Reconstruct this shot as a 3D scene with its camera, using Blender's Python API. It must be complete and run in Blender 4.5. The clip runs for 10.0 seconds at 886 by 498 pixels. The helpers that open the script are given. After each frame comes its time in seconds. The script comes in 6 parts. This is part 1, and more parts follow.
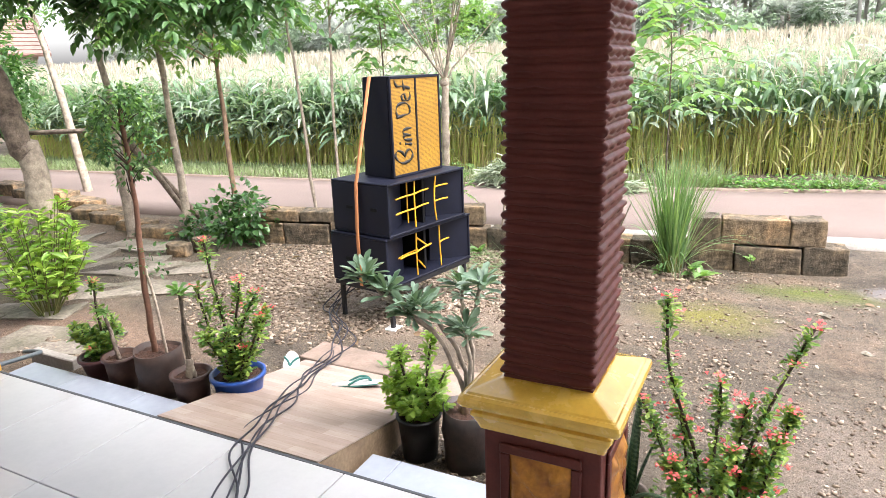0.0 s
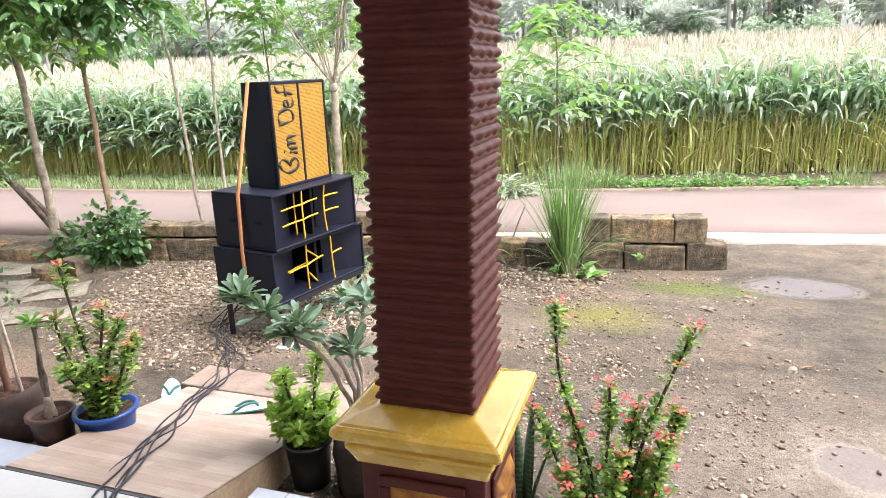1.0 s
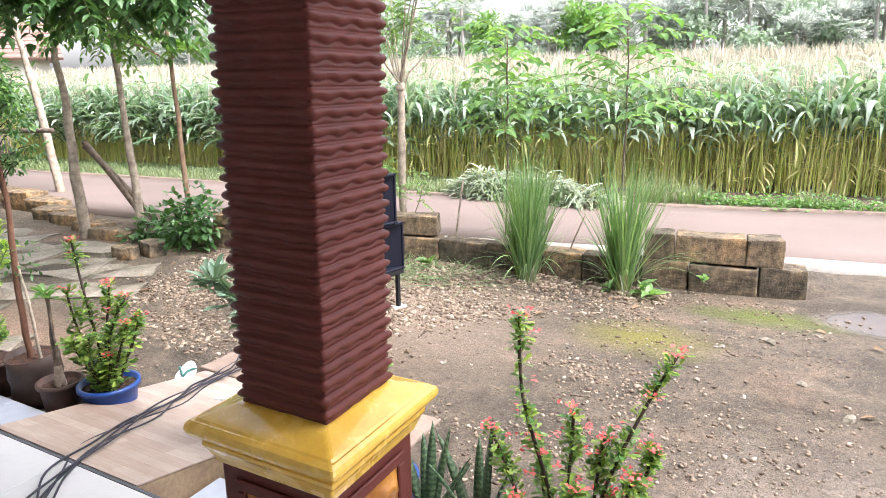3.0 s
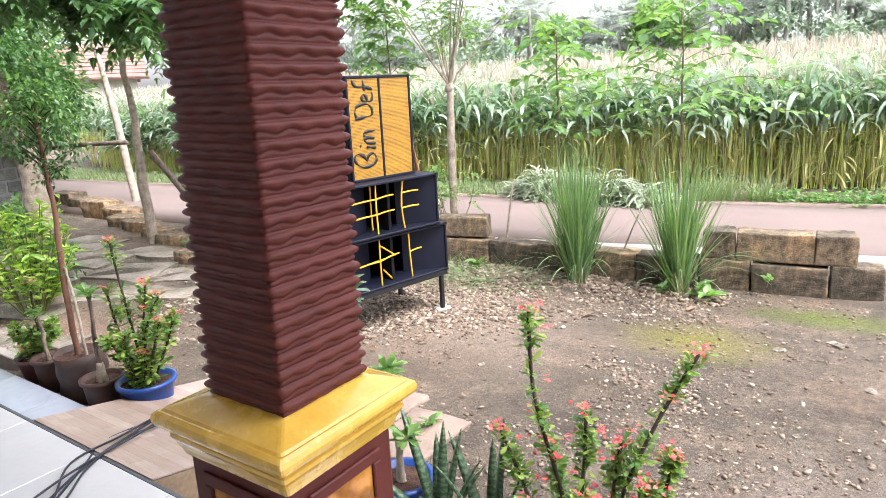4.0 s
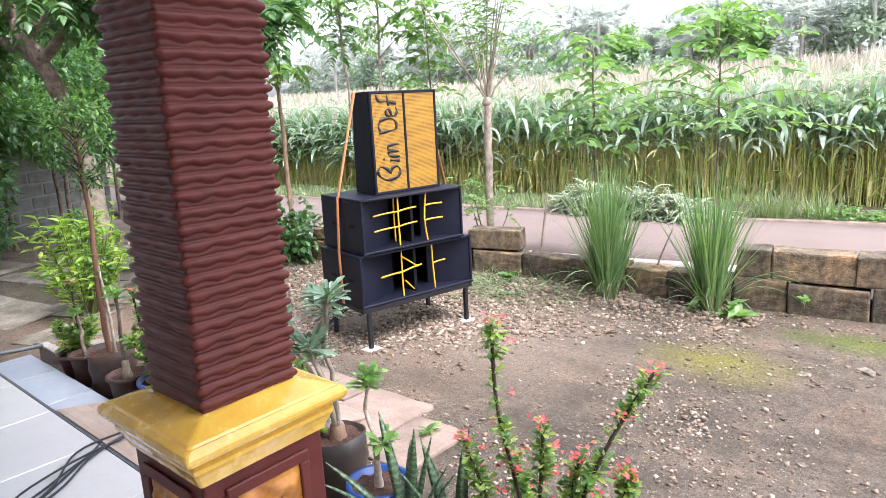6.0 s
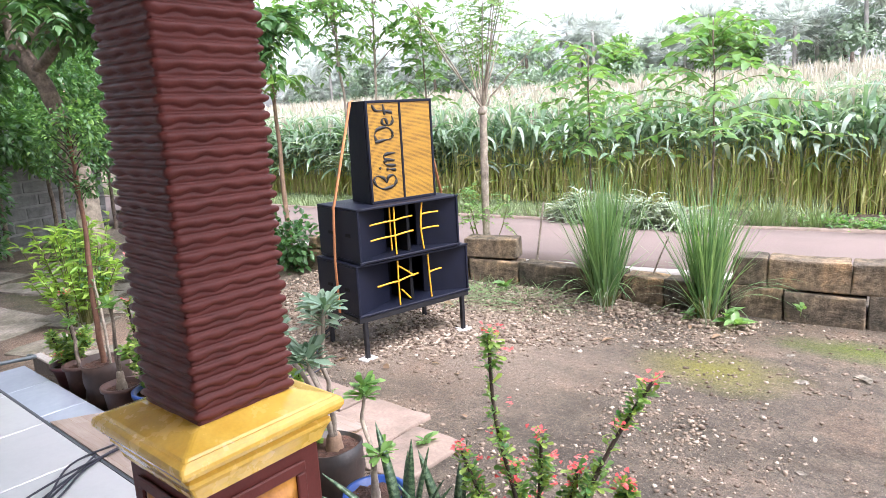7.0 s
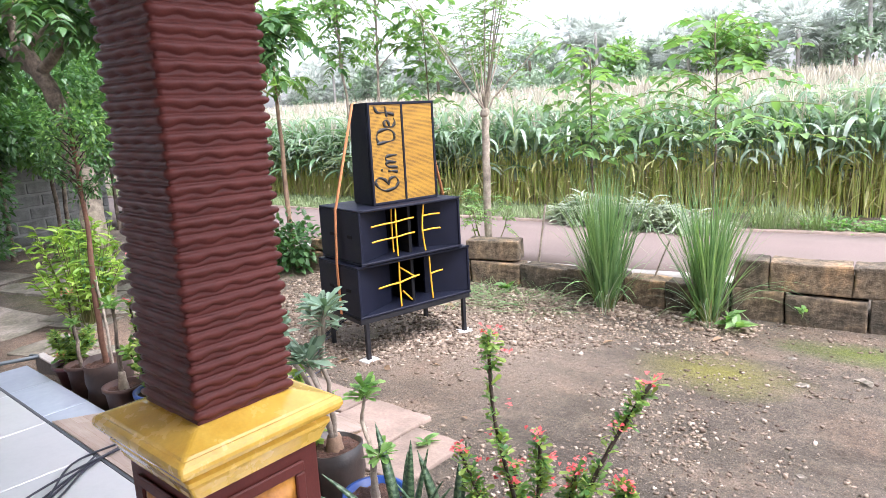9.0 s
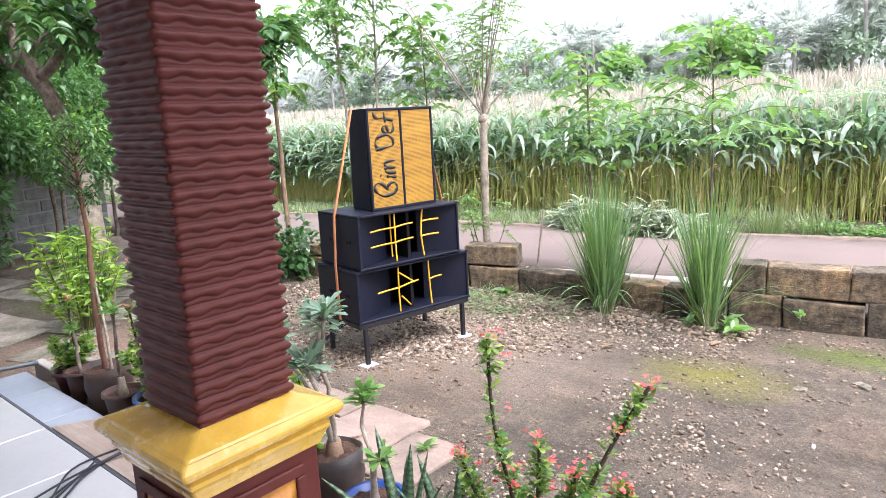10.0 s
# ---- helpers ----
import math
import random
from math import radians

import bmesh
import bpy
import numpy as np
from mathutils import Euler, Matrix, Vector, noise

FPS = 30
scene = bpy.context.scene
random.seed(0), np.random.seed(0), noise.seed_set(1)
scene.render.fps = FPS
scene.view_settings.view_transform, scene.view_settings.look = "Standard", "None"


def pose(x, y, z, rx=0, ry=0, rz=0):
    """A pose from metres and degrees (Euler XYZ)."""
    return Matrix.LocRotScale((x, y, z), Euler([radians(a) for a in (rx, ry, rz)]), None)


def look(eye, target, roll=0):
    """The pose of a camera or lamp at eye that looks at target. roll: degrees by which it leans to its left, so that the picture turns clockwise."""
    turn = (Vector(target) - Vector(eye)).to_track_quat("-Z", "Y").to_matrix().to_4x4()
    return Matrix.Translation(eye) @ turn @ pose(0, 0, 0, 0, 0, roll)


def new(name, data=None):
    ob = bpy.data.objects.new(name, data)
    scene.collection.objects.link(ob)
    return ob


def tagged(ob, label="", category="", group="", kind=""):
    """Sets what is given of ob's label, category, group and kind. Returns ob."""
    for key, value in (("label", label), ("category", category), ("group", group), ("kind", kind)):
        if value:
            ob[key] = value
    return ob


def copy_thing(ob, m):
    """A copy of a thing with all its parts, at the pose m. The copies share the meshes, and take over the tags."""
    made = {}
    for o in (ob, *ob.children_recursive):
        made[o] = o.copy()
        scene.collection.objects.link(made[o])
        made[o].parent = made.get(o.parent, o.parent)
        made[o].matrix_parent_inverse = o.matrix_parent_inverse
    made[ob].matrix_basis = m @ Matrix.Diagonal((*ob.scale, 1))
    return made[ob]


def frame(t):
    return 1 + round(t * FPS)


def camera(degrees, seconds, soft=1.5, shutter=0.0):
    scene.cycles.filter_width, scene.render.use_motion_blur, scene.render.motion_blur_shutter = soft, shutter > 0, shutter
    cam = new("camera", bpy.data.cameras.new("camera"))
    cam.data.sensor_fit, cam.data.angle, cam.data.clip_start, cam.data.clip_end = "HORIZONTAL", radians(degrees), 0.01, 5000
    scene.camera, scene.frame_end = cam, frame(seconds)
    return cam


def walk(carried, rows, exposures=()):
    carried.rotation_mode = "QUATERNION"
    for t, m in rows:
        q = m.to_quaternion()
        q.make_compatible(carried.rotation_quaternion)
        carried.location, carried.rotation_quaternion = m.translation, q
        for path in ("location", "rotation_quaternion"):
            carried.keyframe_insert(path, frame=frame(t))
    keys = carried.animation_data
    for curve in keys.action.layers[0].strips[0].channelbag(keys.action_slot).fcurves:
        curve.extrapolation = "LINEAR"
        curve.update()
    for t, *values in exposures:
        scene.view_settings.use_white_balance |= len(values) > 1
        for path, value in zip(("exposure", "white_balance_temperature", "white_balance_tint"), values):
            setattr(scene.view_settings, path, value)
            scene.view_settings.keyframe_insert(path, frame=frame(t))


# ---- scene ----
cam = camera(67.7, 10.0, soft=0.7)
METRES, EYE, TILT, LEAN, TURN = 1.3, 1.71, 0.0, 0.0, 27.4
ROWS = [
    (0.0, 0.0, 0.0, 0.0, -0.57, -15.69, 2.04),
    (0.5, 0.005, 0.0541, -0.0029, -1.6, -14.52, 2.04),
    (1.0, 0.0734, 0.088, -0.009, -9.0, -15.52, 2.13),
    (1.5, 0.1898, 0.1067, -0.0153, -3.35, -14.73, 1.53),
    (2.0, 0.3141, 0.1277, -0.0176, 0.68, -15.53, 0.84),
    (3.5, 0.5245, 0.2106, -0.11, 5.05, -11.11, 1.31),
    (4.0, 0.6175, 0.2353, -0.125, 7.24, -13.77, 2.88),
    (4.5, 0.7321, 0.2396, -0.129, 12.22, -13.21, 1.3),
    (5.0, 0.8106, 0.2326, -0.1259, 12.42, -12.65, 2.58),
    (5.5, 0.8433, 0.2292, -0.1295, 13.22, -13.14, 2.68),
    (7.0, 0.8535, 0.2418, -0.1261, 12.86, -11.71, 3.09),
    (7.5, 0.8549, 0.2413, -0.1261, 13.21, -11.79, 3.41),
    (8.0, 0.8595, 0.241, -0.1259, 13.11, -11.73, 3.78),
    (8.5, 0.8594, 0.243, -0.1257, 12.83, -11.68, 3.49),
    (9.0, 0.8611, 0.2379, -0.1261, 13.13, -11.53, 2.94),
    (9.5, 0.8633, 0.2309, -0.128, 13.17, -11.29, 2.83),
    (10.0, 0.8615, 0.2272, -0.1269, 12.96, -11.05, 3.05),
]
PATH = [(t, pose(0, 0, EYE, TILT, LEAN, TURN) @ pose(METRES * x, METRES * y, METRES * z, 90 + pitch, roll, yaw)) for t, x, y, z, yaw, pitch, roll in ROWS]
# the eye at both ends of the two unseen stretches
PATH += [
    (2.2, look((0.335, 0.350, 1.685), (-0.587, 2.033, 1.153), -0.5)),
    (3.3, look((0.455, 0.525, 1.585), (-0.488, 2.208, 1.133), -1.2)),
    (5.7, look((0.845, 0.778, 1.545), (-0.441, 2.243, 1.100), -2.9)),
    (6.8, look((0.848, 0.793, 1.546), (-0.443, 2.270, 1.138), -3.2)),
]
PATH.sort(key=lambda row: row[0])
walk(cam, PATH, exposures=[(0, 1.47, 6450, 14), (4.5, 1.40, 6200, 16), (7, 1.31, 6000, 18), (10, 1.30, 5980, 18)])

# ---------------------------------------------------------------- world and light
world = bpy.data.worlds.new("sky")
scene.world = world
world.use_nodes = True
wn, wl = world.node_tree.nodes, world.node_tree.links
wn.clear()
sky = wn.new("ShaderNodeTexSky")
sky.sky_type, sky.sun_disc = "NISHITA", False
SUN_EL, SUN_AZ = radians(60), radians(90)
sky.sun_elevation, sky.sun_rotation = SUN_EL, SUN_AZ
sky.air_density, sky.dust_density, sky.ozone_density = 1.0, 4.0, 1.0
haze = wn.new("ShaderNodeHueSaturation")
haze.inputs["Saturation"].default_value = 0.3
bg, wout = wn.new("ShaderNodeBackground"), wn.new("ShaderNodeOutputWorld")
bg.inputs["Strength"].default_value = 0.23
wl.new(sky.outputs[0], haze.inputs["Color"])
wl.new(haze.outputs[0], bg.inputs["Color"])
wl.new(bg.outputs[0], wout.inputs["Surface"])

sun_data = bpy.data.lights.new("sun", "SUN")
sun_data.energy, sun_data.angle, sun_data.color = 2.0, radians(34), (1.0, 0.98, 0.95)
sun = new("sun", sun_data)
sun_dir = Vector((math.sin(SUN_AZ) * math.cos(SUN_EL), math.cos(SUN_AZ) * math.cos(SUN_EL), math.sin(SUN_EL)))
sun.matrix_world = look(sun_dir * 40, (0, 0, 0))


# ---------------------------------------------------------------- materials
def node_mat(name):
    m = bpy.data.materials.new(name)
    m.use_nodes = True
    nt = m.node_tree
    nt.nodes.clear()
    out = nt.nodes.new("ShaderNodeOutputMaterial")
    return m, nt, nt.nodes, nt.links, out


def noise_tex(nt, scale, detail=4, rough=0.6, coord="Object", stretch=None):
    tc = nt.nodes.new("ShaderNodeTexCoord")
    n = nt.nodes.new("ShaderNodeTexNoise")
    n.inputs["Scale"].default_value, n.inputs["Detail"].default_value, n.inputs["Roughness"].default_value = scale, detail, rough
    if stretch:
        mp = nt.nodes.new("ShaderNodeMapping")
        mp.inputs["Scale"].default_value = stretch
        nt.links.new(tc.outputs[coord], mp.inputs["Vector"])
        nt.links.new(mp.outputs[0], n.inputs["Vector"])
    else:
        nt.links.new(tc.outputs[coord], n.inputs["Vector"])
    return n


def ramp(nt, src, stops):
    r = nt.nodes.new("ShaderNodeValToRGB")
    el = r.color_ramp.elements
    while len(el) < len(stops):
        el.new(0.5)
    for e, (p, c) in zip(el, stops):
        e.position, e.color = p, (*c, 1) if len(c) == 3 else c
    nt.links.new(src, r.inputs["Fac"])
    return r


def mixc(nt, fac, a, b, mode="MIX"):
    m = nt.nodes.new("ShaderNodeMix")
    m.data_type, m.blend_type = "RGBA", mode
    for v, sock in ((fac, m.inputs[0]), (a, m.inputs[6]), (b, m.inputs[7])):
        if isinstance(v, (int, float)):
            sock.default_value = v
        elif isinstance(v, tuple):
            sock.default_value = (*v, 1)
        else:
            nt.links.new(v, sock)
    return m.outputs[2]


def scaled(c, k):
    return tuple(min(1.0, v * k) for v in c)


def plain(name, base, rough=0.6, second=None, scale=6.0, fine=80.0, bump=0.15, metal=0.0, var=0.25, spread=0.15, dist=0.004, spec=0.5, coat=0.0):
    """A surface with large and fine variation, a fine relief, and a slight difference from piece to piece."""
    m, nt, n, l, out = node_mat(name)
    b = n.new("ShaderNodeBsdfPrincipled")
    big, small = noise_tex(nt, scale), noise_tex(nt, fine, 3)
    second = second or scaled(base, 1 - var)
    c1 = ramp(nt, big.outputs["Fac"], [(0.32, second), (0.66, base)])
    c2 = ramp(nt, small.outputs["Fac"], [(0.3, scaled((1, 1, 1), 1 - var)), (0.7, (1, 1, 1))])
    col = mixc(nt, 1.0, c1.outputs[0], c2.outputs[0], "MULTIPLY")
    info = n.new("ShaderNodeObjectInfo")
    per = ramp(nt, info.outputs["Random"], [(0.0, scaled((1, 1, 1), 1 - spread)), (1.0, (1, 1, 1))])
    col = mixc(nt, 1.0, col, per.outputs[0], "MULTIPLY")
    l.new(col, b.inputs["Base Color"])
    rr = n.new("ShaderNodeMapRange")
    rr.inputs["To Min"].default_value, rr.inputs["To Max"].default_value = max(0.02, rough - 0.12), min(1, rough + 0.12)
    l.new(big.outputs["Fac"], rr.inputs["Value"])
    l.new(rr.outputs[0], b.inputs["Roughness"])
    b.inputs["Metallic"].default_value = metal
    b.inputs["Specular IOR Level"].default_value = spec
    b.inputs["Coat Weight"].default_value = coat
    bp = n.new("ShaderNodeBump")
    bp.inputs["Strength"].default_value, bp.inputs["Distance"].default_value = bump, dist
    l.new(small.outputs["Fac"], bp.inputs["Height"])
    l.new(bp.outputs[0], b.inputs["Normal"])
    l.new(b.outputs[0], out.inputs["Surface"])
    return m


def leafy(name, a, b_, rough=0.45, through_light=0.35, tint=(1.2, 1.25, 0.6)):
    """Leaves: each its own green, a soft gloss, and light that comes through them."""
    m, nt, n, l, out = node_mat(name)
    geo = n.new("ShaderNodeNewGeometry")
    r = ramp(nt, geo.outputs["Random Per Island"], [(0.0, a), (0.5, tuple((p + q) / 2 for p, q in zip(a, b_))), (1.0, b_)])
    nz = noise_tex(nt, 14.0, 3)
    v = ramp(nt, nz.outputs["Fac"], [(0.3, (0.78, 0.78, 0.78)), (0.7, (1, 1, 1))])
    col = mixc(nt, 1.0, r.outputs[0], v.outputs[0], "MULTIPLY")
    p = n.new("ShaderNodeBsdfPrincipled")
    p.inputs["Roughness"].default_value = rough
    l.new(col, p.inputs["Base Color"])
    tr = n.new("ShaderNodeBsdfTranslucent")
    l.new(mixc(nt, 1.0, col, tint, "MULTIPLY"), tr.inputs["Color"])
    mx = n.new("ShaderNodeMixShader")
    mx.inputs[0].default_value = through_light
    l.new(p.outputs[0], mx.inputs[1])
    l.new(tr.outputs[0], mx.inputs[2])
    l.new(mx.outputs[0], out.inputs["Surface"])
    return m


M_BROWN = plain("brown_paint", (0.128, 0.034, 0.027), 0.44, (0.092, 0.024, 0.019), 9, 160, 0.12, var=0.15, spread=0.02, spec=0.18)
M_YELLOW = plain("yellow_gloss_paint", (0.78, 0.50, 0.085), 0.26, (0.68, 0.40, 0.05), 12, 120, 0.08, var=0.1, spread=0.02, dist=0.002, coat=0.7)
M_GOLD = plain("gold_relief_paint", (0.62, 0.27, 0.035), 0.34, (0.30, 0.10, 0.02), 14, 60, 0.3, metal=0.25, var=0.3)
M_BLACK = plain("black_cabinet_paint", (0.0085, 0.0105, 0.025), 0.55, (0.0055, 0.007, 0.017), 7, 220, 0.35, var=0.3, dist=0.002, spec=0.25)
M_BLACKIN = plain("black_inner_paint", (0.006, 0.006, 0.008), 0.7, None, 9, 200, 0.2, spec=0.2)
M_BAR = plain("yellow_bar_paint", (0.83, 0.44, 0.02), 0.45, None, 10, 90, 0.1, var=0.12)
M_STEEL = plain("dark_steel", (0.02, 0.02, 0.024), 0.5, None, 20, 100, 0.1, metal=0.3)
M_STRAP = plain("orange_webbing", (0.72, 0.30, 0.12), 0.75, (0.60, 0.23, 0.09), 8, 300, 0.3)
M_INK = plain("black_brush_paint", (0.012, 0.012, 0.012), 0.55)
M_TILE = plain("white_glazed_tile", (0.51, 0.51, 0.505), 0.07, (0.465, 0.47, 0.47), 2.2, 40, 0.02, var=0.04, spread=0.04, dist=0.001)
M_STEP = plain("grey_white_glazed_tile", (0.42, 0.46, 0.53), 0.10, (0.36, 0.40, 0.47), 3.0, 30, 0.02, var=0.06, spread=0.06, dist=0.001)
M_GROUT = plain("dark_grout", (0.10, 0.11, 0.12), 0.9)
M_CEMENT = plain("yellowed_cement_render", (0.36, 0.26, 0.16), 0.85, (0.20, 0.13, 0.08), 5, 60, 0.5, var=0.3)
M_APRON = plain("reddish_worn_concrete", (0.34, 0.25, 0.20), 0.85, (0.22, 0.165, 0.13), 6, 60, 0.7, var=0.2)
# Unseen house wall and ceiling, kept near white to bounce light onto the porch.
M_WALLP = plain("unseen_house_wall_paint", (0.84, 0.81, 0.75), 0.7)
M_CEIL = plain("white_board", (0.85, 0.85, 0.83), 0.8)
M_CBLOCK = plain("grey_concrete_block", (0.27, 0.27, 0.255), 0.92, (0.14, 0.14, 0.13), 6, 60, 0.6, var=0.3, spread=0.3, dist=0.006)
M_MORTAR = plain("grey_mortar", (0.30, 0.30, 0.285), 0.95)
M_KERB = plain("pale_concrete_strip", (0.56, 0.52, 0.47), 0.9, (0.38, 0.34, 0.30), 3, 60, 0.4)
M_ROAD = plain("pinkish_worn_asphalt", (0.255, 0.192, 0.168), 0.85, (0.20, 0.15, 0.13), 0.8, 90, 0.5, var=0.2, dist=0.006)
M_SLAB = plain("worn_flat_stone", (0.40, 0.345, 0.285), 0.8, (0.15, 0.135, 0.085), 3.2, 40, 0.9, var=0.45, spread=0.2, dist=0.01)
M_BARK = plain("grey_brown_bark", (0.36, 0.28, 0.215), 0.92, (0.12, 0.09, 0.068), 17, 70, 1.0, var=0.4, spread=0.25, dist=0.01)
M_PALEBARK = plain("pale_grey_bark", (0.60, 0.50, 0.39), 0.9, (0.27, 0.22, 0.175), 16, 70, 0.8, var=0.3, spread=0.15, dist=0.006)
M_REDBARK = plain("reddish_stem_bark", (0.25, 0.125, 0.075), 0.85, (0.15, 0.07, 0.045), 12, 90, 0.5)
M_TANBARK = plain("tan_bark", (0.38, 0.25, 0.16), 0.9, (0.22, 0.14, 0.09), 14, 70, 0.8)
M_STEM = plain("dark_thorny_stem", (0.075, 0.05, 0.035), 0.85, None, 30, 120, 0.5)
M_GREENSTEM = plain("green_stem", (0.16, 0.22, 0.05), 0.7, (0.22, 0.19, 0.07), 15, 60, 0.2)
M_SOIL = plain("potting_soil", (0.15, 0.075, 0.05), 0.97, (0.055, 0.028, 0.018), 25, 120, 1.0, var=0.4, dist=0.01)
M_CORNSTALK = leafy("corn_stalk", (0.50, 0.64, 0.17), (0.86, 0.80, 0.38), 0.5, 0.42)
M_CORN = leafy("corn_leaf", (0.13, 0.25, 0.11), (0.58, 0.66, 0.58), 0.26, 0.46, (1.05, 1.12, 0.72))
M_CORNDRY = leafy("corn_dry_leaf", (0.64, 0.49, 0.28), (0.70, 0.70, 0.32), 0.7, 0.45, (1.1, 1.05, 0.7))
M_TASSEL = leafy("corn_tassel", (0.50, 0.44, 0.34), (0.74, 0.67, 0.56), 0.8, 0.35, (1, 1, 0.9))
M_LEAF = leafy("broad_leaf", (0.105, 0.24, 0.08), (0.28, 0.46, 0.17), 0.34, 0.48)
M_LEAFDARK = leafy("dark_tree_leaf", (0.040, 0.112, 0.036), (0.125, 0.255, 0.085), 0.34, 0.4)
M_LEAFLIGHT = leafy("fresh_light_leaf", (0.12, 0.275, 0.07), (0.31, 0.49, 0.16), 0.4, 0.45)
M_THORNLEAF = leafy("spurge_leaf", (0.075, 0.21, 0.055), (0.36, 0.48, 0.11), 0.35, 0.4)
M_LEAFBLUE = leafy("waxy_desert_rose_leaf", (0.10, 0.185, 0.11), (0.28, 0.39, 0.29), 0.3, 0.2)
M_GRASS = leafy("lemongrass_blade", (0.11, 0.23, 0.09), (0.29, 0.43, 0.19), 0.4, 0.33)
M_VERGE = leafy("verge_grass", (0.18, 0.26, 0.11), (0.33, 0.40, 0.21), 0.6, 0.25)
M_CUT = leafy("cut_pale_foliage", (0.20, 0.26, 0.17), (0.44, 0.48, 0.36), 0.5, 0.2)
M_FLOWER = leafy("red_bract", (0.68, 0.055, 0.06), (0.84, 0.21, 0.19), 0.5, 0.3, (1.1, 0.8, 0.8))
# Far leaves, and the grey-green palms, are paled further to stand in for haze.
M_FARLEAF = leafy("hazed_far_foliage", (0.28, 0.38, 0.27), (0.46, 0.56, 0.43), 0.55, 0.4, (1.0, 1.05, 0.85))
M_PALM = leafy("hazed_grey_green_palm_leaf", (0.46, 0.51, 0.45), (0.74, 0.78, 0.72), 0.45, 0.5, (1.0, 1.0, 0.97))
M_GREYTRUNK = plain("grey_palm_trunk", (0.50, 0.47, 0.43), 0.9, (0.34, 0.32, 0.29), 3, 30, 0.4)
M_FRESH = leafy("yellow_green_leaf", (0.20, 0.37, 0.06), (0.44, 0.60, 0.14), 0.38, 0.45)
M_ROOF = plain("brown_clay_roof_tile", (0.36, 0.215, 0.18), 0.85, (0.24, 0.14, 0.115), 2, 30, 0.3)
M_PLASTER = plain("pale_plaster", (0.62, 0.58, 0.50), 0.85)
M_POTBROWN = plain("dull_brown_plastic", (0.125, 0.066, 0.05), 0.55, (0.08, 0.042, 0.033), 8, 60, 0.1)
M_POTMAROON = plain("maroon_plastic", (0.16, 0.055, 0.06), 0.5, None, 8, 60, 0.1)
M_POTBLUE = plain("blue_plastic", (0.014, 0.066, 0.30), 0.38, (0.011, 0.05, 0.22), 8, 60, 0.1, var=0.12)
M_POTBLACK = plain("black_plastic", (0.022, 0.022, 0.025), 0.45, None, 8, 60, 0.1)
M_BAGBROWN = plain("dusty_brown_growing_bag", (0.085, 0.05, 0.038), 0.6, (0.045, 0.028, 0.022), 9, 40, 0.4)
M_POLYBAG = plain("dusty_black_growing_bag", (0.030, 0.028, 0.027), 0.5, (0.075, 0.05, 0.04), 9, 40, 0.4)
M_POTCLAY = plain("pale_stained_clay", (0.38, 0.30, 0.25), 0.8, (0.26, 0.19, 0.15), 10, 60, 0.3)
M_RUBBERW = plain("white_rubber_sole", (0.72, 0.74, 0.72), 0.7)
M_RUBBERG = plain("green_rubber_strap", (0.02, 0.15, 0.13), 0.55)
M_CABLE = plain("dark_cable_sheath", (0.03, 0.03, 0.045), 0.45)
M_PVC = plain("dull_grey_pipe", (0.16, 0.19, 0.20), 0.5)
M_WHITEPAD = plain("white_tile_scrap", (0.78, 0.76, 0.72), 0.5)


def block_mat():
    """Old limestone: brown faces, black weathering, orange where it has flaked."""
    m, nt, n, l, out = node_mat("weathered_limestone_block")
    b = n.new("ShaderNodeBsdfPrincipled")
    info = n.new("ShaderNodeObjectInfo")
    big, mid, fine = noise_tex(nt, 3.1, 6, 0.65), noise_tex(nt, 13, 5, 0.7), noise_tex(nt, 70, 4, 0.7)
    add = n.new("ShaderNodeMath")
    add.operation = "MULTIPLY_ADD"
    l.new(info.outputs["Random"], add.inputs[0])
    add.inputs[1].default_value = 0.2
    l.new(big.outputs["Fac"], add.inputs[2])
    c = ramp(nt, add.outputs[0], [(0.38, (0.075, 0.066, 0.046)), (0.52, (0.155, 0.122, 0.084)), (0.66, (0.29, 0.21, 0.13)), (0.80, (0.52, 0.32, 0.16))]).outputs[0]
    g = ramp(nt, mid.outputs["Fac"], [(0.34, (0.45, 0.44, 0.40)), (0.56, (1, 1, 1)), (0.68, (1.25, 1.22, 1.15))]).outputs[0]
    f = ramp(nt, fine.outputs["Fac"], [(0.3, (0.7, 0.7, 0.7)), (0.6, (1, 1, 1))]).outputs[0]
    l.new(mixc(nt, 1.0, mixc(nt, 1.0, c, g, "MULTIPLY"), f, "MULTIPLY"), b.inputs["Base Color"])
    b.inputs["Roughness"].default_value = 0.93
    bp, bp2 = n.new("ShaderNodeBump"), n.new("ShaderNodeBump")
    bp.inputs["Distance"].default_value, bp2.inputs["Distance"].default_value = 0.03, 0.008
    l.new(mid.outputs["Fac"], bp.inputs["Height"])
    l.new(fine.outputs["Fac"], bp2.inputs["Height"])
    l.new(bp.outputs[0], bp2.inputs["Normal"])
    l.new(bp2.outputs[0], b.inputs["Normal"])
    l.new(b.outputs[0], out.inputs["Surface"])
    return m


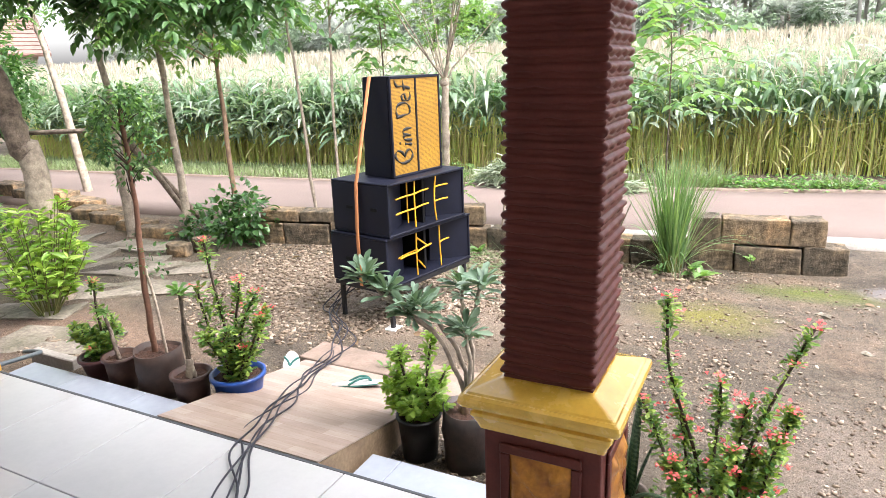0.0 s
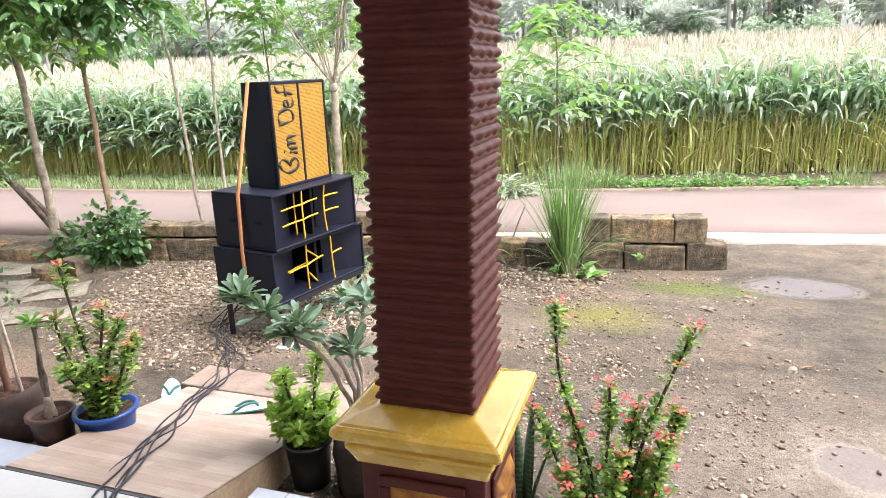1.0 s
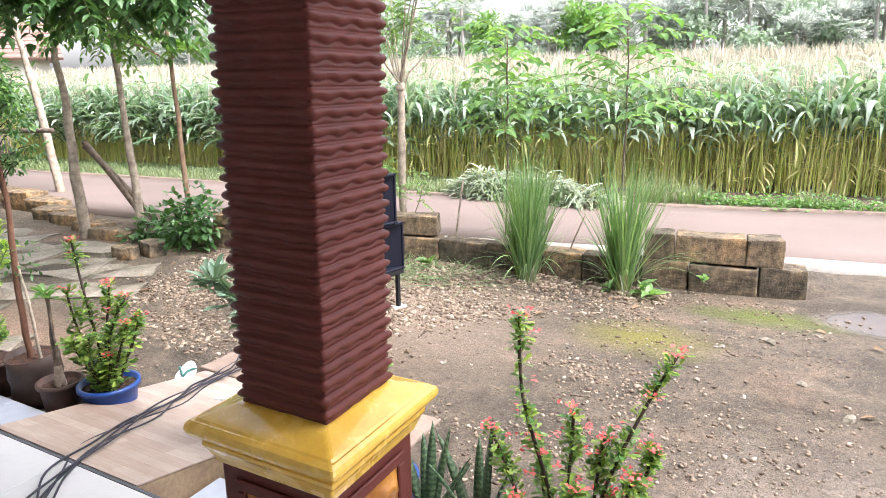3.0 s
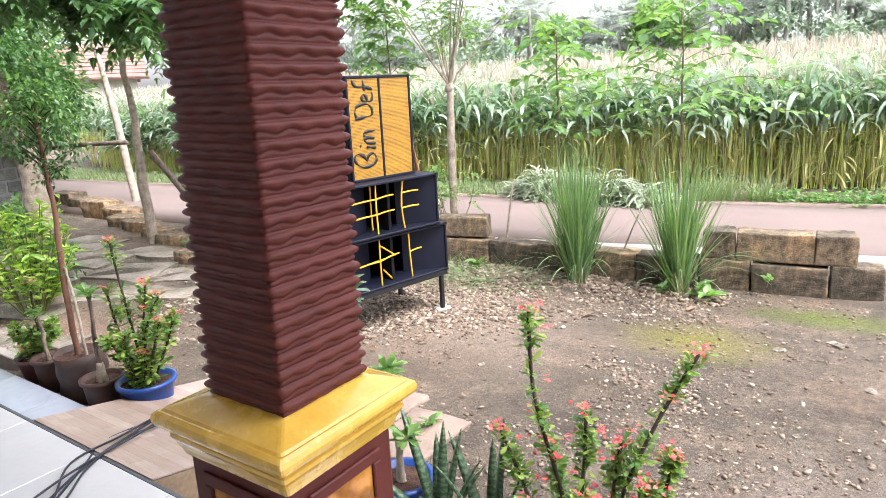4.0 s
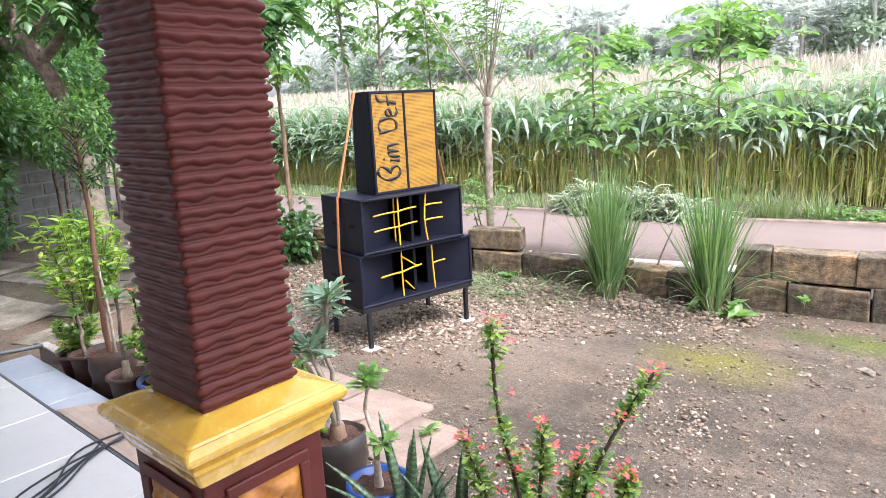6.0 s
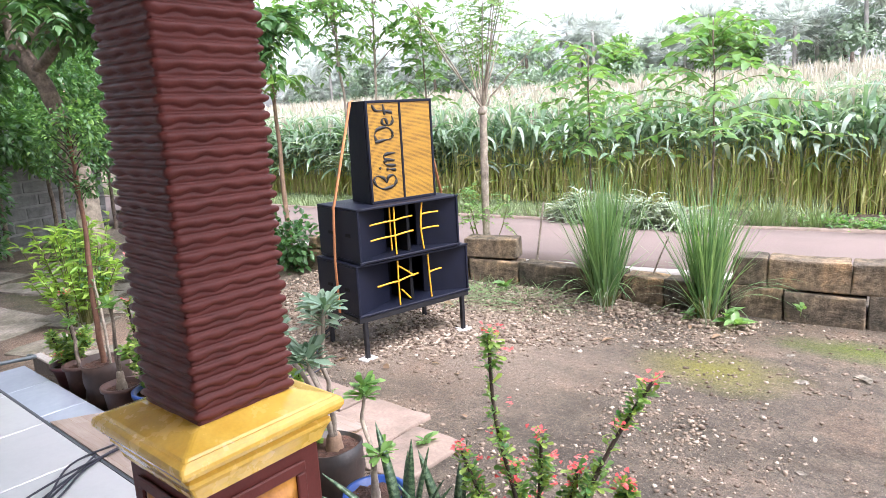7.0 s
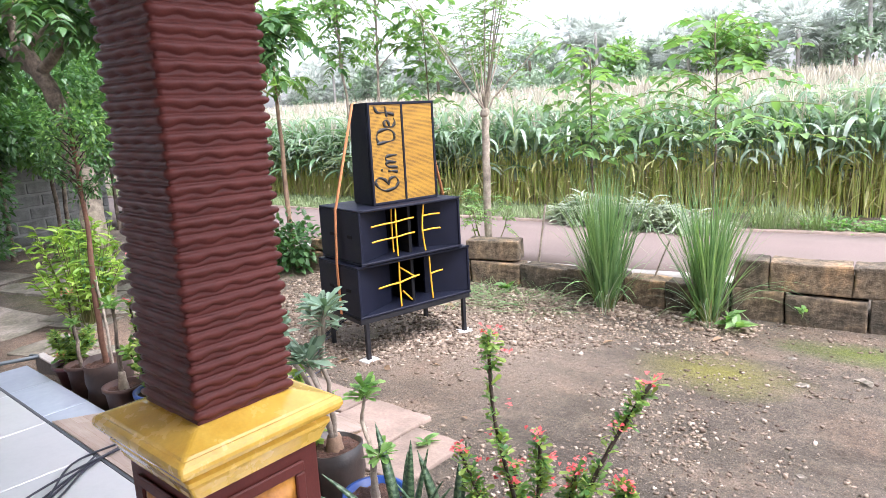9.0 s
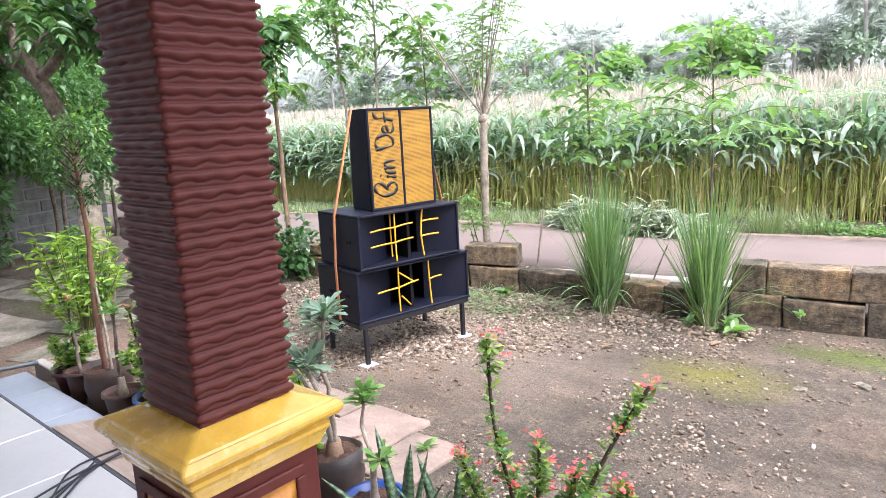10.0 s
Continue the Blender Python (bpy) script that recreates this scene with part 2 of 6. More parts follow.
def snake_mat():
    """Dark green leaf with pale cross bands."""
    m, nt, n, l, out = node_mat("banded_sword_leaf")
    b = n.new("ShaderNodeBsdfPrincipled")
    tc = n.new("ShaderNodeTexCoord")
    wv = n.new("ShaderNodeTexWave")
    wv.bands_direction = "Z"
    wv.inputs["Scale"].default_value, wv.inputs["Distortion"].default_value, wv.inputs["Detail Scale"].default_value = 16, 5, 6
    l.new(tc.outputs["Object"], wv.inputs["Vector"])
    r = ramp(nt, wv.outputs["Fac"], [(0.35, (0.03, 0.07, 0.032)), (0.75, (0.105, 0.165, 0.085))])
    l.new(r.outputs[0], b.inputs["Base Color"])
    b.inputs["Roughness"].default_value = 0.4
    l.new(b.outputs[0], out.inputs["Surface"])
    return m


def stone_mat(name="pale_limestone_bits", dim=1.0):
    m, nt, n, l, out = node_mat(name)
    b = n.new("ShaderNodeBsdfPrincipled")
    geo = n.new("ShaderNodeNewGeometry")
    r = ramp(nt, geo.outputs["Random Per Island"], [(0.0, (0.13 * dim, 0.092 * dim, 0.065 * dim)), (0.35, (0.25 * dim, 0.19 * dim, 0.138 * dim)), (0.82, (0.37 * dim, 0.29 * dim, 0.215 * dim)), (1.0, (0.54, 0.46, 0.365))])
    nz = noise_tex(nt, 60, 4)
    v = ramp(nt, nz.outputs["Fac"], [(0.3, (0.65, 0.62, 0.6)), (0.65, (1, 1, 1))])
    l.new(mixc(nt, 1.0, r.outputs[0], v.outputs[0], "MULTIPLY"), b.inputs["Base Color"])
    b.inputs["Roughness"].default_value = 0.9
    l.new(b.outputs[0], out.inputs["Surface"])
    return m


def ground_mat():
    m, nt, n, l, out = node_mat("damp_yard_soil")
    b = n.new("ShaderNodeBsdfPrincipled")
    big, mid, fine, grit = noise_tex(nt, 0.7, 6, 0.65), noise_tex(nt, 4.6, 8, 0.76), noise_tex(nt, 24, 6, 0.8), noise_tex(nt, 95, 4, 0.8)
    c = ramp(nt, mid.outputs["Fac"], [(0.30, (0.080, 0.068, 0.050)), (0.44, (0.135, 0.114, 0.087)), (0.56, (0.178, 0.146, 0.113)), (0.70, (0.255, 0.207, 0.163))]).outputs[0]
    red = ramp(nt, big.outputs["Fac"], [(0.40, (0.66, 0.64, 0.62)), (0.52, (1, 0.97, 0.94)), (0.64, (1.0, 0.86, 0.76))]).outputs[0]
    c = mixc(nt, 1.0, c, red, "MULTIPLY")
    f = ramp(nt, fine.outputs["Fac"], [(0.29, (0.52, 0.50, 0.48)), (0.46, (0.90, 0.89, 0.88)), (0.60, (1, 1, 1))]).outputs[0]
    c = mixc(nt, 1.0, c, f, "MULTIPLY")
    sp = ramp(nt, grit.outputs["Fac"], [(0.59, (0, 0, 0)), (0.66, (1, 1, 1))]).outputs[0]
    c = mixc(nt, sp, c, (0.38, 0.31, 0.245))
    dk = ramp(nt, grit.outputs["Fac"], [(0.28, (0.6, 0.58, 0.55)), (0.38, (1, 1, 1))]).outputs[0]
    c = mixc(nt, 1.0, c, dk, "MULTIPLY")
    # washed silt: long flat tongues of paler and darker mud
    silt = noise_tex(nt, 1.5, 7, 0.62, "Object", (0.75, 2.1, 1))
    c = mixc(nt, 1.0, c, ramp(nt, silt.outputs["Fac"], [(0.36, (0.66, 0.65, 0.60)), (0.47, (0.94, 0.93, 0.90)), (0.53, (1.03, 1.01, 0.99)), (0.64, (1.22, 1.17, 1.13))]).outputs[0], "MULTIPLY")
    # moss, pale cement and wet mud, each a worn patch with its own ragged edge
    tc = n.new("ShaderNodeTexCoord")

    def patch(x, y, rx, ry, soft, ragged=0.5):
        mp = n.new("ShaderNodeMapping")
        mp.inputs["Location"].default_value = (-x / rx, -y / ry, 0)
        mp.inputs["Scale"].default_value = (1 / rx, 1 / ry, 0)
        l.new(tc.outputs["Object"], mp.inputs["Vector"])
        ln = n.new("ShaderNodeVectorMath")
        ln.operation = "LENGTH"
        l.new(mp.outputs[0], ln.inputs[0])
        ad = n.new("ShaderNodeMath")
        ad.operation = "MULTIPLY_ADD"
        l.new(mid.outputs["Fac"], ad.inputs[0])
        ad.inputs[1].default_value = ragged * 2
        l.new(ln.outputs["Value"], ad.inputs[2])
        mr = n.new("ShaderNodeMapRange")
        mr.inputs["From Min"].default_value, mr.inputs["From Max"].default_value = 1 + ragged, 1 + ragged - soft
        l.new(ad.outputs[0], mr.inputs["Value"])
        return mr.outputs[0]

    def half(s, k):
        mu = n.new("ShaderNodeMath")
        mu.operation = "MULTIPLY"
        l.new(s, mu.inputs[0])
        mu.inputs[1].default_value = k
        return mu.outputs[0]

    c = mixc(nt, half(patch(0.30, 5.2, 0.6, 0.24, 0.9), 0.9), c, (0.13, 0.165, 0.02))
    c = mixc(nt, half(patch(-0.35, 4.5, 0.55, 0.36, 0.9), 0.85), c, (0.22, 0.205, 0.035))
    c = mixc(nt, half(patch(0.95, 2.85, 1.1, 0.85, 1.0, 1.1), 0.8), c, (0.38, 0.31, 0.255))
    c = mixc(nt, half(patch(-6.2, 3.1, 1.4, 0.5, 0.8), 0.5), c, (0.12, 0.15, 0.03))
    c = mixc(nt, half(patch(-2.5, 4.2, 2.0, 1.1, 1.0, 0.7), 0.7), c, (0.37, 0.285, 0.22))
    c = mixc(nt, half(patch(-4.3, 2.6, 1.5, 0.6, 0.8), 0.6), c, (0.33, 0.21, 0.15))
    crumb, dust = noise_tex(nt, 46, 6, 0.8), noise_tex(nt, 170, 3, 0.8)
    c = mixc(nt, 1.0, c, ramp(nt, crumb.outputs["Fac"], [(0.32, (0.60, 0.59, 0.57)), (0.5, (1, 1, 1)), (0.66, (1.35, 1.33, 1.30))]).outputs[0], "MULTIPLY")
    c = mixc(nt, 1.0, c, ramp(nt, dust.outputs["Fac"], [(0.36, (0.62, 0.61, 0.6)), (0.5, (1, 1, 1)), (0.62, (1.38, 1.36, 1.33))]).outputs[0], "MULTIPLY")
    wet1, wet2 = patch(1.0, 5.35, 0.45, 0.22, 0.25, 0.35), patch(0.88, 3.0, 0.2, 0.22, 0.35, 0.5)
    wet = n.new("ShaderNodeMath")
    wet.operation = "MAXIMUM"
    l.new(wet1, wet.inputs[0])
    l.new(wet2, wet.inputs[1])
    c = mixc(nt, half(wet.outputs[0], 0.75), c, (0.09, 0.07, 0.06))
    l.new(c, b.inputs["Base Color"])
    rr = n.new("ShaderNodeMapRange")
    rr.inputs["To Min"].default_value, rr.inputs["To Max"].default_value = 0.78, 0.06
    l.new(wet.outputs[0], rr.inputs["Value"])
    l.new(rr.outputs[0], b.inputs["Roughness"])
    bp, bp2 = n.new("ShaderNodeBump"), n.new("ShaderNodeBump")
    dry = n.new("ShaderNodeMapRange")
    dry.inputs["To Min"].default_value, dry.inputs["To Max"].default_value = 0.9, 0.05
    l.new(wet.outputs[0], dry.inputs["Value"])
    l.new(dry.outputs[0], bp.inputs["Strength"])
    l.new(dry.outputs[0], bp2.inputs["Strength"])
    bp.inputs["Distance"].default_value, bp2.inputs["Distance"].default_value = 0.03, 0.012
    l.new(fine.outputs["Fac"], bp.inputs["Height"])
    l.new(grit.outputs["Fac"], bp2.inputs["Height"])
    l.new(bp.outputs[0], bp2.inputs["Normal"])
    l.new(bp2.outputs[0], b.inputs["Normal"])
    l.new(b.outputs[0], out.inputs["Surface"])
    return m


def plank_mat():
    """Ceramic tile printed as strips of worn wood."""
    m, nt, n, l, out = node_mat("wood_print_tile")
    b = n.new("ShaderNodeBsdfPrincipled")
    tc = n.new("ShaderNodeTexCoord")
    br = n.new("ShaderNodeTexBrick")
    br.inputs["Scale"].default_value = 1.0
    br.inputs["Brick Width"].default_value, br.inputs["Row Height"].default_value = 0.40, 0.055
    br.inputs["Mortar Size"].default_value, br.inputs["Bias"].default_value = 0.0008, 0.0
    br.inputs["Color1"].default_value, br.inputs["Color2"].default_value = (0.315, 0.24, 0.20, 1), (0.42, 0.35, 0.305, 1)
    br.inputs["Mortar"].default_value = (0.28, 0.18, 0.12, 1)
    l.new(tc.outputs["Object"], br.inputs["Vector"])
    grain = noise_tex(nt, 9, 6, 0.7, "Object", (1.2, 14, 1))
    g = ramp(nt, grain.outputs["Fac"], [(0.3, (0.78, 0.74, 0.7)), (0.65, (1, 1, 1))])
    dirt = noise_tex(nt, 2.5, 5)
    d = ramp(nt, dirt.outputs["Fac"], [(0.3, (0.72, 0.68, 0.64)), (0.6, (1, 1, 1))])
    c = mixc(nt, 1.0, mixc(nt, 1.0, br.outputs["Color"], g.outputs[0], "MULTIPLY"), d.outputs[0], "MULTIPLY")
    l.new(c, b.inputs["Base Color"])
    b.inputs["Roughness"].default_value = 0.5
    l.new(b.outputs[0], out.inputs["Surface"])
    return m


def grille_mat():
    """Yellow painted perforated metal."""
    m, nt, n, l, out = node_mat("yellow_perforated_metal")
    b = n.new("ShaderNodeBsdfPrincipled")
    tc = n.new("ShaderNodeTexCoord")
    vo = n.new("ShaderNodeTexVoronoi")
    vo.inputs["Scale"].default_value, vo.inputs["Randomness"].default_value = 116, 0.0
    vo.voronoi_dimensions = "2D"
    turn = n.new("ShaderNodeMapping")
    turn.inputs["Rotation"].default_value = (radians(90), 0, 0)
    l.new(tc.outputs["Object"], turn.inputs["Vector"])
    l.new(turn.outputs[0], vo.inputs["Vector"])
    h = ramp(nt, vo.outputs["Distance"], [(0.26, (0.08, 0.036, 0.006)), (0.38, (0.40, 0.215, 0.018))])
    nz = noise_tex(nt, 5, 4)
    v = ramp(nt, nz.outputs["Fac"], [(0.3, (0.84, 0.8, 0.75)), (0.65, (1, 1, 1))])
    l.new(mixc(nt, 1.0, h.outputs[0], v.outputs[0], "MULTIPLY"), b.inputs["Base Color"])
    b.inputs["Roughness"].default_value = 0.5
    l.new(b.outputs[0], out.inputs["Surface"])
    return m


M_GRIT = stone_mat("dull_yard_grit", 0.92)
M_DEADLEAF = leafy("dead_brown_leaf", (0.20, 0.12, 0.07), (0.34, 0.23, 0.14), 0.8, 0.15)
M_GROUND, M_PLANK, M_GRILLE, M_STONE, M_BLOCK, M_SNAKE = ground_mat(), plank_mat(), grille_mat(), stone_mat(), block_mat(), snake_mat()

# ---------------------------------------------------------------- mesh helpers
R = np.random.default_rng(7)


def link_mesh(name, mesh, material, parent=None, label="", smooth=False):
    mesh.materials.append(material)
    if smooth:
        mesh.polygons.foreach_set("use_smooth", [True] * len(mesh.polygons))
    ob = new(name, mesh)
    if parent is not None:
        ob.parent = parent
    if label:
        ob["label"] = label
    return ob


def many(ob):
    """Marks a part that holds more pieces than one could count."""
    ob["kind"] = "stuff"
    return ob


def part(name, bm, material, parent=None, label="", smooth=False):
    mesh = bpy.data.meshes.new(name)
    bm.to_mesh(mesh)
    bm.free()
    return link_mesh(name, mesh, material, parent, label, smooth)


def quads(name, verts, faces, material, parent=None, label="", smooth=False):
    """One mesh from an array of places and an array of four corners a face."""
    verts, faces = np.asarray(verts, np.float32).reshape(-1, 3), np.asarray(faces, np.int32).reshape(-1, 4)
    mesh = bpy.data.meshes.new(name)
    mesh.vertices.add(len(verts))
    mesh.vertices.foreach_set("co", verts.ravel())
    mesh.loops.add(faces.size)
    mesh.loops.foreach_set("vertex_index", faces.ravel())
    mesh.polygons.add(len(faces))
    mesh.polygons.foreach_set("loop_start", np.arange(0, faces.size, 4, dtype=np.int32))
    mesh.update(calc_edges=True)
    return link_mesh(name, mesh, material, parent, label, smooth)


def joined(pieces):
    vs, fs, k = [], [], 0
    for v, f in pieces:
        v = np.asarray(v, float).reshape(-1, 3)
        vs.append(v)
        fs.append(np.asarray(f, int).reshape(-1, 4) + k)
        k += len(v)
    return np.concatenate(vs), np.concatenate(fs)


def thing(name, m, label, category, group="", kind=""):
    ob = new(name)
    ob.empty_display_size = 0.05
    ob.matrix_world = m
    return tagged(ob, label, category, group, kind)


def box_bm(x0, x1, y0, y1, z0, z1, bevel=0.0, seg=1):
    bm = bmesh.new()
    bmesh.ops.create_cube(bm, size=1, matrix=Matrix.Translation(((x0 + x1) / 2, (y0 + y1) / 2, (z0 + z1) / 2)) @ Matrix.Diagonal((x1 - x0, y1 - y0, z1 - z0, 1)))
    if bevel:
        bmesh.ops.bevel(bm, geom=bm.edges[:], offset=bevel, segments=seg, profile=0.6, affect="EDGES")
    return bm


def rough_block(x0, x1, y0, y1, z0, z1, jitter=0.008, bevel=0.014):
    bm = box_bm(x0, x1, y0, y1, z0, z1)
    bmesh.ops.subdivide_edges(bm, edges=bm.edges[:], cuts=2, use_grid_fill=True)
    bmesh.ops.bevel(bm, geom=[e for e in bm.edges if len(e.link_faces) == 2 and e.calc_face_angle(0) > 1], offset=bevel, segments=2, profile=0.5, affect="EDGES")
    s = Vector((x0 * 7.3, y0 * 5.1, z0 * 9.7))
    for v in bm.verts:
        v.co += jitter * noise.noise_vector(v.co * 7 + s)
    return bm


def tube(points, radii, sides=7):
    """A tapered round limb along points."""
    p, r = np.asarray(points, float), np.asarray(radii, float)
    if r.ndim == 0:
        r = np.full(len(p), float(r))
    t = np.gradient(p, axis=0)
    t /= np.linalg.norm(t, axis=1)[:, None] + 1e-9
    up = np.array([0.0, 0.0, 1.0]) if abs(t[0][2]) < 0.9 else np.array([1.0, 0.0, 0.0])
    a = np.cross(t, up)
    a /= np.linalg.norm(a, axis=1)[:, None] + 1e-9
    b = np.cross(t, a)
    ang = np.arange(sides) * 2 * np.pi / sides
    v = p[:, None] + r[:, None, None] * (np.cos(ang)[None, :, None] * a[:, None] + np.sin(ang)[None, :, None] * b[:, None])
    n, f = len(p), []
    for i in range(n - 1):
        for j in range(sides):
            k = (j + 1) % sides
            f.append((i * sides + j, i * sides + k, (i + 1) * sides + k, (i + 1) * sides + j))
    v = np.concatenate([v.reshape(-1, 3), p[-1:] + t[-1:] * r[-1] * 0.5])
    for j in range(0, sides - 1, 2):
        f.append(((n - 1) * sides + j, (n - 1) * sides + j + 1, (n - 1) * sides + (j + 2) % sides, n * sides))
    return v, np.array(f)


def spline(points, n):
    """A smooth line of n places through a few."""
    p = np.asarray(points, float)
    s = np.linspace(0, len(p) - 1, n)
    out = []
    for x in s:
        i = min(int(x), len(p) - 2)
        u = x - i
        p0, p1, p2, p3 = p[max(i - 1, 0)], p[i], p[i + 1], p[min(i + 2, len(p) - 1)]
        out.append(0.5 * (2 * p1 + (p2 - p0) * u + (2 * p0 - 5 * p1 + 4 * p2 - p3) * u * u + (3 * p1 - p0 - 3 * p2 + p3) * u ** 3))
    return np.array(out)


def blades(base, az, tilt, curl, length, width, seg=6, shape=None, sway=None):
    """Long leaves: each starts at base, leans to az, tilt from upright, and bends over by curl along its length."""
    n = len(base)
    s = np.linspace(0, 1, seg + 1)
    th = tilt[:, None] + curl[:, None] * s[None] ** 1.3
    ds = length[:, None] / seg
    rad = np.concatenate([np.zeros((n, 1)), np.cumsum(np.sin(th[:, :-1]) * ds, 1)], 1)
    z = np.concatenate([np.zeros((n, 1)), np.cumsum(np.cos(th[:, :-1]) * ds, 1)], 1)
    w = width[:, None] * (shape(s) if shape else np.sin(np.pi * np.clip(s * 0.85 + 0.12, 0, 1)) ** 0.8)[None] * 0.5
    d = np.stack([np.cos(az), np.sin(az), np.zeros(n)], 1)
    side = np.stack([-np.sin(az), np.cos(az), np.zeros(n)], 1)
    c = base[:, None] + rad[..., None] * d[:, None] + z[..., None] * np.array([0, 0, 1.0])
    if sway is not None:
        c = c + (sway[:, None] * s[None] ** 2)[..., None] * side[:, None]
    tw = R.uniform(-0.7, 0.7, (n, 1)) * s[None]
    nrm = np.cos(th)[..., None] * d[:, None] - np.sin(th)[..., None] * np.array([0, 0, 1.0])
    sd = np.cos(tw)[..., None] * side[:, None] + np.sin(tw)[..., None] * nrm
    v = np.stack([c - sd * w[..., None], c + sd * w[..., None]], 2).reshape(-1, 3)
    i = np.arange(seg) * 2
    f = np.stack([i, i + 1, i + 3, i + 2], 1)
    f = (np.arange(n) * 2 * (seg + 1))[:, None, None] + f[None]
    return v, f.reshape(-1, 4)


def oval(stations=(0.0, 0.28, 0.62, 1.0), widths=(0.12, 0.9, 0.8, 0.06), fold=0.12, droop=0.18):
    """A single leaf, one long and one wide, along y."""
    v = []
    for s, w in zip(stations, widths):
        z = -droop * s * s
        v += [(-w / 2, s, z + fold * w), (0, s, z), (w / 2, s, z + fold * w)]
    f = []
    for i in range(len(stations) - 1):
        a = i * 3
        f += [(a, a + 1, a + 4, a + 3), (a + 1, a + 2, a + 5, a + 4)]
    return np.array(v), np.array(f)


OVAL = oval()
SPOON = oval((0, 0.45, 0.82, 1.0), (0.12, 0.6, 1.0, 0.35), 0.06, 0.12)
KITE = (np.array([(0, 0, 0), (0.5, 0.45, 0.08), (0, 1.0, -0.12), (-0.5, 0.45, 0.08)]), np.array([(0, 1, 2, 3)]))
LOBED = (np.array([(0, 0, 0), (0.5, 0.12, 0.03), (0.34, 0.5, 0.02), (0.12, 1.0, -0.1), (-0.12, 1.0, -0.1), (-0.34, 0.5, 0.02), (-0.5, 0.12, 0.03), (0, 0.5, -0.04)]),
         np.array([(0, 1, 2, 7), (7, 2, 3, 4), (7, 4, 5, 5), (0, 7, 5, 6)]))
LOBED = (LOBED[0], np.array([(0, 1, 2, 7), (2, 3, 4, 7), (4, 5, 6, 7), (6, 0, 7, 7)])[:3])


def leaves(template, pos, way, length, width, roll=None):
    """Leaves of one template, each from pos along way."""
    pos, way = np.asarray(pos, float), np.asarray(way, float)
    n = len(pos)
    way = way / (np.linalg.norm(way, axis=1)[:, None] + 1e-9)
    up = np.tile(np.array([0.0, 0.0, 1.0]), (n, 1)) + R.normal(0, 0.25, (n, 3))
    x = np.cross(way, up)
    x /= np.linalg.norm(x, axis=1)[:, None] + 1e-9
    z = np.cross(x, way)
    tv, tf = template
    L, W = np.broadcast_to(length, (n,)), np.broadcast_to(width, (n,))
    v = pos[:, None] + tv[None, :, 0:1] * (x * W[:, None])[:, None] + tv[None, :, 1:2] * (way * L[:, None])[:, None] + tv[None, :, 2:3] * (z * L[:, None])[:, None]
    f = (np.arange(n) * len(tv))[:, None, None] + tf[None]
    return v.reshape(-1, 3), f.reshape(-1, 4)


def unit(n, zmin=-1.0, zmax=1.0):
    z, a = R.uniform(zmin, zmax, n), R.uniform(0, 2 * np.pi, n)
    r = np.sqrt(1 - z * z)
    return np.stack([r * np.cos(a), r * np.sin(a), z], 1)


def pinnate(base, way, length, pairs, leaflet, width, droop=0.35):
    """A feather leaf: places and ways of its leaflets along a drooping stalk, and the stalk."""
    way = np.asarray(way, float) / np.linalg.norm(way)
    s = np.linspace(0.22, 1.0, pairs)
    line = np.asarray(base)[None] + way[None] * (s * length)[:, None] - np.array([0, 0, 1.0])[None] * (droop * length * s ** 2)[:, None]
    tan = way[None] - np.array([0, 0, 2 * droop])[None] * s[:, None]
    side = np.cross(tan, np.array([0, 0, 1.0]))
    side /= np.linalg.norm(side, axis=1)[:, None] + 1e-9
    pos = np.concatenate([line, line, line[-1:]])
    ways = np.concatenate([side + tan * 0.45, -side + tan * 0.45, tan[-1:]])
    ways += R.normal(0, 0.15, ways.shape) + np.array([0, 0, -0.12])
    ln = leaflet * np.concatenate([np.sin(np.pi * (0.25 + 0.6 * s)), np.sin(np.pi * (0.25 + 0.6 * s)), [0.8]])
    return pos, ways, ln, np.concatenate([np.asarray(base)[None], line])


# ---------------------------------------------------------------- ground, road, field
NEAR_X, NEAR_Y = [-40, -12, -6.0, -2.2, -1.27, 0.57, 1.1, 8, 40], [3.2, 4.9, 5.35, 5.87, 6.05, 6.33, 6.40, 7.4, 11]
FAR_X, FAR_Y = [-40, -11.4, -6.63, -3.43, -1.74, 1.47, 8, 40], [5.0, 7.2, 7.65, 8.01, 8.25, 8.85, 10.1, 15]
WALL_X, WALL_Y = [-40, -9, -4.9, -4.3, -2.6, -1.0, 0.55, 40], [4.6, 4.95, 5.03, 5.1, 5.53, 5.55, 5.74, 7]
ROAD_Z = 0.12


def near(x):
    return np.interp(x, NEAR_X, NEAR_Y)


def far(x):
    return np.interp(x, FAR_X, FAR_Y)


def wall_y(x):
    return np.interp(x, WALL_X, WALL_Y)


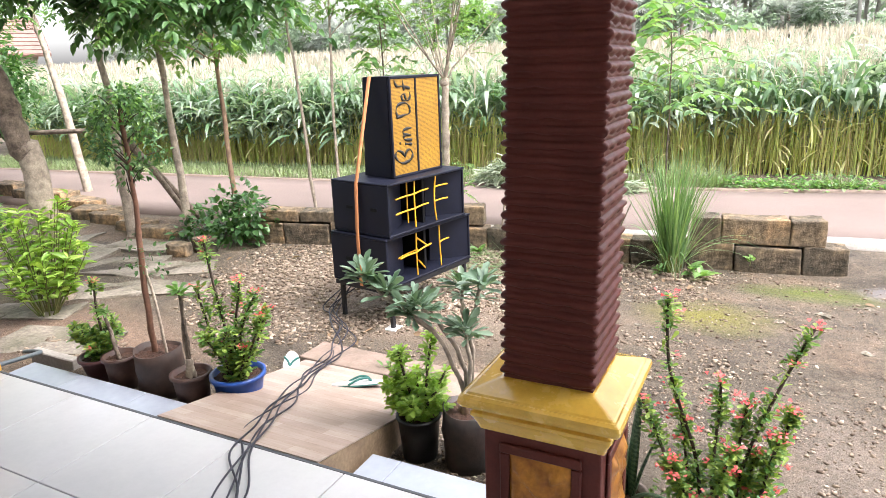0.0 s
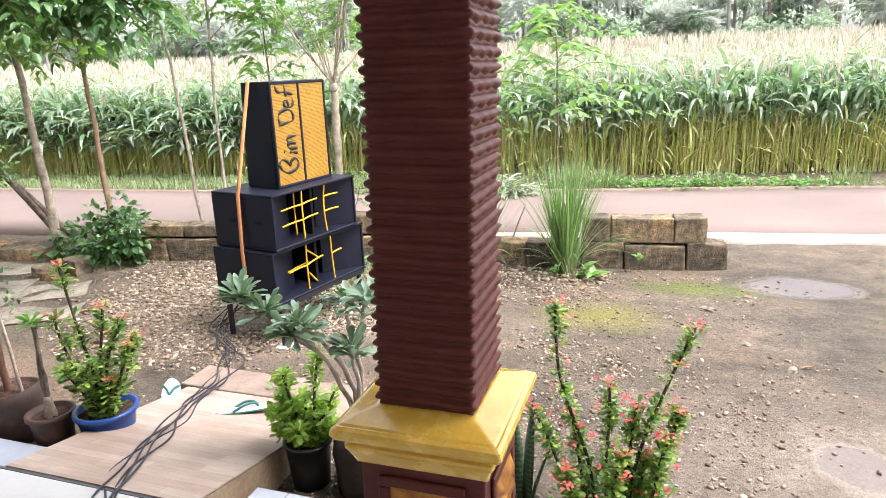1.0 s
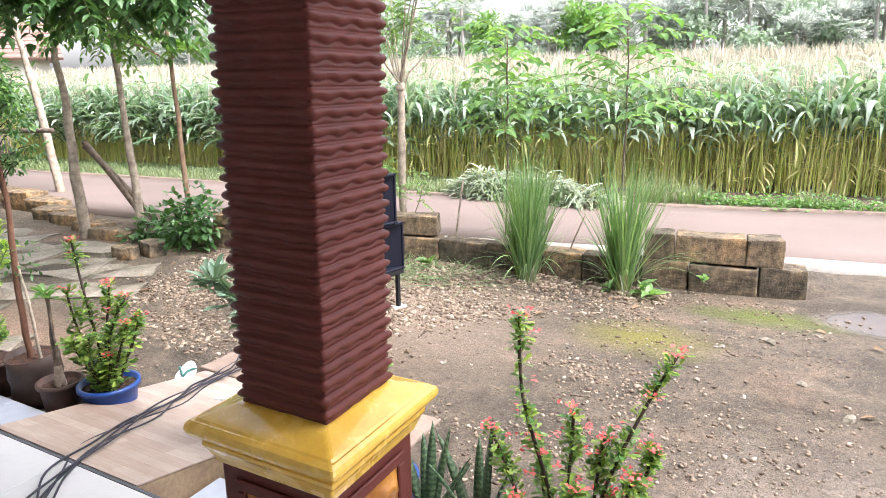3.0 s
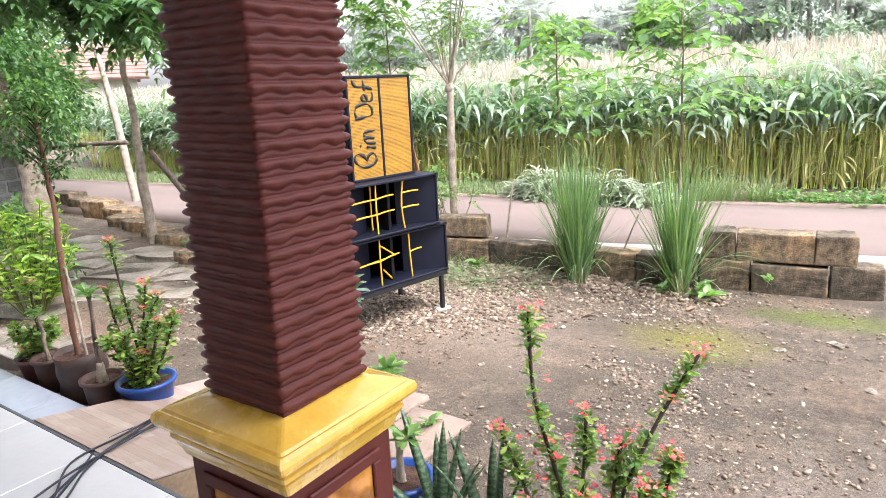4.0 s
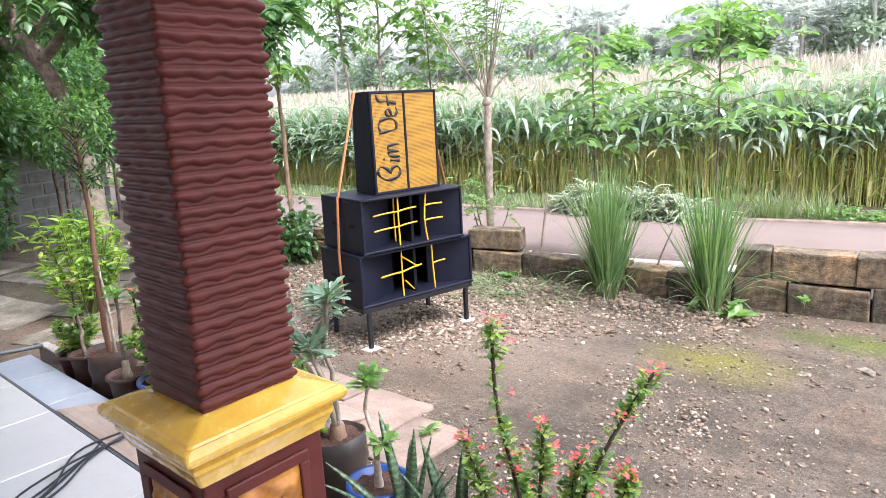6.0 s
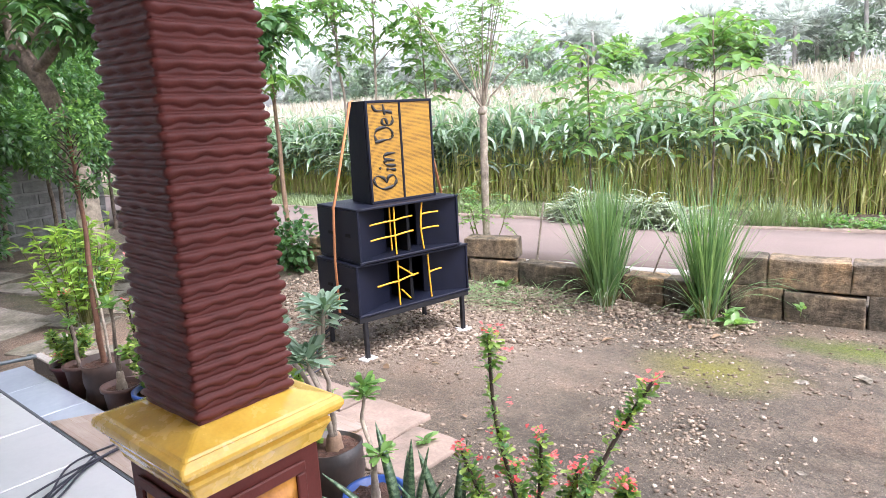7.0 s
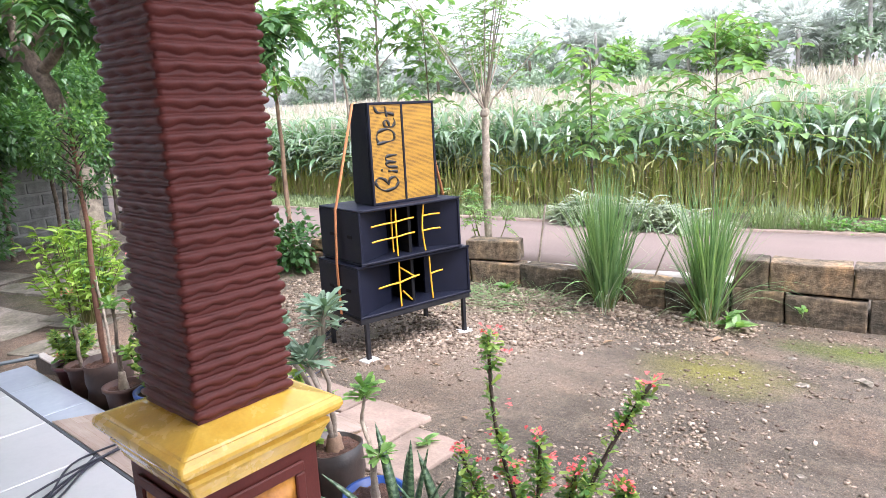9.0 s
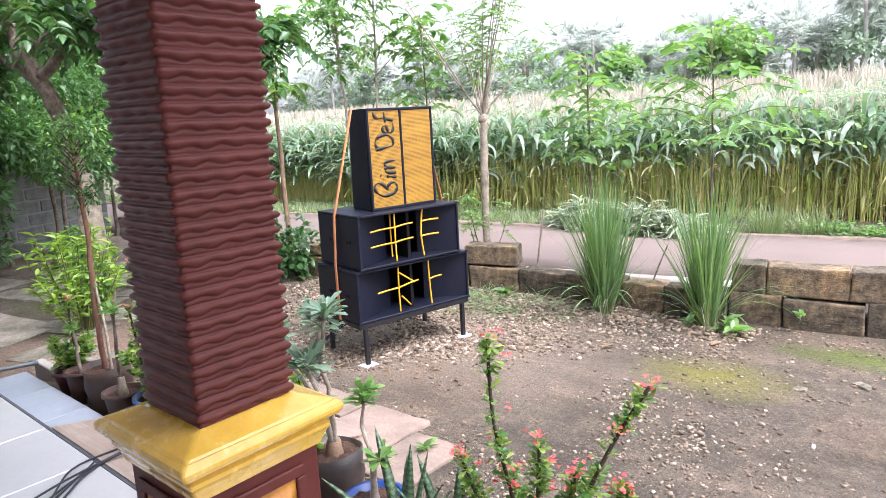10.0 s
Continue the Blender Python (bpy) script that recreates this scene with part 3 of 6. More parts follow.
def height(x, y):
    """The lie of the land: yard at 0, road 12 cm up, field rising slowly behind."""
    x, y = np.asarray(x, float), np.asarray(y, float)
    gap = np.clip((x - 0.45) / 0.35, 0, 1)
    wl_ = wall_y(x)
    edge = np.clip((y - (wl_ + 0.02)) / 0.12, 0, 1) * (1 - gap) + np.clip((y - 5.2) / 1.1, 0, 1) * gap
    left = np.clip((-5.2 - x) / 2.0, 0, 1)
    edge = edge * (1 - left) + left * np.clip((y - 3.6) / 1.8, 0, 1)
    h = (ROAD_Z - 0.015) * edge
    yard = 1 - np.clip((y - 5.0) / 0.8, 0, 1)
    h = h + 0.012 * np.sin(1.9 * x + 0.7) * np.sin(1.7 * y) * yard
    h = h + 0.036 * np.clip(y - 10.5, 0, 20) + 0.02 * np.clip(-x - 9, 0, 12) * np.clip((8 - y) / 6, 0, 1)
    h = h + 0.07 * np.clip((-2.25 - x) / 0.12, 0, 1) * np.clip((x + 3.9) / 0.3, 0, 1) * np.clip((2.62 - y) / 0.3, 0, 1) * np.clip((y - 1.6) / 0.2, 0, 1)
    road = np.clip((y - near(x) + 0.1) / 0.1, 0, 1) * np.clip((far(x) + 0.1 - y) / 0.1, 0, 1)
    return h - 0.06 * road


def sheet(name, xs, ys, material, label, kind="structure", category="ground"):
    X, Y = np.meshgrid(xs, ys)
    v = np.stack([X, Y, height(X, Y)], -1).reshape(-1, 3)
    nx, ny = len(xs), len(ys)
    i, j = np.meshgrid(np.arange(nx - 1), np.arange(ny - 1))
    a = (j * nx + i).ravel()
    return tagged(quads(name, v, np.stack([a, a + 1, a + nx + 1, a + nx], 1), material, smooth=True), label, category, kind=kind)


gx = np.concatenate([np.linspace(-600, -40, 12), np.linspace(-36, -12, 14), np.linspace(-11.6, 4, 170), np.linspace(5, 40, 20), np.linspace(60, 600, 10)])
gy = np.concatenate([np.linspace(-300, -10, 8), np.linspace(-8, 1, 12), np.linspace(1.3, 10.5, 130), np.linspace(11, 40, 30), np.linspace(50, 900, 12)])
sheet("ground", gx, gy, M_GROUND, "damp brown yard soil with grit, moss and puddles")


def ribbon(name, xs, lo, hi, z, material, label, category, thick=0.1, n=5):
    """A paved strip between two lines, with real edges."""
    rows = []
    for k in range(n + 1):
        y = lo + (hi - lo) * k / n
        rows.append(np.stack([xs, y, np.full_like(xs, z) + 0.006 * np.sin(xs * 1.3 + k)], 1))
    rows = [rows[0] - np.array([0, 0, thick])] + rows + [rows[-1] - np.array([0, 0, thick])]
    v, m = np.concatenate(rows), len(xs)
    i, j = np.meshgrid(np.arange(m - 1), np.arange(len(rows) - 1))
    a = (j * m + i).ravel()
    return tagged(quads(name, v, np.stack([a, a + 1, a + m + 1, a + m], 1), material), label, category, kind="structure")


rx = np.linspace(-40, 40, 161)
ribbon("road", rx, near(rx) + 0.16, far(rx), ROAD_Z, M_ROAD, "narrow village road of worn pinkish asphalt", "road")
ex = rx[rx > -5.6]
ribbon("pavement_edge", ex, near(ex) - 0.02, near(ex) + 0.158, ROAD_Z + 0.012, M_KERB, "pale concrete edge strip along the road", "kerb", n=1)
ribbon("kerb_far", rx, far(rx) + 0.003, far(rx) + 0.09, ROAD_Z + 0.02, M_APRON, "pale concrete kerb on the field side of the road", "kerb", n=1)

# ---------------------------------------------------------------- porch
FLOOR, EDGE, STEP = 0.30, 1.67, 0.15
porch = tagged(part("porch_floor", box_bm(-6.5, 5.5, -2.2, EDGE - 0.004, -0.05, FLOOR - 0.012), M_GROUT), "raised porch slab with dark tile joints", "floor", kind="structure")
TILE = 0.5
tile_mesh = {}


def tile(parent, x0, x1, y0, y1, z0, z1, material, name="tile"):
    key = (round(x1 - x0, 3), round(y1 - y0, 3), round(z1 - z0, 3), material.name)
    if key not in tile_mesh:
        bm = box_bm(0, x1 - x0, 0, y1 - y0, 0, z1 - z0, 0.002)
        me = bpy.data.meshes.new(name)
        bm.to_mesh(me)
        bm.free()
        me.materials.append(material)
        tile_mesh[key] = me
    ob = new(name, tile_mesh[key])
    ob.parent = parent
    ob.location = (x0, y0, z0)
    return ob


for i in range(-9, 12):
    for j in range(7):
        x0, y1 = -1.30 + TILE * i, EDGE - TILE * j
        if x0 > -6.4 and x0 < 5.0:
            tile(porch, x0 + 0.0022, x0 + TILE - 0.0022, y1 - TILE + 0.0022, y1 - 0.0022, FLOOR - 0.012, FLOOR, M_TILE)

tagged(part("trim", box_bm(-6.4, 5.2, EDGE + 0.0005, EDGE + 0.012, STEP + 0.002, FLOOR - 0.001), M_GROUT), "dark joint strip along the porch edge", "trim", kind="structure")
RAMP_X0, RAMP_X1 = -2.28, -1.43
for x0, x1, name in ((-3.70, RAMP_X0 - 0.01, "step_long"), (RAMP_X1 + 0.02, 3.2, "step_short")):
    st = tagged(part(name, box_bm(x0, x1, EDGE + 0.002, 2.0, -0.04, STEP - 0.01), M_CEMENT), "low cement step along the porch with pale tiles", "step", kind="structure")
    k0 = -1.27 + 0.5 * math.floor((x0 + 1.27) / 0.5)
    while k0 < x1:
        a, b = max(k0, x0), min(k0 + 0.5, x1)
        if b - a > 0.03:
            tile(st, a + 0.002, b - 0.002, EDGE + 0.014, 2.01, STEP - 0.01, STEP, M_STEP)
        k0 += 0.5

RAMP_END = 2.86
bm = bmesh.new()
rp = [(RAMP_X0, EDGE + 0.0135, 0), (RAMP_X1, EDGE + 0.0135, 0), (RAMP_X1 - 0.05, RAMP_END, 0), (RAMP_X0 - 0.16, RAMP_END, 0)]
lo = [bm.verts.new((x, y, -0.05)) for x, y, z in rp]
hi = [bm.verts.new((x, y, z)) for (x, y, _), z in zip(rp, (FLOOR - 0.006, FLOOR - 0.006, 0.012, 0.012))]
for k in range(4):
    bm.faces.new((lo[k], lo[(k + 1) % 4], hi[(k + 1) % 4], hi[k]))
bm.faces.new(lo[::-1])
bm.faces.new(hi)
ramp_ob = tagged(part("ramp", bm, M_CEMENT), "sloping cement ramp with wood-print tiles", "ramp", kind="structure")
bm = bmesh.new()
top = [bm.verts.new((x, y, z + 0.004)) for (x, y, _), z in zip(rp, (FLOOR - 0.006, FLOOR - 0.006, 0.012, 0.012))]
bm.faces.new(top)
r = bmesh.ops.extrude_face_region(bm, geom=bm.faces[:])
bmesh.ops.translate(bm, verts=[g for g in r["geom"] if isinstance(g, bmesh.types.BMVert)], vec=(0, 0, 0.006))
bmesh.ops.recalc_face_normals(bm, faces=bm.faces[:])
part("tile_facing", bm, M_PLANK, ramp_ob, "brown wood-print ceramic facing")

# worn apron in front of the ramp and beside it
for k, (x0, x1, y0, y1) in enumerate(((-2.5, -1.75, 2.87, 3.12), (-1.74, -1.30, 2.62, 3.10), (-1.29, -0.98, 2.55, 2.98))):
    bm = rough_block(x0, x1, y0, y1, -0.06, 0.028, 0.012, 0.008)
    tagged(part("apron_slab", bm, M_APRON), "worn reddish concrete slab at the foot of the ramp", "paving", "apron slabs", "structure")

# unseen house behind the camera: wall and ceiling added to shade and bounce light
tagged(part("wall_house", box_bm(-6.5, 5.5, -2.4, -2.2, 0, 3.35), M_WALLP), "painted house wall behind the porch", "wall", kind="structure")
tagged(part("ceiling", box_bm(-6.5, 5.5, -2.4, 1.9, 3.35, 3.45), M_CEIL), "white boarded porch ceiling", "ceiling", kind="structure")


# ---------------------------------------------------------------- column
def square_loft(profile, name, material, parent, label=""):
    bm = bmesh.new()
    rings = []
    for h, z in profile:
        rings.append([bm.verts.new((sx * h, sy * h, z)) for sx, sy in ((-1, -1), (1, -1), (1, 1), (-1, 1))])
    for a, b in zip(rings, rings[1:]):
        for k in range(4):
            bm.faces.new((a[k], a[(k + 1) % 4], b[(k + 1) % 4], b[k]))
    bm.faces.new(rings[0][::-1])
    bm.faces.new(rings[-1])
    edges = [e for e in bm.edges if abs(e.verts[0].co.z - e.verts[1].co.z) > 1e-5]
    bmesh.ops.bevel(bm, geom=edges, offset=0.006, segments=2, profile=0.5, affect="EDGES")
    bmesh.ops.recalc_face_normals(bm, faces=bm.faces[:])
    return part(name, bm, material, parent, label)


def shaft(parent, half, z0, z1):
    """Square shaft of plaster bands: straight round ridges, each over a thinner wavy one."""
    P, nu, per = 0.0325, 40, 14
    nz = int((z1 - z0) / P) * per
    u = (np.arange(nu) + 0.0) / nu
    ring, nor, arc = [], [], []
    for k, (cx, cy) in enumerate(((-1, -1), (1, -1), (1, 1), (-1, 1))):
        dx, dy = ((1, 0), (0, 1), (-1, 0), (0, -1))[k]
        n0 = ((0, -1), (1, 0), (0, 1), (-1, 0))[k]
        n1 = ((-1, 0), (0, -1), (1, 0), (0, 1))[k]
        for q in u:
            ring.append((cx * half + dx * 2 * half * q, cy * half + dy * 2 * half * q))
            nor.append((n0[0] + (n1[0] if q == 0 else 0), n0[1] + (n1[1] if q == 0 else 0)))
            arc.append(k * 2 * half + 2 * half * q)
    ring, nor, arc = np.array(ring), np.array(nor, float), np.array(arc)
    calm = np.where(arc < 2 * half, 0.55, 1.0)  # weaker waves on the porch side, to tone down their grazing-light relief
    V = []
    for i in range(nz + 1):
        z = z0 + (z1 - z0) * i / nz
        s = (z - z0) / P
        j = math.floor(s)
        f = s - j
        wave = 0.38 + calm * 0.10 * np.sin(arc * 2 * np.pi / 0.064 + j * 1.9 + 0.6 * math.sin(j * 2.3)) + calm * 0.045 * np.sin(arc * 2 * np.pi / 0.105 + j * 4.1)
        low = np.clip(f / wave, 0, 1)
        up = np.clip((f - wave) / (1 - wave), 0, 1)
        d = np.where(f < wave, 0.0050 * np.sqrt(np.clip(np.sin(np.pi * low), 0, 1)) * (0.85 + 0.15 * math.sin(j * 3.3)), 0.0115 * np.clip(np.sin(np.pi * up ** 1.15), 0, 1) ** 0.42)
        d = d + 0.0007 * np.sin(arc * 31 + j * 2.7) + 0.0005 * np.sin(arc * 83 + j * 5.1)
        V.append(np.concatenate([ring + nor * d[:, None], np.full((len(ring), 1), z)], 1))
    m = len(ring)
    i, j = np.meshgrid(np.arange(nz), np.arange(m), indexing="ij")
    a, b = (i * m + j).ravel(), (i * m + (j + 1) % m).ravel()
    return quads("shaft", np.concatenate(V), np.stack([a, b, b + m, a + m], 1), M_BROWN, parent, "brown plaster shaft of straight and wavy bands", smooth=True)


def column(x, y):
    c = thing("porch_column", pose(x, y, FLOOR), "square brown ribbed porch column with glossy yellow mouldings", "column", "porch columns", "structure")
    h = 0.148
    square_loft([(h + 0.05, 0.002), (h + 0.05, 0.06), (h + 0.035, 0.075), (h + 0.015, 0.10), (h, 0.105)], "plinth", M_YELLOW, c, "glossy yellow plinth")
    square_loft([(h, 0.105), (h, 0.552)], "pedestal", M_BROWN, c, "brown painted pedestal")
    for k in range(4):
        m = pose(0, 0, 0, 0, 0, 90 * k)
        # raised frame and gold relief field on each face
        for x0, x1, z0, z1 in ((-0.103, 0.103, 0.478, 0.505), (-0.103, 0.103, 0.15, 0.177), (-0.103, -0.078, 0.178, 0.477), (0.078, 0.103, 0.178, 0.477)):
            fr = part("panel_frame", box_bm(x0, x1, -h - 0.010, -h - 0.001, z0, z1, 0.003), M_BROWN, c)
            fr.matrix_local = m
        bm = bmesh.new()
        bmesh.ops.create_grid(bm, x_segments=22, y_segments=36, size=0.5)
        for v in bm.verts:
            u, w = v.co.x, v.co.y
            edge = max(0.0, min(1, (0.5 - max(abs(u), abs(w))) * 9))
            lump = abs(noise.noise(Vector((u * 5 + k * 3, w * 8, x)))) * 0.022 * edge + abs(noise.noise(Vector((u * 14, w * 20, k)))) * 0.005 * edge
            v.co = Vector((u * 0.155, -h - 0.003 - lump - 0.004 * edge, 0.3275 + w * 0.298))
        g = part("relief_panel", bm, M_GOLD, c, "gold painted rough relief panel", True)
        g.matrix_local = m
    square_loft([(h + 0.001, 0.532), (h + 0.008, 0.534), (h + 0.013, 0.548), (h + 0.020, 0.564), (h + 0.026, 0.574), (h + 0.026, 0.584), (h + 0.012, 0.594)], "lower_moulding", M_YELLOW, c, "glossy yellow lower moulding")
    square_loft([(h + 0.012, 0.594), (h + 0.034, 0.598), (h + 0.044, 0.604), (h + 0.049, 0.613), (h + 0.0495, 0.622), (h + 0.046, 0.631), (h + 0.038, 0.636), (h + 0.033, 0.6355), (h + 0.028, 0.640), (h - 0.03, 0.660), (0.10, 0.662)], "cap", M_YELLOW, c, "glossy yellow sloping cap")
    shaft(c, 0.1065, 0.655, 2.90).matrix_local = pose(-0.007, -0.003, 0, -0.5, 0.8, 0)  # a little out of plumb
    return c


main_col = column(-0.452, 1.490)
copy_thing(main_col, pose(-3.60, 1.490, FLOOR))


# ---------------------------------------------------------------- loudspeakers on their stand
SPK = pose(-2.215, 3.475, 0, 0, 0, 78.6)


def bar(parent, x0, z0, x1, z1, y, r=0.0058, name="brace_bar", material=None):
    pts = spline([(x0, y, z0), ((x0 + x1) / 2, y + 0.004, (z0 + z1) / 2 + 0.002), (x1, y, z1)], 6)
    v, f = tube(pts, np.full(6, r), 6)
    return quads(name, v, f, material or M_BAR, parent, "yellow painted brace" if material is None else "", True)


def cabinet(x0, x1, z0, z1, depth, lab, horn, pose_m):
    """An open-mouthed bass cabinet: five thick boards, a recessed back, a throat with two slanted horn boards."""
    c = thing("bass_cabinet", pose_m, lab, "loudspeaker", "bass cabinets")
    t = 0.016
    part("top_board", box_bm(x0, x1, 0, depth, z1 - t, z1, 0.004), M_BLACK, c)
    part("bottom_board", box_bm(x0, x1, 0, depth, z0, z0 + t, 0.004), M_BLACK, c)
    for a, b in ((x0, x0 + t), (x1 - t, x1)):
        part("side_board", box_bm(a, b, 0.001, depth, z0 + t + 0.0005, z1 - t - 0.0005, 0.003), M_BLACK, c)
    part("back_board", box_bm(x0 + t, x1 - t, depth - t, depth - 0.001, z0 + t, z1 - t), M_BLACKIN, c)
    m0, m1 = x0 + (x1 - x0) * horn[0], x0 + (x1 - x0) * horn[1]
    for xa, xb in ((x0 + t, m0), (x1 - t, m1)):
        bm = bmesh.new()
        pts = [(xa, 0.012), (xb, 0.17), (xb, 0.19), (xa, 0.034)]
        lo_ = [bm.verts.new((x, y, z0 + t + 0.001)) for x, y in pts]
        hi_ = [bm.verts.new((x, y, z1 - t - 0.001)) for x, y in pts]
        for k in range(4):
            bm.faces.new((lo_[k], lo_[(k + 1) % 4], hi_[(k + 1) % 4], hi_[k]))
        bm.faces.new(lo_[::-1])
        bm.faces.new(hi_)
        bmesh.ops.recalc_face_normals(bm, faces=bm.faces[:])
        part("horn_board", bm, M_BLACK, c)
    part("throat_baffle", box_bm(m0 + 0.10, m0 + 0.125, 0.06, 0.30, z0 + t, z1 - t, 0.003), M_BLACKIN, c)
    for k in (0.25, 0.68):
        h = part("handle", box_bm(x0 - 0.004, x0 + 0.006, depth * k - 0.03, depth * k + 0.03, (z0 + z1) / 2 - 0.012, (z0 + z1) / 2 + 0.012, 0.003), M_BLACKIN, c, "recessed black hand grip")
    for xx in (x0, x1):
        for zz in (z0, z1):
            sx, sz = (1 if xx == x0 else -1), (1 if zz == z0 else -1)
            part("corner_protector", box_bm(min(xx - sx * 0.002, xx + sx * 0.03), max(xx - sx * 0.002, xx + sx * 0.03), -0.002, 0.0, min(zz - sz * 0.002, zz + sz * 0.012), max(zz - sz * 0.002, zz + sz * 0.012)), M_BLACK, c)
    return c


low = cabinet(0.0, 0.915, 0.285, 0.628, 0.52, "black painted bass cabinet with yellow braces on a steel stand", (0.38, 0.70), SPK)
mid = cabinet(0.03, 0.84, 0.632, 0.985, 0.52, "black painted bass cabinet with yellow braces, stacked second", (0.38, 0.70), SPK @ pose(0, -0.012, 0))
# yellow braces
b = bar(low, 0.335, 0.30, 0.335, 0.612, 0.03)
bar(low, 0.60, 0.30, 0.585, 0.612, 0.03)
bar(low, 0.17, 0.455, 0.335, 0.462, 0.035)
bar(low, 0.335, 0.462, 0.50, 0.487, 0.035)
bar(low, 0.345, 0.565, 0.47, 0.475, 0.04)
bar(low, 0.36, 0.40, 0.43, 0.325, 0.04)
bar(low, 0.22, 0.425, 0.46, 0.445, 0.12)
bar(low, 0.22, 0.580, 0.46, 0.590, 0.14)
bar(low, 0.59, 0.475, 0.70, 0.485, 0.035)
bar(mid, 0.325, 0.65, 0.325, 0.965, 0.03)
bar(mid, 0.350, 0.66, 0.350, 0.955, 0.12)
bar(mid, 0.55, 0.65, 0.532, 0.80, 0.03)
bar(mid, 0.532, 0.80, 0.552, 0.965, 0.03)
for zz in (0.775, 0.875):
    bar(mid, 0.135, zz - 0.008, 0.325, zz, 0.032)
    bar(mid, 0.325, zz, 0.47, zz + 0.012, 0.032)
    bar(mid, 0.54, zz + 0.012, 0.685, zz + 0.012, 0.032)

stand = thing("speaker_stand", SPK, "dark steel stand with four square legs under the cabinets", "stand")
part("front_rail", box_bm(0.0, 0.91, 0.005, 0.035, 0.250, 0.282, 0.002), M_STEEL, stand)
part("back_rail", box_bm(0.0, 0.91, 0.475, 0.505, 0.250, 0.282, 0.002), M_STEEL, stand)
for xx in (0.0, 0.88):
    part("side_rail", box_bm(xx, xx + 0.03, 0.036, 0.474, 0.252, 0.280, 0.002), M_STEEL, stand)
for xx, yy in ((0.035, 0.008), (0.845, 0.008), (0.035, 0.475), (0.845, 0.475)):
    part("leg", box_bm(xx, xx + 0.027, yy, yy + 0.027, 0.004, 0.25, 0.002), M_STEEL, stand)
for xx, yy, a in ((0.035, 0.0, 12), (0.845, 0.0, -20)):
    pad = tagged(part("tile_scrap", box_bm(-0.05, 0.055, -0.04, 0.045, 0.0, 0.012, 0.002), M_WHITEPAD), "broken white tile scrap under a stand leg", "tile", "tile scraps")
    pad.matrix_world = SPK @ pose(xx + 0.012, yy + 0.02, -0.005, 0, 0, a)

# upper cabinet with two yellow grilles
TOP = SPK @ pose(0.212, 0.088, 0.987, 0, 0, 2.0)
ucab = thing("upper_cabinet", TOP, "black tapered loudspeaker with two yellow perforated grilles", "loudspeaker")
bm = bmesh.new()
W_, H_ = 0.535, 0.655
base_ = [(0, 0.02), (W_, 0.02), (W_ - 0.06, 0.30), (0.04, 0.30)]
lo_ = [bm.verts.new((x, y, 0)) for x, y in base_]
hi_ = [bm.verts.new((x + 0.0, y if y < 0.1 else y - 0.03, H_)) for x, y in base_]
for k in range(4):
    bm.faces.new((lo_[k], lo_[(k + 1) % 4], hi_[(k + 1) % 4], hi_[k]))
bm.faces.new(lo_[::-1])
bm.faces.new(hi_)
bmesh.ops.recalc_face_normals(bm, faces=bm.faces[:])
bmesh.ops.bevel(bm, geom=bm.edges[:], offset=0.004, segments=2, affect="EDGES")
part("body", bm, M_BLACK, ucab)
F = 0.016
for x0, x1, z0, z1, nm in ((0, F, 0, H_, "frame_side"), (W_ - F, W_, 0, H_, "frame_side"), (W_ * 0.50 - F / 2, W_ * 0.50 + F / 2, F, H_ - F, "frame_post"), (F, W_ - F, 0, F, "frame_bottom"), (F, W_ - F, H_ - F, H_, "frame_top")):
    part(nm, box_bm(x0, x1, 0.0, 0.019, z0, z1, 0.002), M_BLACK, ucab)
panels = []
for x0, x1 in ((F, W_ * 0.50 - F / 2), (W_ * 0.50 + F / 2, W_ - F)):
    panels.append(part("grille", box_bm(x0 + 0.001, x1 - 0.001, 0.006, 0.016, F + 0.001, H_ - F - 0.001), M_GRILLE, ucab, "yellow perforated metal grille"))


def brush(points, r=0.0115):
    pts = spline([(0.028 + (x - 0.035) * 1.2, 0.0035, z + 0.028) for x, z in points], len(points) * 5)
    rr = r * (0.7 + 0.35 * np.sin(np.linspace(0, 2.6 * len(points), len(pts))))
    v, f = tube(pts, rr, 6)
    v[:, 1] = 0.0035 + (v[:, 1] - 0.0035) * 0.25
    return v, f


lett = [
    brush([(0.165, 0.075), (0.10, 0.062), (0.055, 0.085), (0.035, 0.125), (0.06, 0.15), (0.10, 0.13), (0.12, 0.10), (0.13, 0.135), (0.165, 0.145), (0.185, 0.11), (0.165, 0.075)]),
    brush([(0.185, 0.178), (0.15, 0.185), (0.125, 0.188)]),
    brush([(0.085, 0.196), (0.075, 0.200)], 0.010),
    brush([(0.185, 0.208), (0.13, 0.214), (0.11, 0.232), (0.13, 0.246), (0.18, 0.240), (0.125, 0.250), (0.108, 0.270), (0.13, 0.285), (0.185, 0.288)]),
    brush([(0.06, 0.365), (0.12, 0.375), (0.17, 0.385), (0.175, 0.425), (0.14, 0.455), (0.08, 0.445), (0.06, 0.41), (0.07, 0.375)]),
    brush([(0.15, 0.475), (0.135, 0.510), (0.115, 0.505), (0.12, 0.475), (0.165, 0.470), (0.185, 0.495), (0.18, 0.525)]),
    brush([(0.185, 0.545), (0.13, 0.560), (0.075, 0.565), (0.055, 0.600)]),
    brush([(0.135, 0.535), (0.125, 0.600)]),
]
v, f = joined(lett)
quads("brush_marking", v, f, M_INK, panels[0], "black hand-brushed flowing strokes", True)


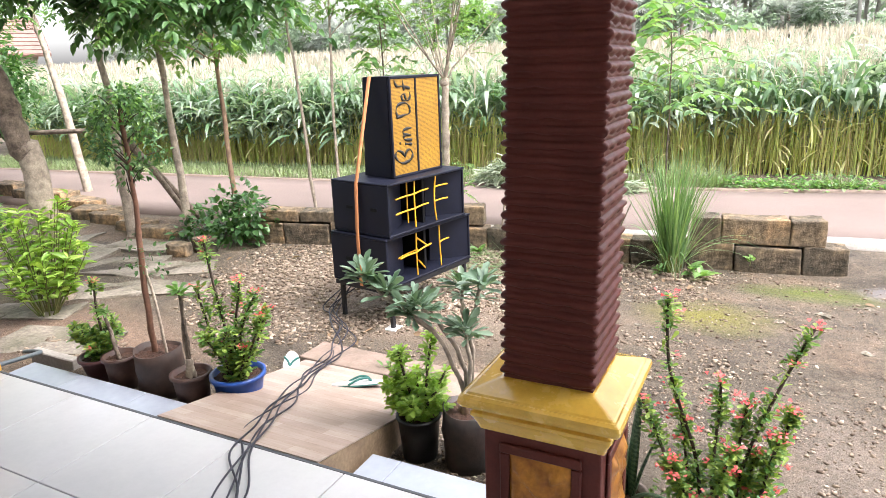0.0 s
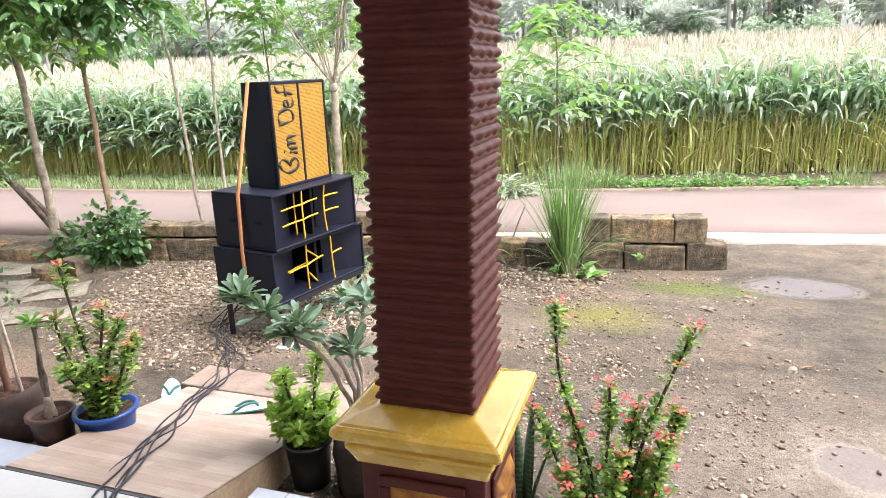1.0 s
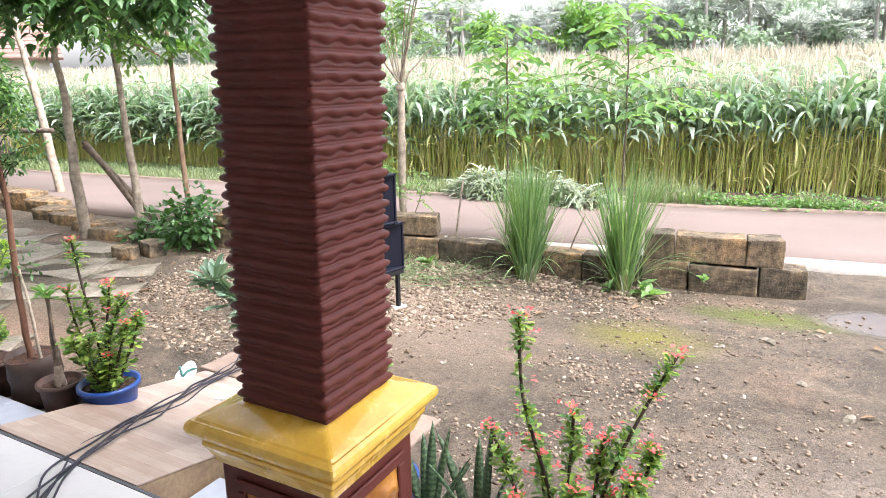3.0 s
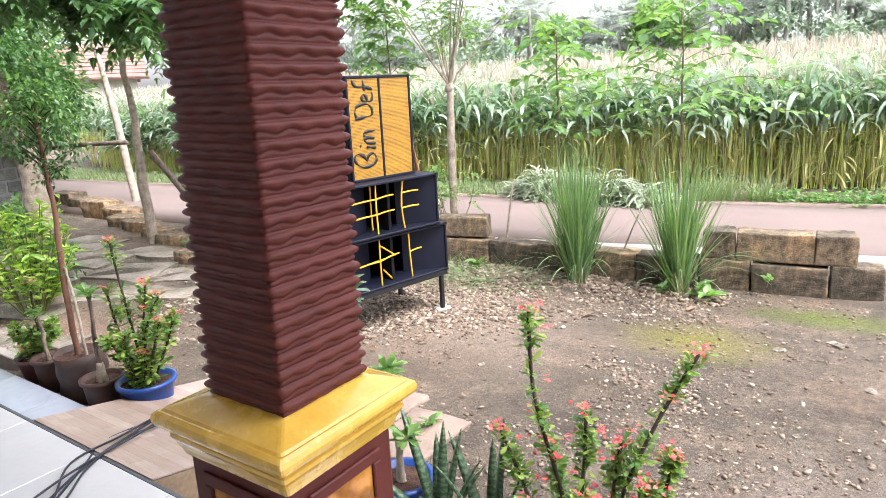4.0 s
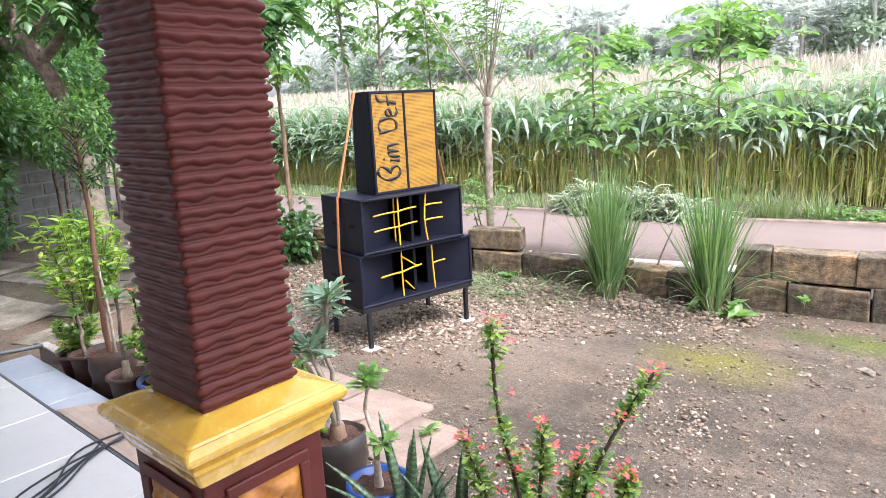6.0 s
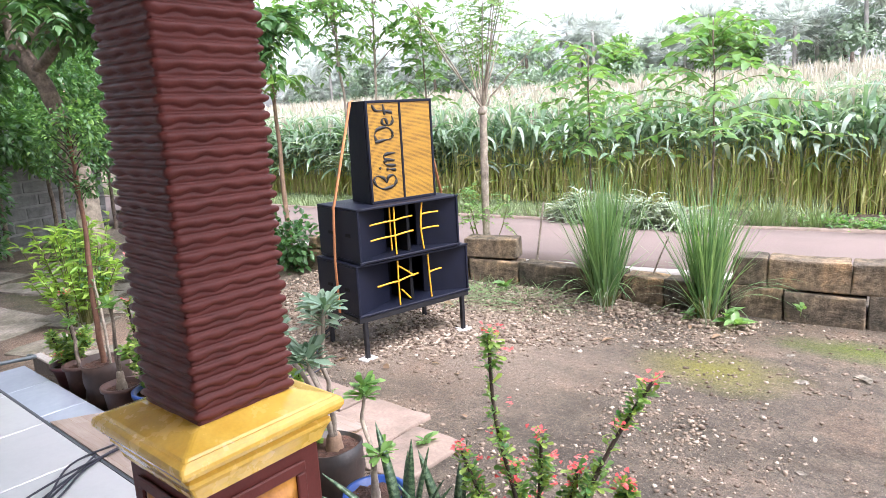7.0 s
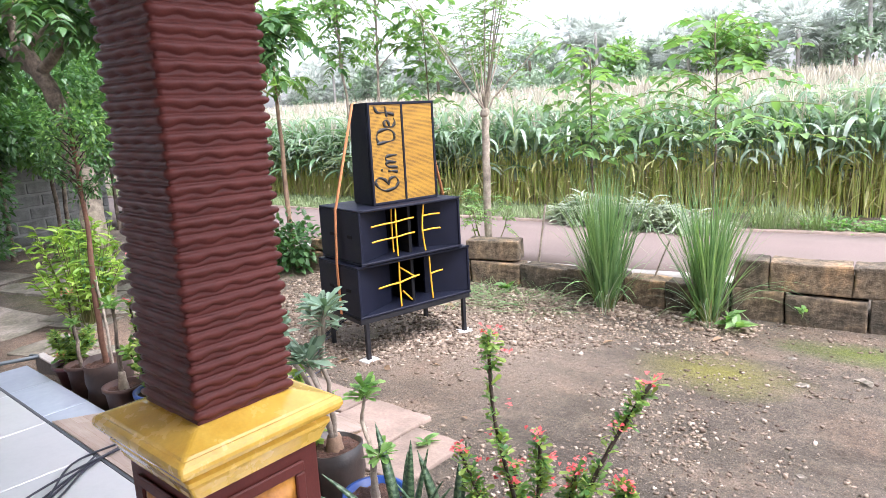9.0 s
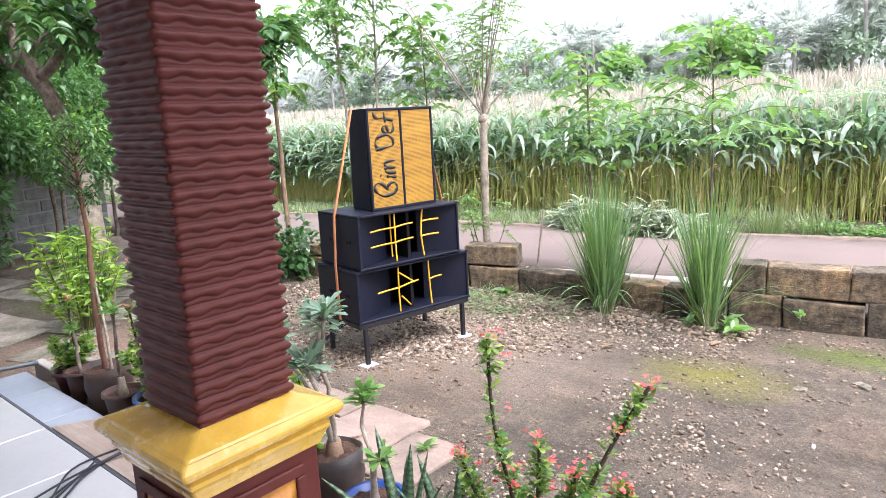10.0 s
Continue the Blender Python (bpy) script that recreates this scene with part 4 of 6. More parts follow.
def strap(points, width, name, lab):
    """Flat webbing that follows points, with thickness."""
    p = np.array(points, float)
    side = np.array([-0.98, 0.196, 0.0]) * width / 2
    up = np.array([0.196, 0.98, 0.0]) * -0.0025
    v = np.concatenate([p - side, p + side, p + side + up, p - side + up])
    n = len(p)
    f = []
    for i in range(n - 1):
        for a in range(4):
            b = (a + 1) % 4
            f.append((a * n + i, a * n + i + 1, b * n + i + 1, b * n + i))
    return tagged(quads(name, v, f, M_STRAP), lab, "strap")


def on_spk(x, y, z):
    return tuple(SPK @ Vector((x, y, z)))


strap([on_spk(0.78, 0.28, 1.60), on_spk(0.765, 0.275, 1.648), on_spk(0.225, 0.255, 1.650), on_spk(0.205, 0.255, 1.64), on_spk(0.022, 0.25, 0.990), on_spk(0.015, 0.25, 0.98), on_spk(-0.008, 0.245, 0.62), on_spk(-0.008, 0.24, 0.28)], 0.030, "ratchet_strap", "orange webbing strap tied over the stacked speakers")
strap([on_spk(0.775, 0.27, 1.640), on_spk(0.805, 0.265, 1.45), on_spk(0.905, 0.26, 0.992), on_spk(0.93, 0.25, 0.60), on_spk(0.925, 0.25, 0.28)], 0.03, "ratchet_strap", "orange webbing strap down the far side of the speakers")

# ---------------------------------------------------------------- block wall along the road
wall = thing("block_wall", pose(0, 0, 0), "low broken wall of weathered limestone blocks by the road", "wall", kind="structure")


def block(parent, x0, x1, z0, z1, depth=0.2, dy=0.0, turn=0.0, mat_=None):
    xm = (x0 + x1) / 2
    slope = math.degrees(math.atan2(float(wall_y(x1) - wall_y(x0)), x1 - x0))
    h = (x1 - x0) / 2 - 0.001
    ob = part("block", rough_block(-h, h, 0, depth, z0 + 0.001, z1, 0.013, 0.012), mat_ or M_BLOCK, parent)
    ob.matrix_local = pose(xm, float(wall_y(xm)) - 0.02 + dy, 0, 0, 0, slope + turn)
    return ob


for x0, x1 in ((-5.0, -4.45), (-4.44, -3.95), (-3.94, -3.42), (-3.41, -2.9), (-2.89, -2.4), (-2.39, -1.92), (-1.91, -1.42), (-1.41, -1.08), (-1.07, -0.62), (-0.61, -0.27), (-0.26, 0.22), (0.23, 0.545)):
    block(wall, x0, x1, -0.05, 0.215 + 0.012 * math.sin(x0 * 9), dy=0.01 * math.sin(x0 * 7))
for x0, x1, dz, tn in ((-4.72, -4.28, 0, 1), (-4.27, -3.80, 0.0, -1), (-3.79, -3.35, 0.01, 1), (-2.94, -2.44, -0.03, 4), (-0.60, -0.38, 0, 0), (-0.375, 0.12, 0, 0), (0.125, 0.375, 0.005, 2)):
    block(wall, x0, x1, 0.222, (0.43 if x0 > -3 else 0.335) + dz, dy=0.015, turn=tn)
# tumbled blocks further along
for x, y, z, sx, sy, sz, a in ((-5.15, 4.35, 0.0, 0.2, 0.16, 0.26, 20), (-5.02, 4.55, 0.0, 0.2, 0.18, 0.30, -10), (-5.9, 4.75, 0.03, 0.45, 0.22, 0.24, 12), (-6.35, 4.85, 0.05, 0.42, 0.22, 0.22, 8), (-6.9, 4.95, 0.06, 0.5, 0.24, 0.26, 2),
                               (-7.9, 5.3, 0.08, 0.55, 0.3, 0.3, -5), (-8.5, 5.35, 0.08, 0.55, 0.3, 0.42, 3), (-9.2, 5.5, 0.08, 0.6, 0.3, 0.35, 0), (-9.85, 5.55, 0.08, 0.55, 0.3, 0.45, 4), (-7.3, 5.05, 0.06, 0.5, 0.3, 0.30, 10)):
    ob = tagged(part("stone_block", rough_block(-sx / 2, sx / 2, -sy / 2, sy / 2, -0.05, sz * 0.46, 0.024), M_BLOCK), "weathered limestone block lying by the road edge", "stone block", "tumbled blocks")
    ob.matrix_world = pose(x, y, z, 0, 0, a)

# flat paving stones in the side yard
pv = random.Random(21)
for x, y, sx, sy, a in ((-5.45, 3.80, 0.95, 0.55, 20), (-4.95, 3.25, 0.85, 0.42, 33), (-6.2, 3.95, 0.9, 0.65, 10), (-6.6, 3.15, 1.15, 0.6, 15), (-4.4, 3.55, 0.62, 0.36, 28), (-7.4, 3.6, 1.0, 0.7, 5), (-5.75, 4.38, 0.7, 0.42, 12), (-4.2, 2.45, 0.8, 0.4, 15),
                        (-5.6, 2.35, 1.2, 0.55, 10), (-5.75, 3.2, 0.6, 0.45, 22), (-4.75, 4.0, 0.55, 0.4, 30), (-6.9, 4.3, 0.8, 0.5, 8), (-7.7, 2.8, 1.1, 0.6, 12), (-4.95, 2.75, 0.7, 0.35, 20)):
    bm = rough_block(-sx / 2, sx / 2, -sy / 2, sy / 2, -0.05, 0.014 + pv.uniform(0, 0.012), 0.07, 0.008)
    for v in bm.verts:
        v.co.z = min(v.co.z, 0.022 + 0.02 * noise.noise(v.co * 3 + Vector((x, y, 0))))
    ob = tagged(part("paving_stone", bm, M_SLAB), "worn flat paving stone set in soil", "paving stone", "paving stones")
    ob.matrix_world = pose(x, y, float(height(x, y)), 0, 0, a)

# grey block wall at the end of the side yard
cw = thing("garden_wall", pose(-8.3, 1.2, 0.05, 0, 0, 112), "unplastered grey concrete block wall", "wall", kind="structure")
part("mortar", box_bm(0, 4.3, 0.012, 0.14, -0.2, 1.22), M_MORTAR, cw)
for j in range(7):
    for i in range(-1, 11):
        a, b = i * 0.42 + 0.21 * (j % 2), i * 0.42 + 0.21 * (j % 2) + 0.39
        a, b = max(0, a), min(4.3, b)
        if b - a > 0.08:
            bl = part("concrete_block", rough_block(a, b, 0, 0.13, j * 0.175 + 0.012, j * 0.175 + 0.158, 0.014, 0.012), M_CBLOCK, cw)

# ---------------------------------------------------------------- loose stones
def pebbles(n, xs, ys, rs, keep=None, rare=4):
    x, y = R.uniform(*xs, n), R.uniform(*ys, n)
    if keep is not None:
        k = keep(x, y)
        x, y = x[k], y[k]
    n = len(x)
    r = rs[0] + (rs[1] - rs[0]) * R.random(n) ** rare
    cube = np.array([(sx, sy, sz) for sz in (-1, 1) for sy in (-1, 1) for sx in (-1, 1)], float)
    f = np.array([(0, 2, 3, 1), (4, 5, 7, 6), (0, 1, 5, 4), (2, 6, 7, 3), (0, 4, 6, 2), (1, 3, 7, 5)])
    v = cube[None] * R.uniform(0.2, 1.0, (n, 8, 3)) * np.array([1.15, 0.8, 0.5]) * r[:, None, None]
    a = R.uniform(0, 2 * np.pi, n)
    c, s = np.cos(a)[:, None], np.sin(a)[:, None]
    v = np.stack([v[..., 0] * c - v[..., 1] * s, v[..., 0] * s + v[..., 1] * c, v[..., 2]], -1)
    v += np.stack([x, y, height(x, y) + r * 0.2], 1)[:, None]
    return v.reshape(-1, 3), ((np.arange(n) * 8)[:, None, None] + f[None]).reshape(-1, 4)


def clumpy(x, y, k, seed):
    """How thickly stones lie: a ragged field of heaps and bare ground, about 0 to 1."""
    return np.array([noise.noise(Vector((p * k, q * k, seed))) + 0.5 * noise.noise(Vector((p * k * 2.7, q * k * 2.7, seed + 4))) for p, q in zip(x, y)]) * 0.9 + 0.5


def in_gravel(x, y):
    low = np.interp(x, [-4.6, -3.7, -2.5, -1.9, -1.1, -0.7], [3.6, 2.95, 2.9, 3.65, 4.35, 4.9])
    dens = np.clip((y - low) / 0.45, 0, 1) * np.clip((x + 4.7) / 0.7, 0, 1) * np.clip((-0.75 - x) / 0.8, 0, 1)
    dens = dens * np.clip(0.25 + 1.0 * clumpy(x, y, 1.9, 2.0), 0.06, 1)
    return (R.random(len(x)) < dens) & (y < wall_y(x) - 0.05)


def in_yard(x, y):
    return (y < wall_y(x) - 0.03) & (R.random(len(x)) < np.clip(1.5 * clumpy(x, y, 1.3, 9.0) - 0.35, 0.03, 1) * (0.07 + 0.93 * np.clip(1.15 - np.abs(x + 0.7) / 1.5, 0, 1)))


tagged(quads("gravel", *pebbles(50000, (-4.8, -0.7), (2.85, 5.5), (0.0035, 0.026), in_gravel, 5), M_STONE), "scattered pale limestone gravel round the speakers", "gravel", kind="stuff")
tagged(quads("grit", *pebbles(120000, (-3.5, 2.6), (2.1, 5.6), (0.0018, 0.017), in_yard, 6), M_GRIT), "small pale stones strewn over the damp soil", "grit", kind="stuff")
tagged(quads("rubble", *pebbles(1500, (-2.3, -0.35), (5.2, 5.52), (0.008, 0.034)), M_STONE), "pale rubble heaped below the block wall", "rubble", kind="stuff")
tagged(quads("rubble", *pebbles(260, (-4.3, -3.5), (2.25, 2.6), (0.01, 0.04)), M_STONE), "stony rubble beside the end of the step", "rubble", kind="stuff")
# single larger flat stones in the mud
ls = random.Random(31)
for x, y, q in ((0.35, 4.75, 0.085), (0.10, 4.55, 0.055), (-0.05, 4.95, 0.04), (-0.42, 4.95, 0.035), (0.55, 4.2, 0.05), (-0.9, 4.65, 0.04), (0.75, 3.9, 0.06), (0.3, 3.6, 0.035), (-0.75, 4.2, 0.032), (-1.3, 3.6, 0.04), (0.62, 5.0, 0.05)):
    bm = bmesh.new()
    bmesh.ops.create_icosphere(bm, subdivisions=2, radius=q * 0.75)
    for v in bm.verts:
        v.co = Vector((v.co.x, v.co.y * 0.68, v.co.z * 0.26)) + q * 0.32 * noise.noise_vector(v.co * (1.6 / q) + Vector((x, y, 0)) * 5)
    st_ob = tagged(part("flat_stone", bm, M_SLAB), "pale flat stone half sunk in the mud", "stone", "flat stones")
    st_ob.matrix_world = pose(x, y, float(height(x, y)), ls.uniform(-4, 4), ls.uniform(-4, 4), ls.uniform(0, 360))


# ---------------------------------------------------------------- corn field
def corn_arrays(x, y, tall, leaf_n=9, seg=6, tassel=True, detail=True):
    """Stalks, leaves, dry lower leaves and tassels of many maize plants."""
    n = len(x)
    z0 = height(x, y)
    lean = R.normal(0, 0.035, (n, 2))
    sides, st = (5, 3) if detail else (3, 1)
    s = np.linspace(0, 1, st + 1)
    cen = np.stack([x[:, None] + lean[:, :1] * s * tall[:, None], y[:, None] + lean[:, 1:] * s * tall[:, None], z0[:, None] - 0.02 + s * tall[:, None] * 0.93], -1)
    rad = (0.0105 if detail else 0.014) * (1 - 0.5 * s)
    ang = np.arange(sides) * 2 * np.pi / sides
    ringv = np.stack([np.cos(ang), np.sin(ang), np.zeros(sides)], 1)
    v = (cen[:, :, None] + rad[None, :, None, None] * ringv[None, None]).reshape(-1, 3)
    f = np.array([(i * sides + j, i * sides + (j + 1) % sides, (i + 1) * sides + (j + 1) % sides, (i + 1) * sides + j) for i in range(st) for j in range(sides)])
    stalk = (v, ((np.arange(n) * sides * (st + 1))[:, None, None] + f[None]).reshape(-1, 4))
    k = np.repeat(np.arange(n), leaf_n)
    t = np.tile(np.linspace(0.64 if detail else 0.45, 0.98 if detail else 0.84, leaf_n), n) + R.normal(0, 0.02, n * leaf_n)
    az0 = R.uniform(0, 2 * np.pi, n)
    az = az0[k] + np.tile(np.arange(leaf_n) * np.pi, n) + R.normal(0, 0.5, n * leaf_n)
    base = np.stack([x[k] + lean[k, 0] * t * tall[k], y[k] + lean[k, 1] * t * tall[k], z0[k] + t * tall[k] * 0.93], 1)
    m = len(k)
    upright = R.random(m) < 0.12 + 0.16 * (t > 0.85)
    bend = np.where(upright, R.uniform(0.6, 1.6, m), R.uniform(2.1, 3.2, m))
    leaf = blades(base, az, R.uniform(0.15, 0.75, m), bend, R.uniform(0.45, 0.9, m) * np.where(upright, 0.75, 1.0) * tall[k] / 1.3, R.uniform(0.04, 0.078, m), seg, sway=R.normal(0, 0.06, m))
    out = {"stalk": stalk, "leaf": leaf}
    if detail:
        q = 7
        k = np.repeat(np.arange(n), q)
        t = R.uniform(0.12, 0.72, n * q)
        base = np.stack([x[k], y[k], z0[k] + t * tall[k]], 1)
        out["dry"] = blades(base, R.uniform(0, 2 * np.pi, n * q), R.uniform(1.0, 2.2, n * q), R.uniform(0.6, 1.4, n * q), R.uniform(0.2, 0.5, n * q), R.uniform(0.010, 0.032, n * q), 4)
    if tassel:
        q = 7
        k = np.repeat(np.arange(n), q)
        base = np.stack([x[k] + lean[k, 0] * tall[k], y[k] + lean[k, 1] * tall[k], z0[k] + tall[k] * (0.97 if detail else 1.06)], 1)
        out["tassel"] = blades(base, R.uniform(0, 2 * np.pi, n * q), R.uniform(0.0, 0.5, n * q), R.uniform(0.1, 0.7, n * q), R.uniform(0.24, 0.46, n * q), np.full(n * q, 0.012 if detail else 0.026), 2)
    return out


def front_row(x):
    return 9.95 + 0.165 * x + 0.004 * x * x


CORN_MATS = {"stalk": M_CORNSTALK, "leaf": M_CORN, "dry": M_CORNDRY, "tassel": M_TASSEL}
# a few plants built once for the front rows
corn_kinds = []
for k in range(9):
    arr = corn_arrays(np.array([0.0]), np.array([0.0]), np.array([R.uniform(1.14, 1.36)]), 8, 8, k % 3 == 0)
    c = thing("corn_plant", pose(0, 0, 0), "green maize plant with bare yellow lower stalk at the field's edge", "corn plant", "front maize plants")
    for nm, (v, f) in arr.items():
        quads({"stalk": "stalk", "leaf": "foliage", "dry": "dry_foliage", "tassel": "tassel"}[nm], v, f, CORN_MATS[nm], c)
    corn_kinds.append(c)
rr_ = random.Random(3)
spots = []
for row in range(2):
    x = -13.0
    while x < 4.5:
        spots.append((x + rr_.uniform(-0.05, 0.05), row))
        x += 0.097 if row == 0 else 0.155
for i, (x, row) in enumerate(spots):
    y = float(front_row(x)) + row * 0.30 + rr_.uniform(-0.07, 0.07)
    src = corn_kinds[i % 9]
    m = pose(x, y, float(height(x, y)) - 0.02, rr_.uniform(-3, 3), rr_.uniform(-3, 3), rr_.uniform(0, 360))
    if i < 9:
        src.matrix_world = m
    else:
        copy_thing(src, m)
# the field behind them
xs, ys = [], []
d = 0.58
while d < 34:
    gap = 0.15 if d < 3.2 else (0.34 if d < 9 else 0.55)
    span = np.arange(-15 - d * (1.1 if d < 3.2 else 2.3), 5.5 + d * 0.35, gap)
    xs.append(span + R.uniform(-0.08, 0.08, len(span)))
    ys.append(front_row(np.clip(span, -25, 20)) + d + R.uniform(-0.1, 0.1, len(span)))
    d += 0.32 if d < 3.2 else (0.6 if d < 9 else 1.0)
x, y = np.concatenate(xs), np.concatenate(ys)
dd = y - front_row(np.clip(x, -25, 20))
for lo_d, hi_d, ln, sg, det in ((0, 3.2, 8, 6, True), (3.2, 40, 6, 3, False)):
    k = (dd >= lo_d) & (dd < hi_d)
    arr = corn_arrays(x[k], y[k], R.uniform(1.16, 1.40, k.sum()) + 0.06 * np.clip(dd[k] / 6, 0, 1), ln, sg, True, det)
    for nm, (v, f) in arr.items():
        tagged(quads("maize_" + {"stalk": "stalks", "leaf": "leaves", "dry": "dry_leaves", "tassel": "tassels"}[nm], v, f, CORN_MATS[nm]), "dense maize field, " + {"stalk": "yellow-green stalks", "leaf": "arching green leaves", "dry": "withered lower leaves", "tassel": "pale beige tassels"}[nm], "maize field", kind="stuff")


n = 6500
x = R.uniform(-14, 5, n)
y = front_row(x) - 0.1 + 1.5 * R.random(n) ** 1.8
v, f = blades(np.stack([x, y, height(x, y)], 1), R.uniform(0, 2 * np.pi, n), np.abs(R.normal(0, 0.13, n)), R.uniform(0, 0.35, n), R.uniform(0.35, 1.0, n), R.uniform(0.007, 0.016, n), 2, lambda s: 1 - 0.5 * s)
cut = int(n * 0.6)
tagged(quads("maize_shoots", v[:cut * 6], f[:cut * 2], M_CORNSTALK), "dense maize field, thin yellow-green side shoots", "maize field", kind="stuff")
tagged(quads("maize_dry_stems", v[cut * 6:], f[cut * 2:] - cut * 6, M_CORNDRY), "dense maize field, thin straw-coloured dry stems", "maize field", kind="stuff")
# low leaves: many along the leafy western stretch, a few hanging ones elsewhere
n = 3000
x = np.where(R.random(n) < 0.9, -6.2 - 7.3 * R.random(n), R.uniform(-6, 4.5, n))
y = front_row(x) + R.uniform(-0.12, 0.7, n)
v, f = blades(np.stack([x, y, height(x, y) + R.uniform(0.35, 0.85, n)], 1), R.uniform(0, 2 * np.pi, n), R.uniform(0.4, 1.0, n), R.uniform(1.4, 2.2, n), R.uniform(0.45, 0.85, n), R.uniform(0.04, 0.085, n), 6, sway=R.normal(0, 0.06, n))
v[:, 2] = np.maximum(v[:, 2], 0.13)
tagged(quads("maize_leaves", v, f, M_CORN), "dense maize field, long hanging lower leaves", "maize field", kind="stuff")


# ---------------------------------------------------------------- grasses
def clump(name, x, y, n, tall, spread, w, material, lab, cat, tilt=0.5, curl=(0.2, 1.4), z=None, group="", flat=0.0):
    c = thing(name, pose(x, y, float(height(x, y)) if z is None else z), lab, cat, group)
    a = R.uniform(0, 2 * np.pi, n)
    r = spread * np.sqrt(R.random(n))
    base = np.stack([r * np.cos(a), r * np.sin(a), np.zeros(n) - 0.01], 1)
    long_ = tall * R.uniform(0.45, 1.0, n)
    v, f = blades(base, a + R.normal(0, 0.7, n), flat + np.abs(R.normal(0, tilt * 0.45, n)), R.uniform(*curl, n) * R.random(n), long_, w * R.uniform(0.6, 1.2, n), 7, lambda s: 0.9 * (1 - s ** 2.2) + 0.05, R.normal(0, 0.05, n))
    many(quads("tuft", v, f, material, c))
    return c


clump("lemongrass", -1.49, 5.38, 400, 1.18, 0.075, 0.0135, M_GRASS, "tall green lemongrass clump against the block wall", "grass clump", 0.44, (0.1, 1.0), group="lemongrass clumps")
clump("lemongrass", -0.72, 5.44, 330, 1.15, 0.065, 0.013, M_GRASS, "tall green lemongrass clump with some dry bent blades", "grass clump", 0.42, (0.1, 1.0), group="lemongrass clumps")
for g in [o for o in bpy.data.objects if o.parent is None and o.name.startswith("lemongrass")]:
    n = 70
    a = R.uniform(0, 2 * np.pi, n)
    r = 0.085 * np.sqrt(R.random(n))
    v, f = blades(np.stack([r * np.cos(a), r * np.sin(a), np.zeros(n) - 0.01], 1), a, R.uniform(0.0, 0.3, n), R.uniform(0, 0.2, n), R.uniform(0.10, 0.22, n), R.uniform(0.012, 0.02, n), 3)
    many(quads("stem_base", v, f, M_GREENSTEM, g, "pale sheathed stem bases"))
    n = 26
    a = R.uniform(0, 2 * np.pi, n)
    v, f = blades(np.stack([0.05 * np.cos(a), 0.05 * np.sin(a), np.zeros(n) + 0.02], 1), a, R.uniform(0.4, 0.8, n), R.uniform(1.2, 2.1, n), R.uniform(0.4, 0.75, n), R.uniform(0.006, 0.011, n), 8)
    v[:, 2] = np.maximum(v[:, 2], 0.004)
    many(quads("bent_blade", v, f, M_GRASS, g, "drooping greyish outer blades"))
for x, y in ((-1.42, 5.25), (-0.62, 5.30)):
    clump("dry_blades", x, y, 14, 0.6, 0.06, 0.007, M_CUT, "bent pale dry grass blades at a clump's foot", "dry grass", 1.1, (0.8, 2.2))
for x, y in ((-2.35, 5.2), (-2.0, 5.15), (-2.6, 4.95)):
    clump("cut_grass", x, y, 110, 0.5, 0.22, 0.006, M_GRASS, "cut thin grass lying on the soil by the wall", "cut grass", 0.3, (0.0, 0.3), flat=1.25)


def strip_grass(name, xs, lo_, hi_, n, tall, material, lab):
    x = R.uniform(*xs, n)
    y = lo_(x) + (hi_(x) - lo_(x)) * R.random(n)
    base = np.stack([x, y, height(x, y)], 1)
    v, f = blades(base, R.uniform(0, 2 * np.pi, n), R.uniform(0, 0.7, n), R.uniform(0.2, 1.2, n), tall * R.uniform(0.4, 1.0, n), R.uniform(0.006, 0.012, n), 2)
    return tagged(quads(name, v, f, material), lab, "grass", kind="stuff")


strip_grass("verge_grass", (-16, -2.6), lambda x: far(x) + 0.12, lambda x: front_row(x) - 0.1, 16000, 0.14, M_VERGE, "short green grass verge between road and maize")
strip_grass("verge_grass", (-2.6, 4.5), lambda x: far(x) + 0.12, lambda x: far(x) + 0.75, 2000, 0.075, M_VERGE, "thin grass verge between road and maize")
for x, y, n, t in ((-1.15, 8.75, 260, 0.42), (-0.75, 8.85, 200, 0.36), (0.6, 9.0, 160, 0.3), (-1.7, 8.7, 120, 0.3), (2.2, 9.4, 160, 0.3)):
    clump("verge_tuft", x, y, n, t, 0.22, 0.010, M_VERGE, "lush grass tuft beside the far kerb", "grass tuft", 0.9, (0.3, 1.6), group="verge tufts")
for x, y in ((-0.35, 8.75), (0.15, 8.8), (0.75, 8.95), (1.5, 9.05)):
    n = 240
    p = np.stack([R.normal(0, 0.26, n), R.normal(0, 0.10, n), np.abs(R.normal(0, 0.06, n))], 1)
    cr = thing("creeper", pose(x, y, float(height(x, y)) + 0.02), "low spreading green creeper over the far kerb", "creeper", "creepers")
    quads("foliage", *leaves(OVAL, p, unit(n, 0, 0.8), R.uniform(0.04, 0.075, n), R.uniform(0.03, 0.05, n)), M_LEAF, cr)


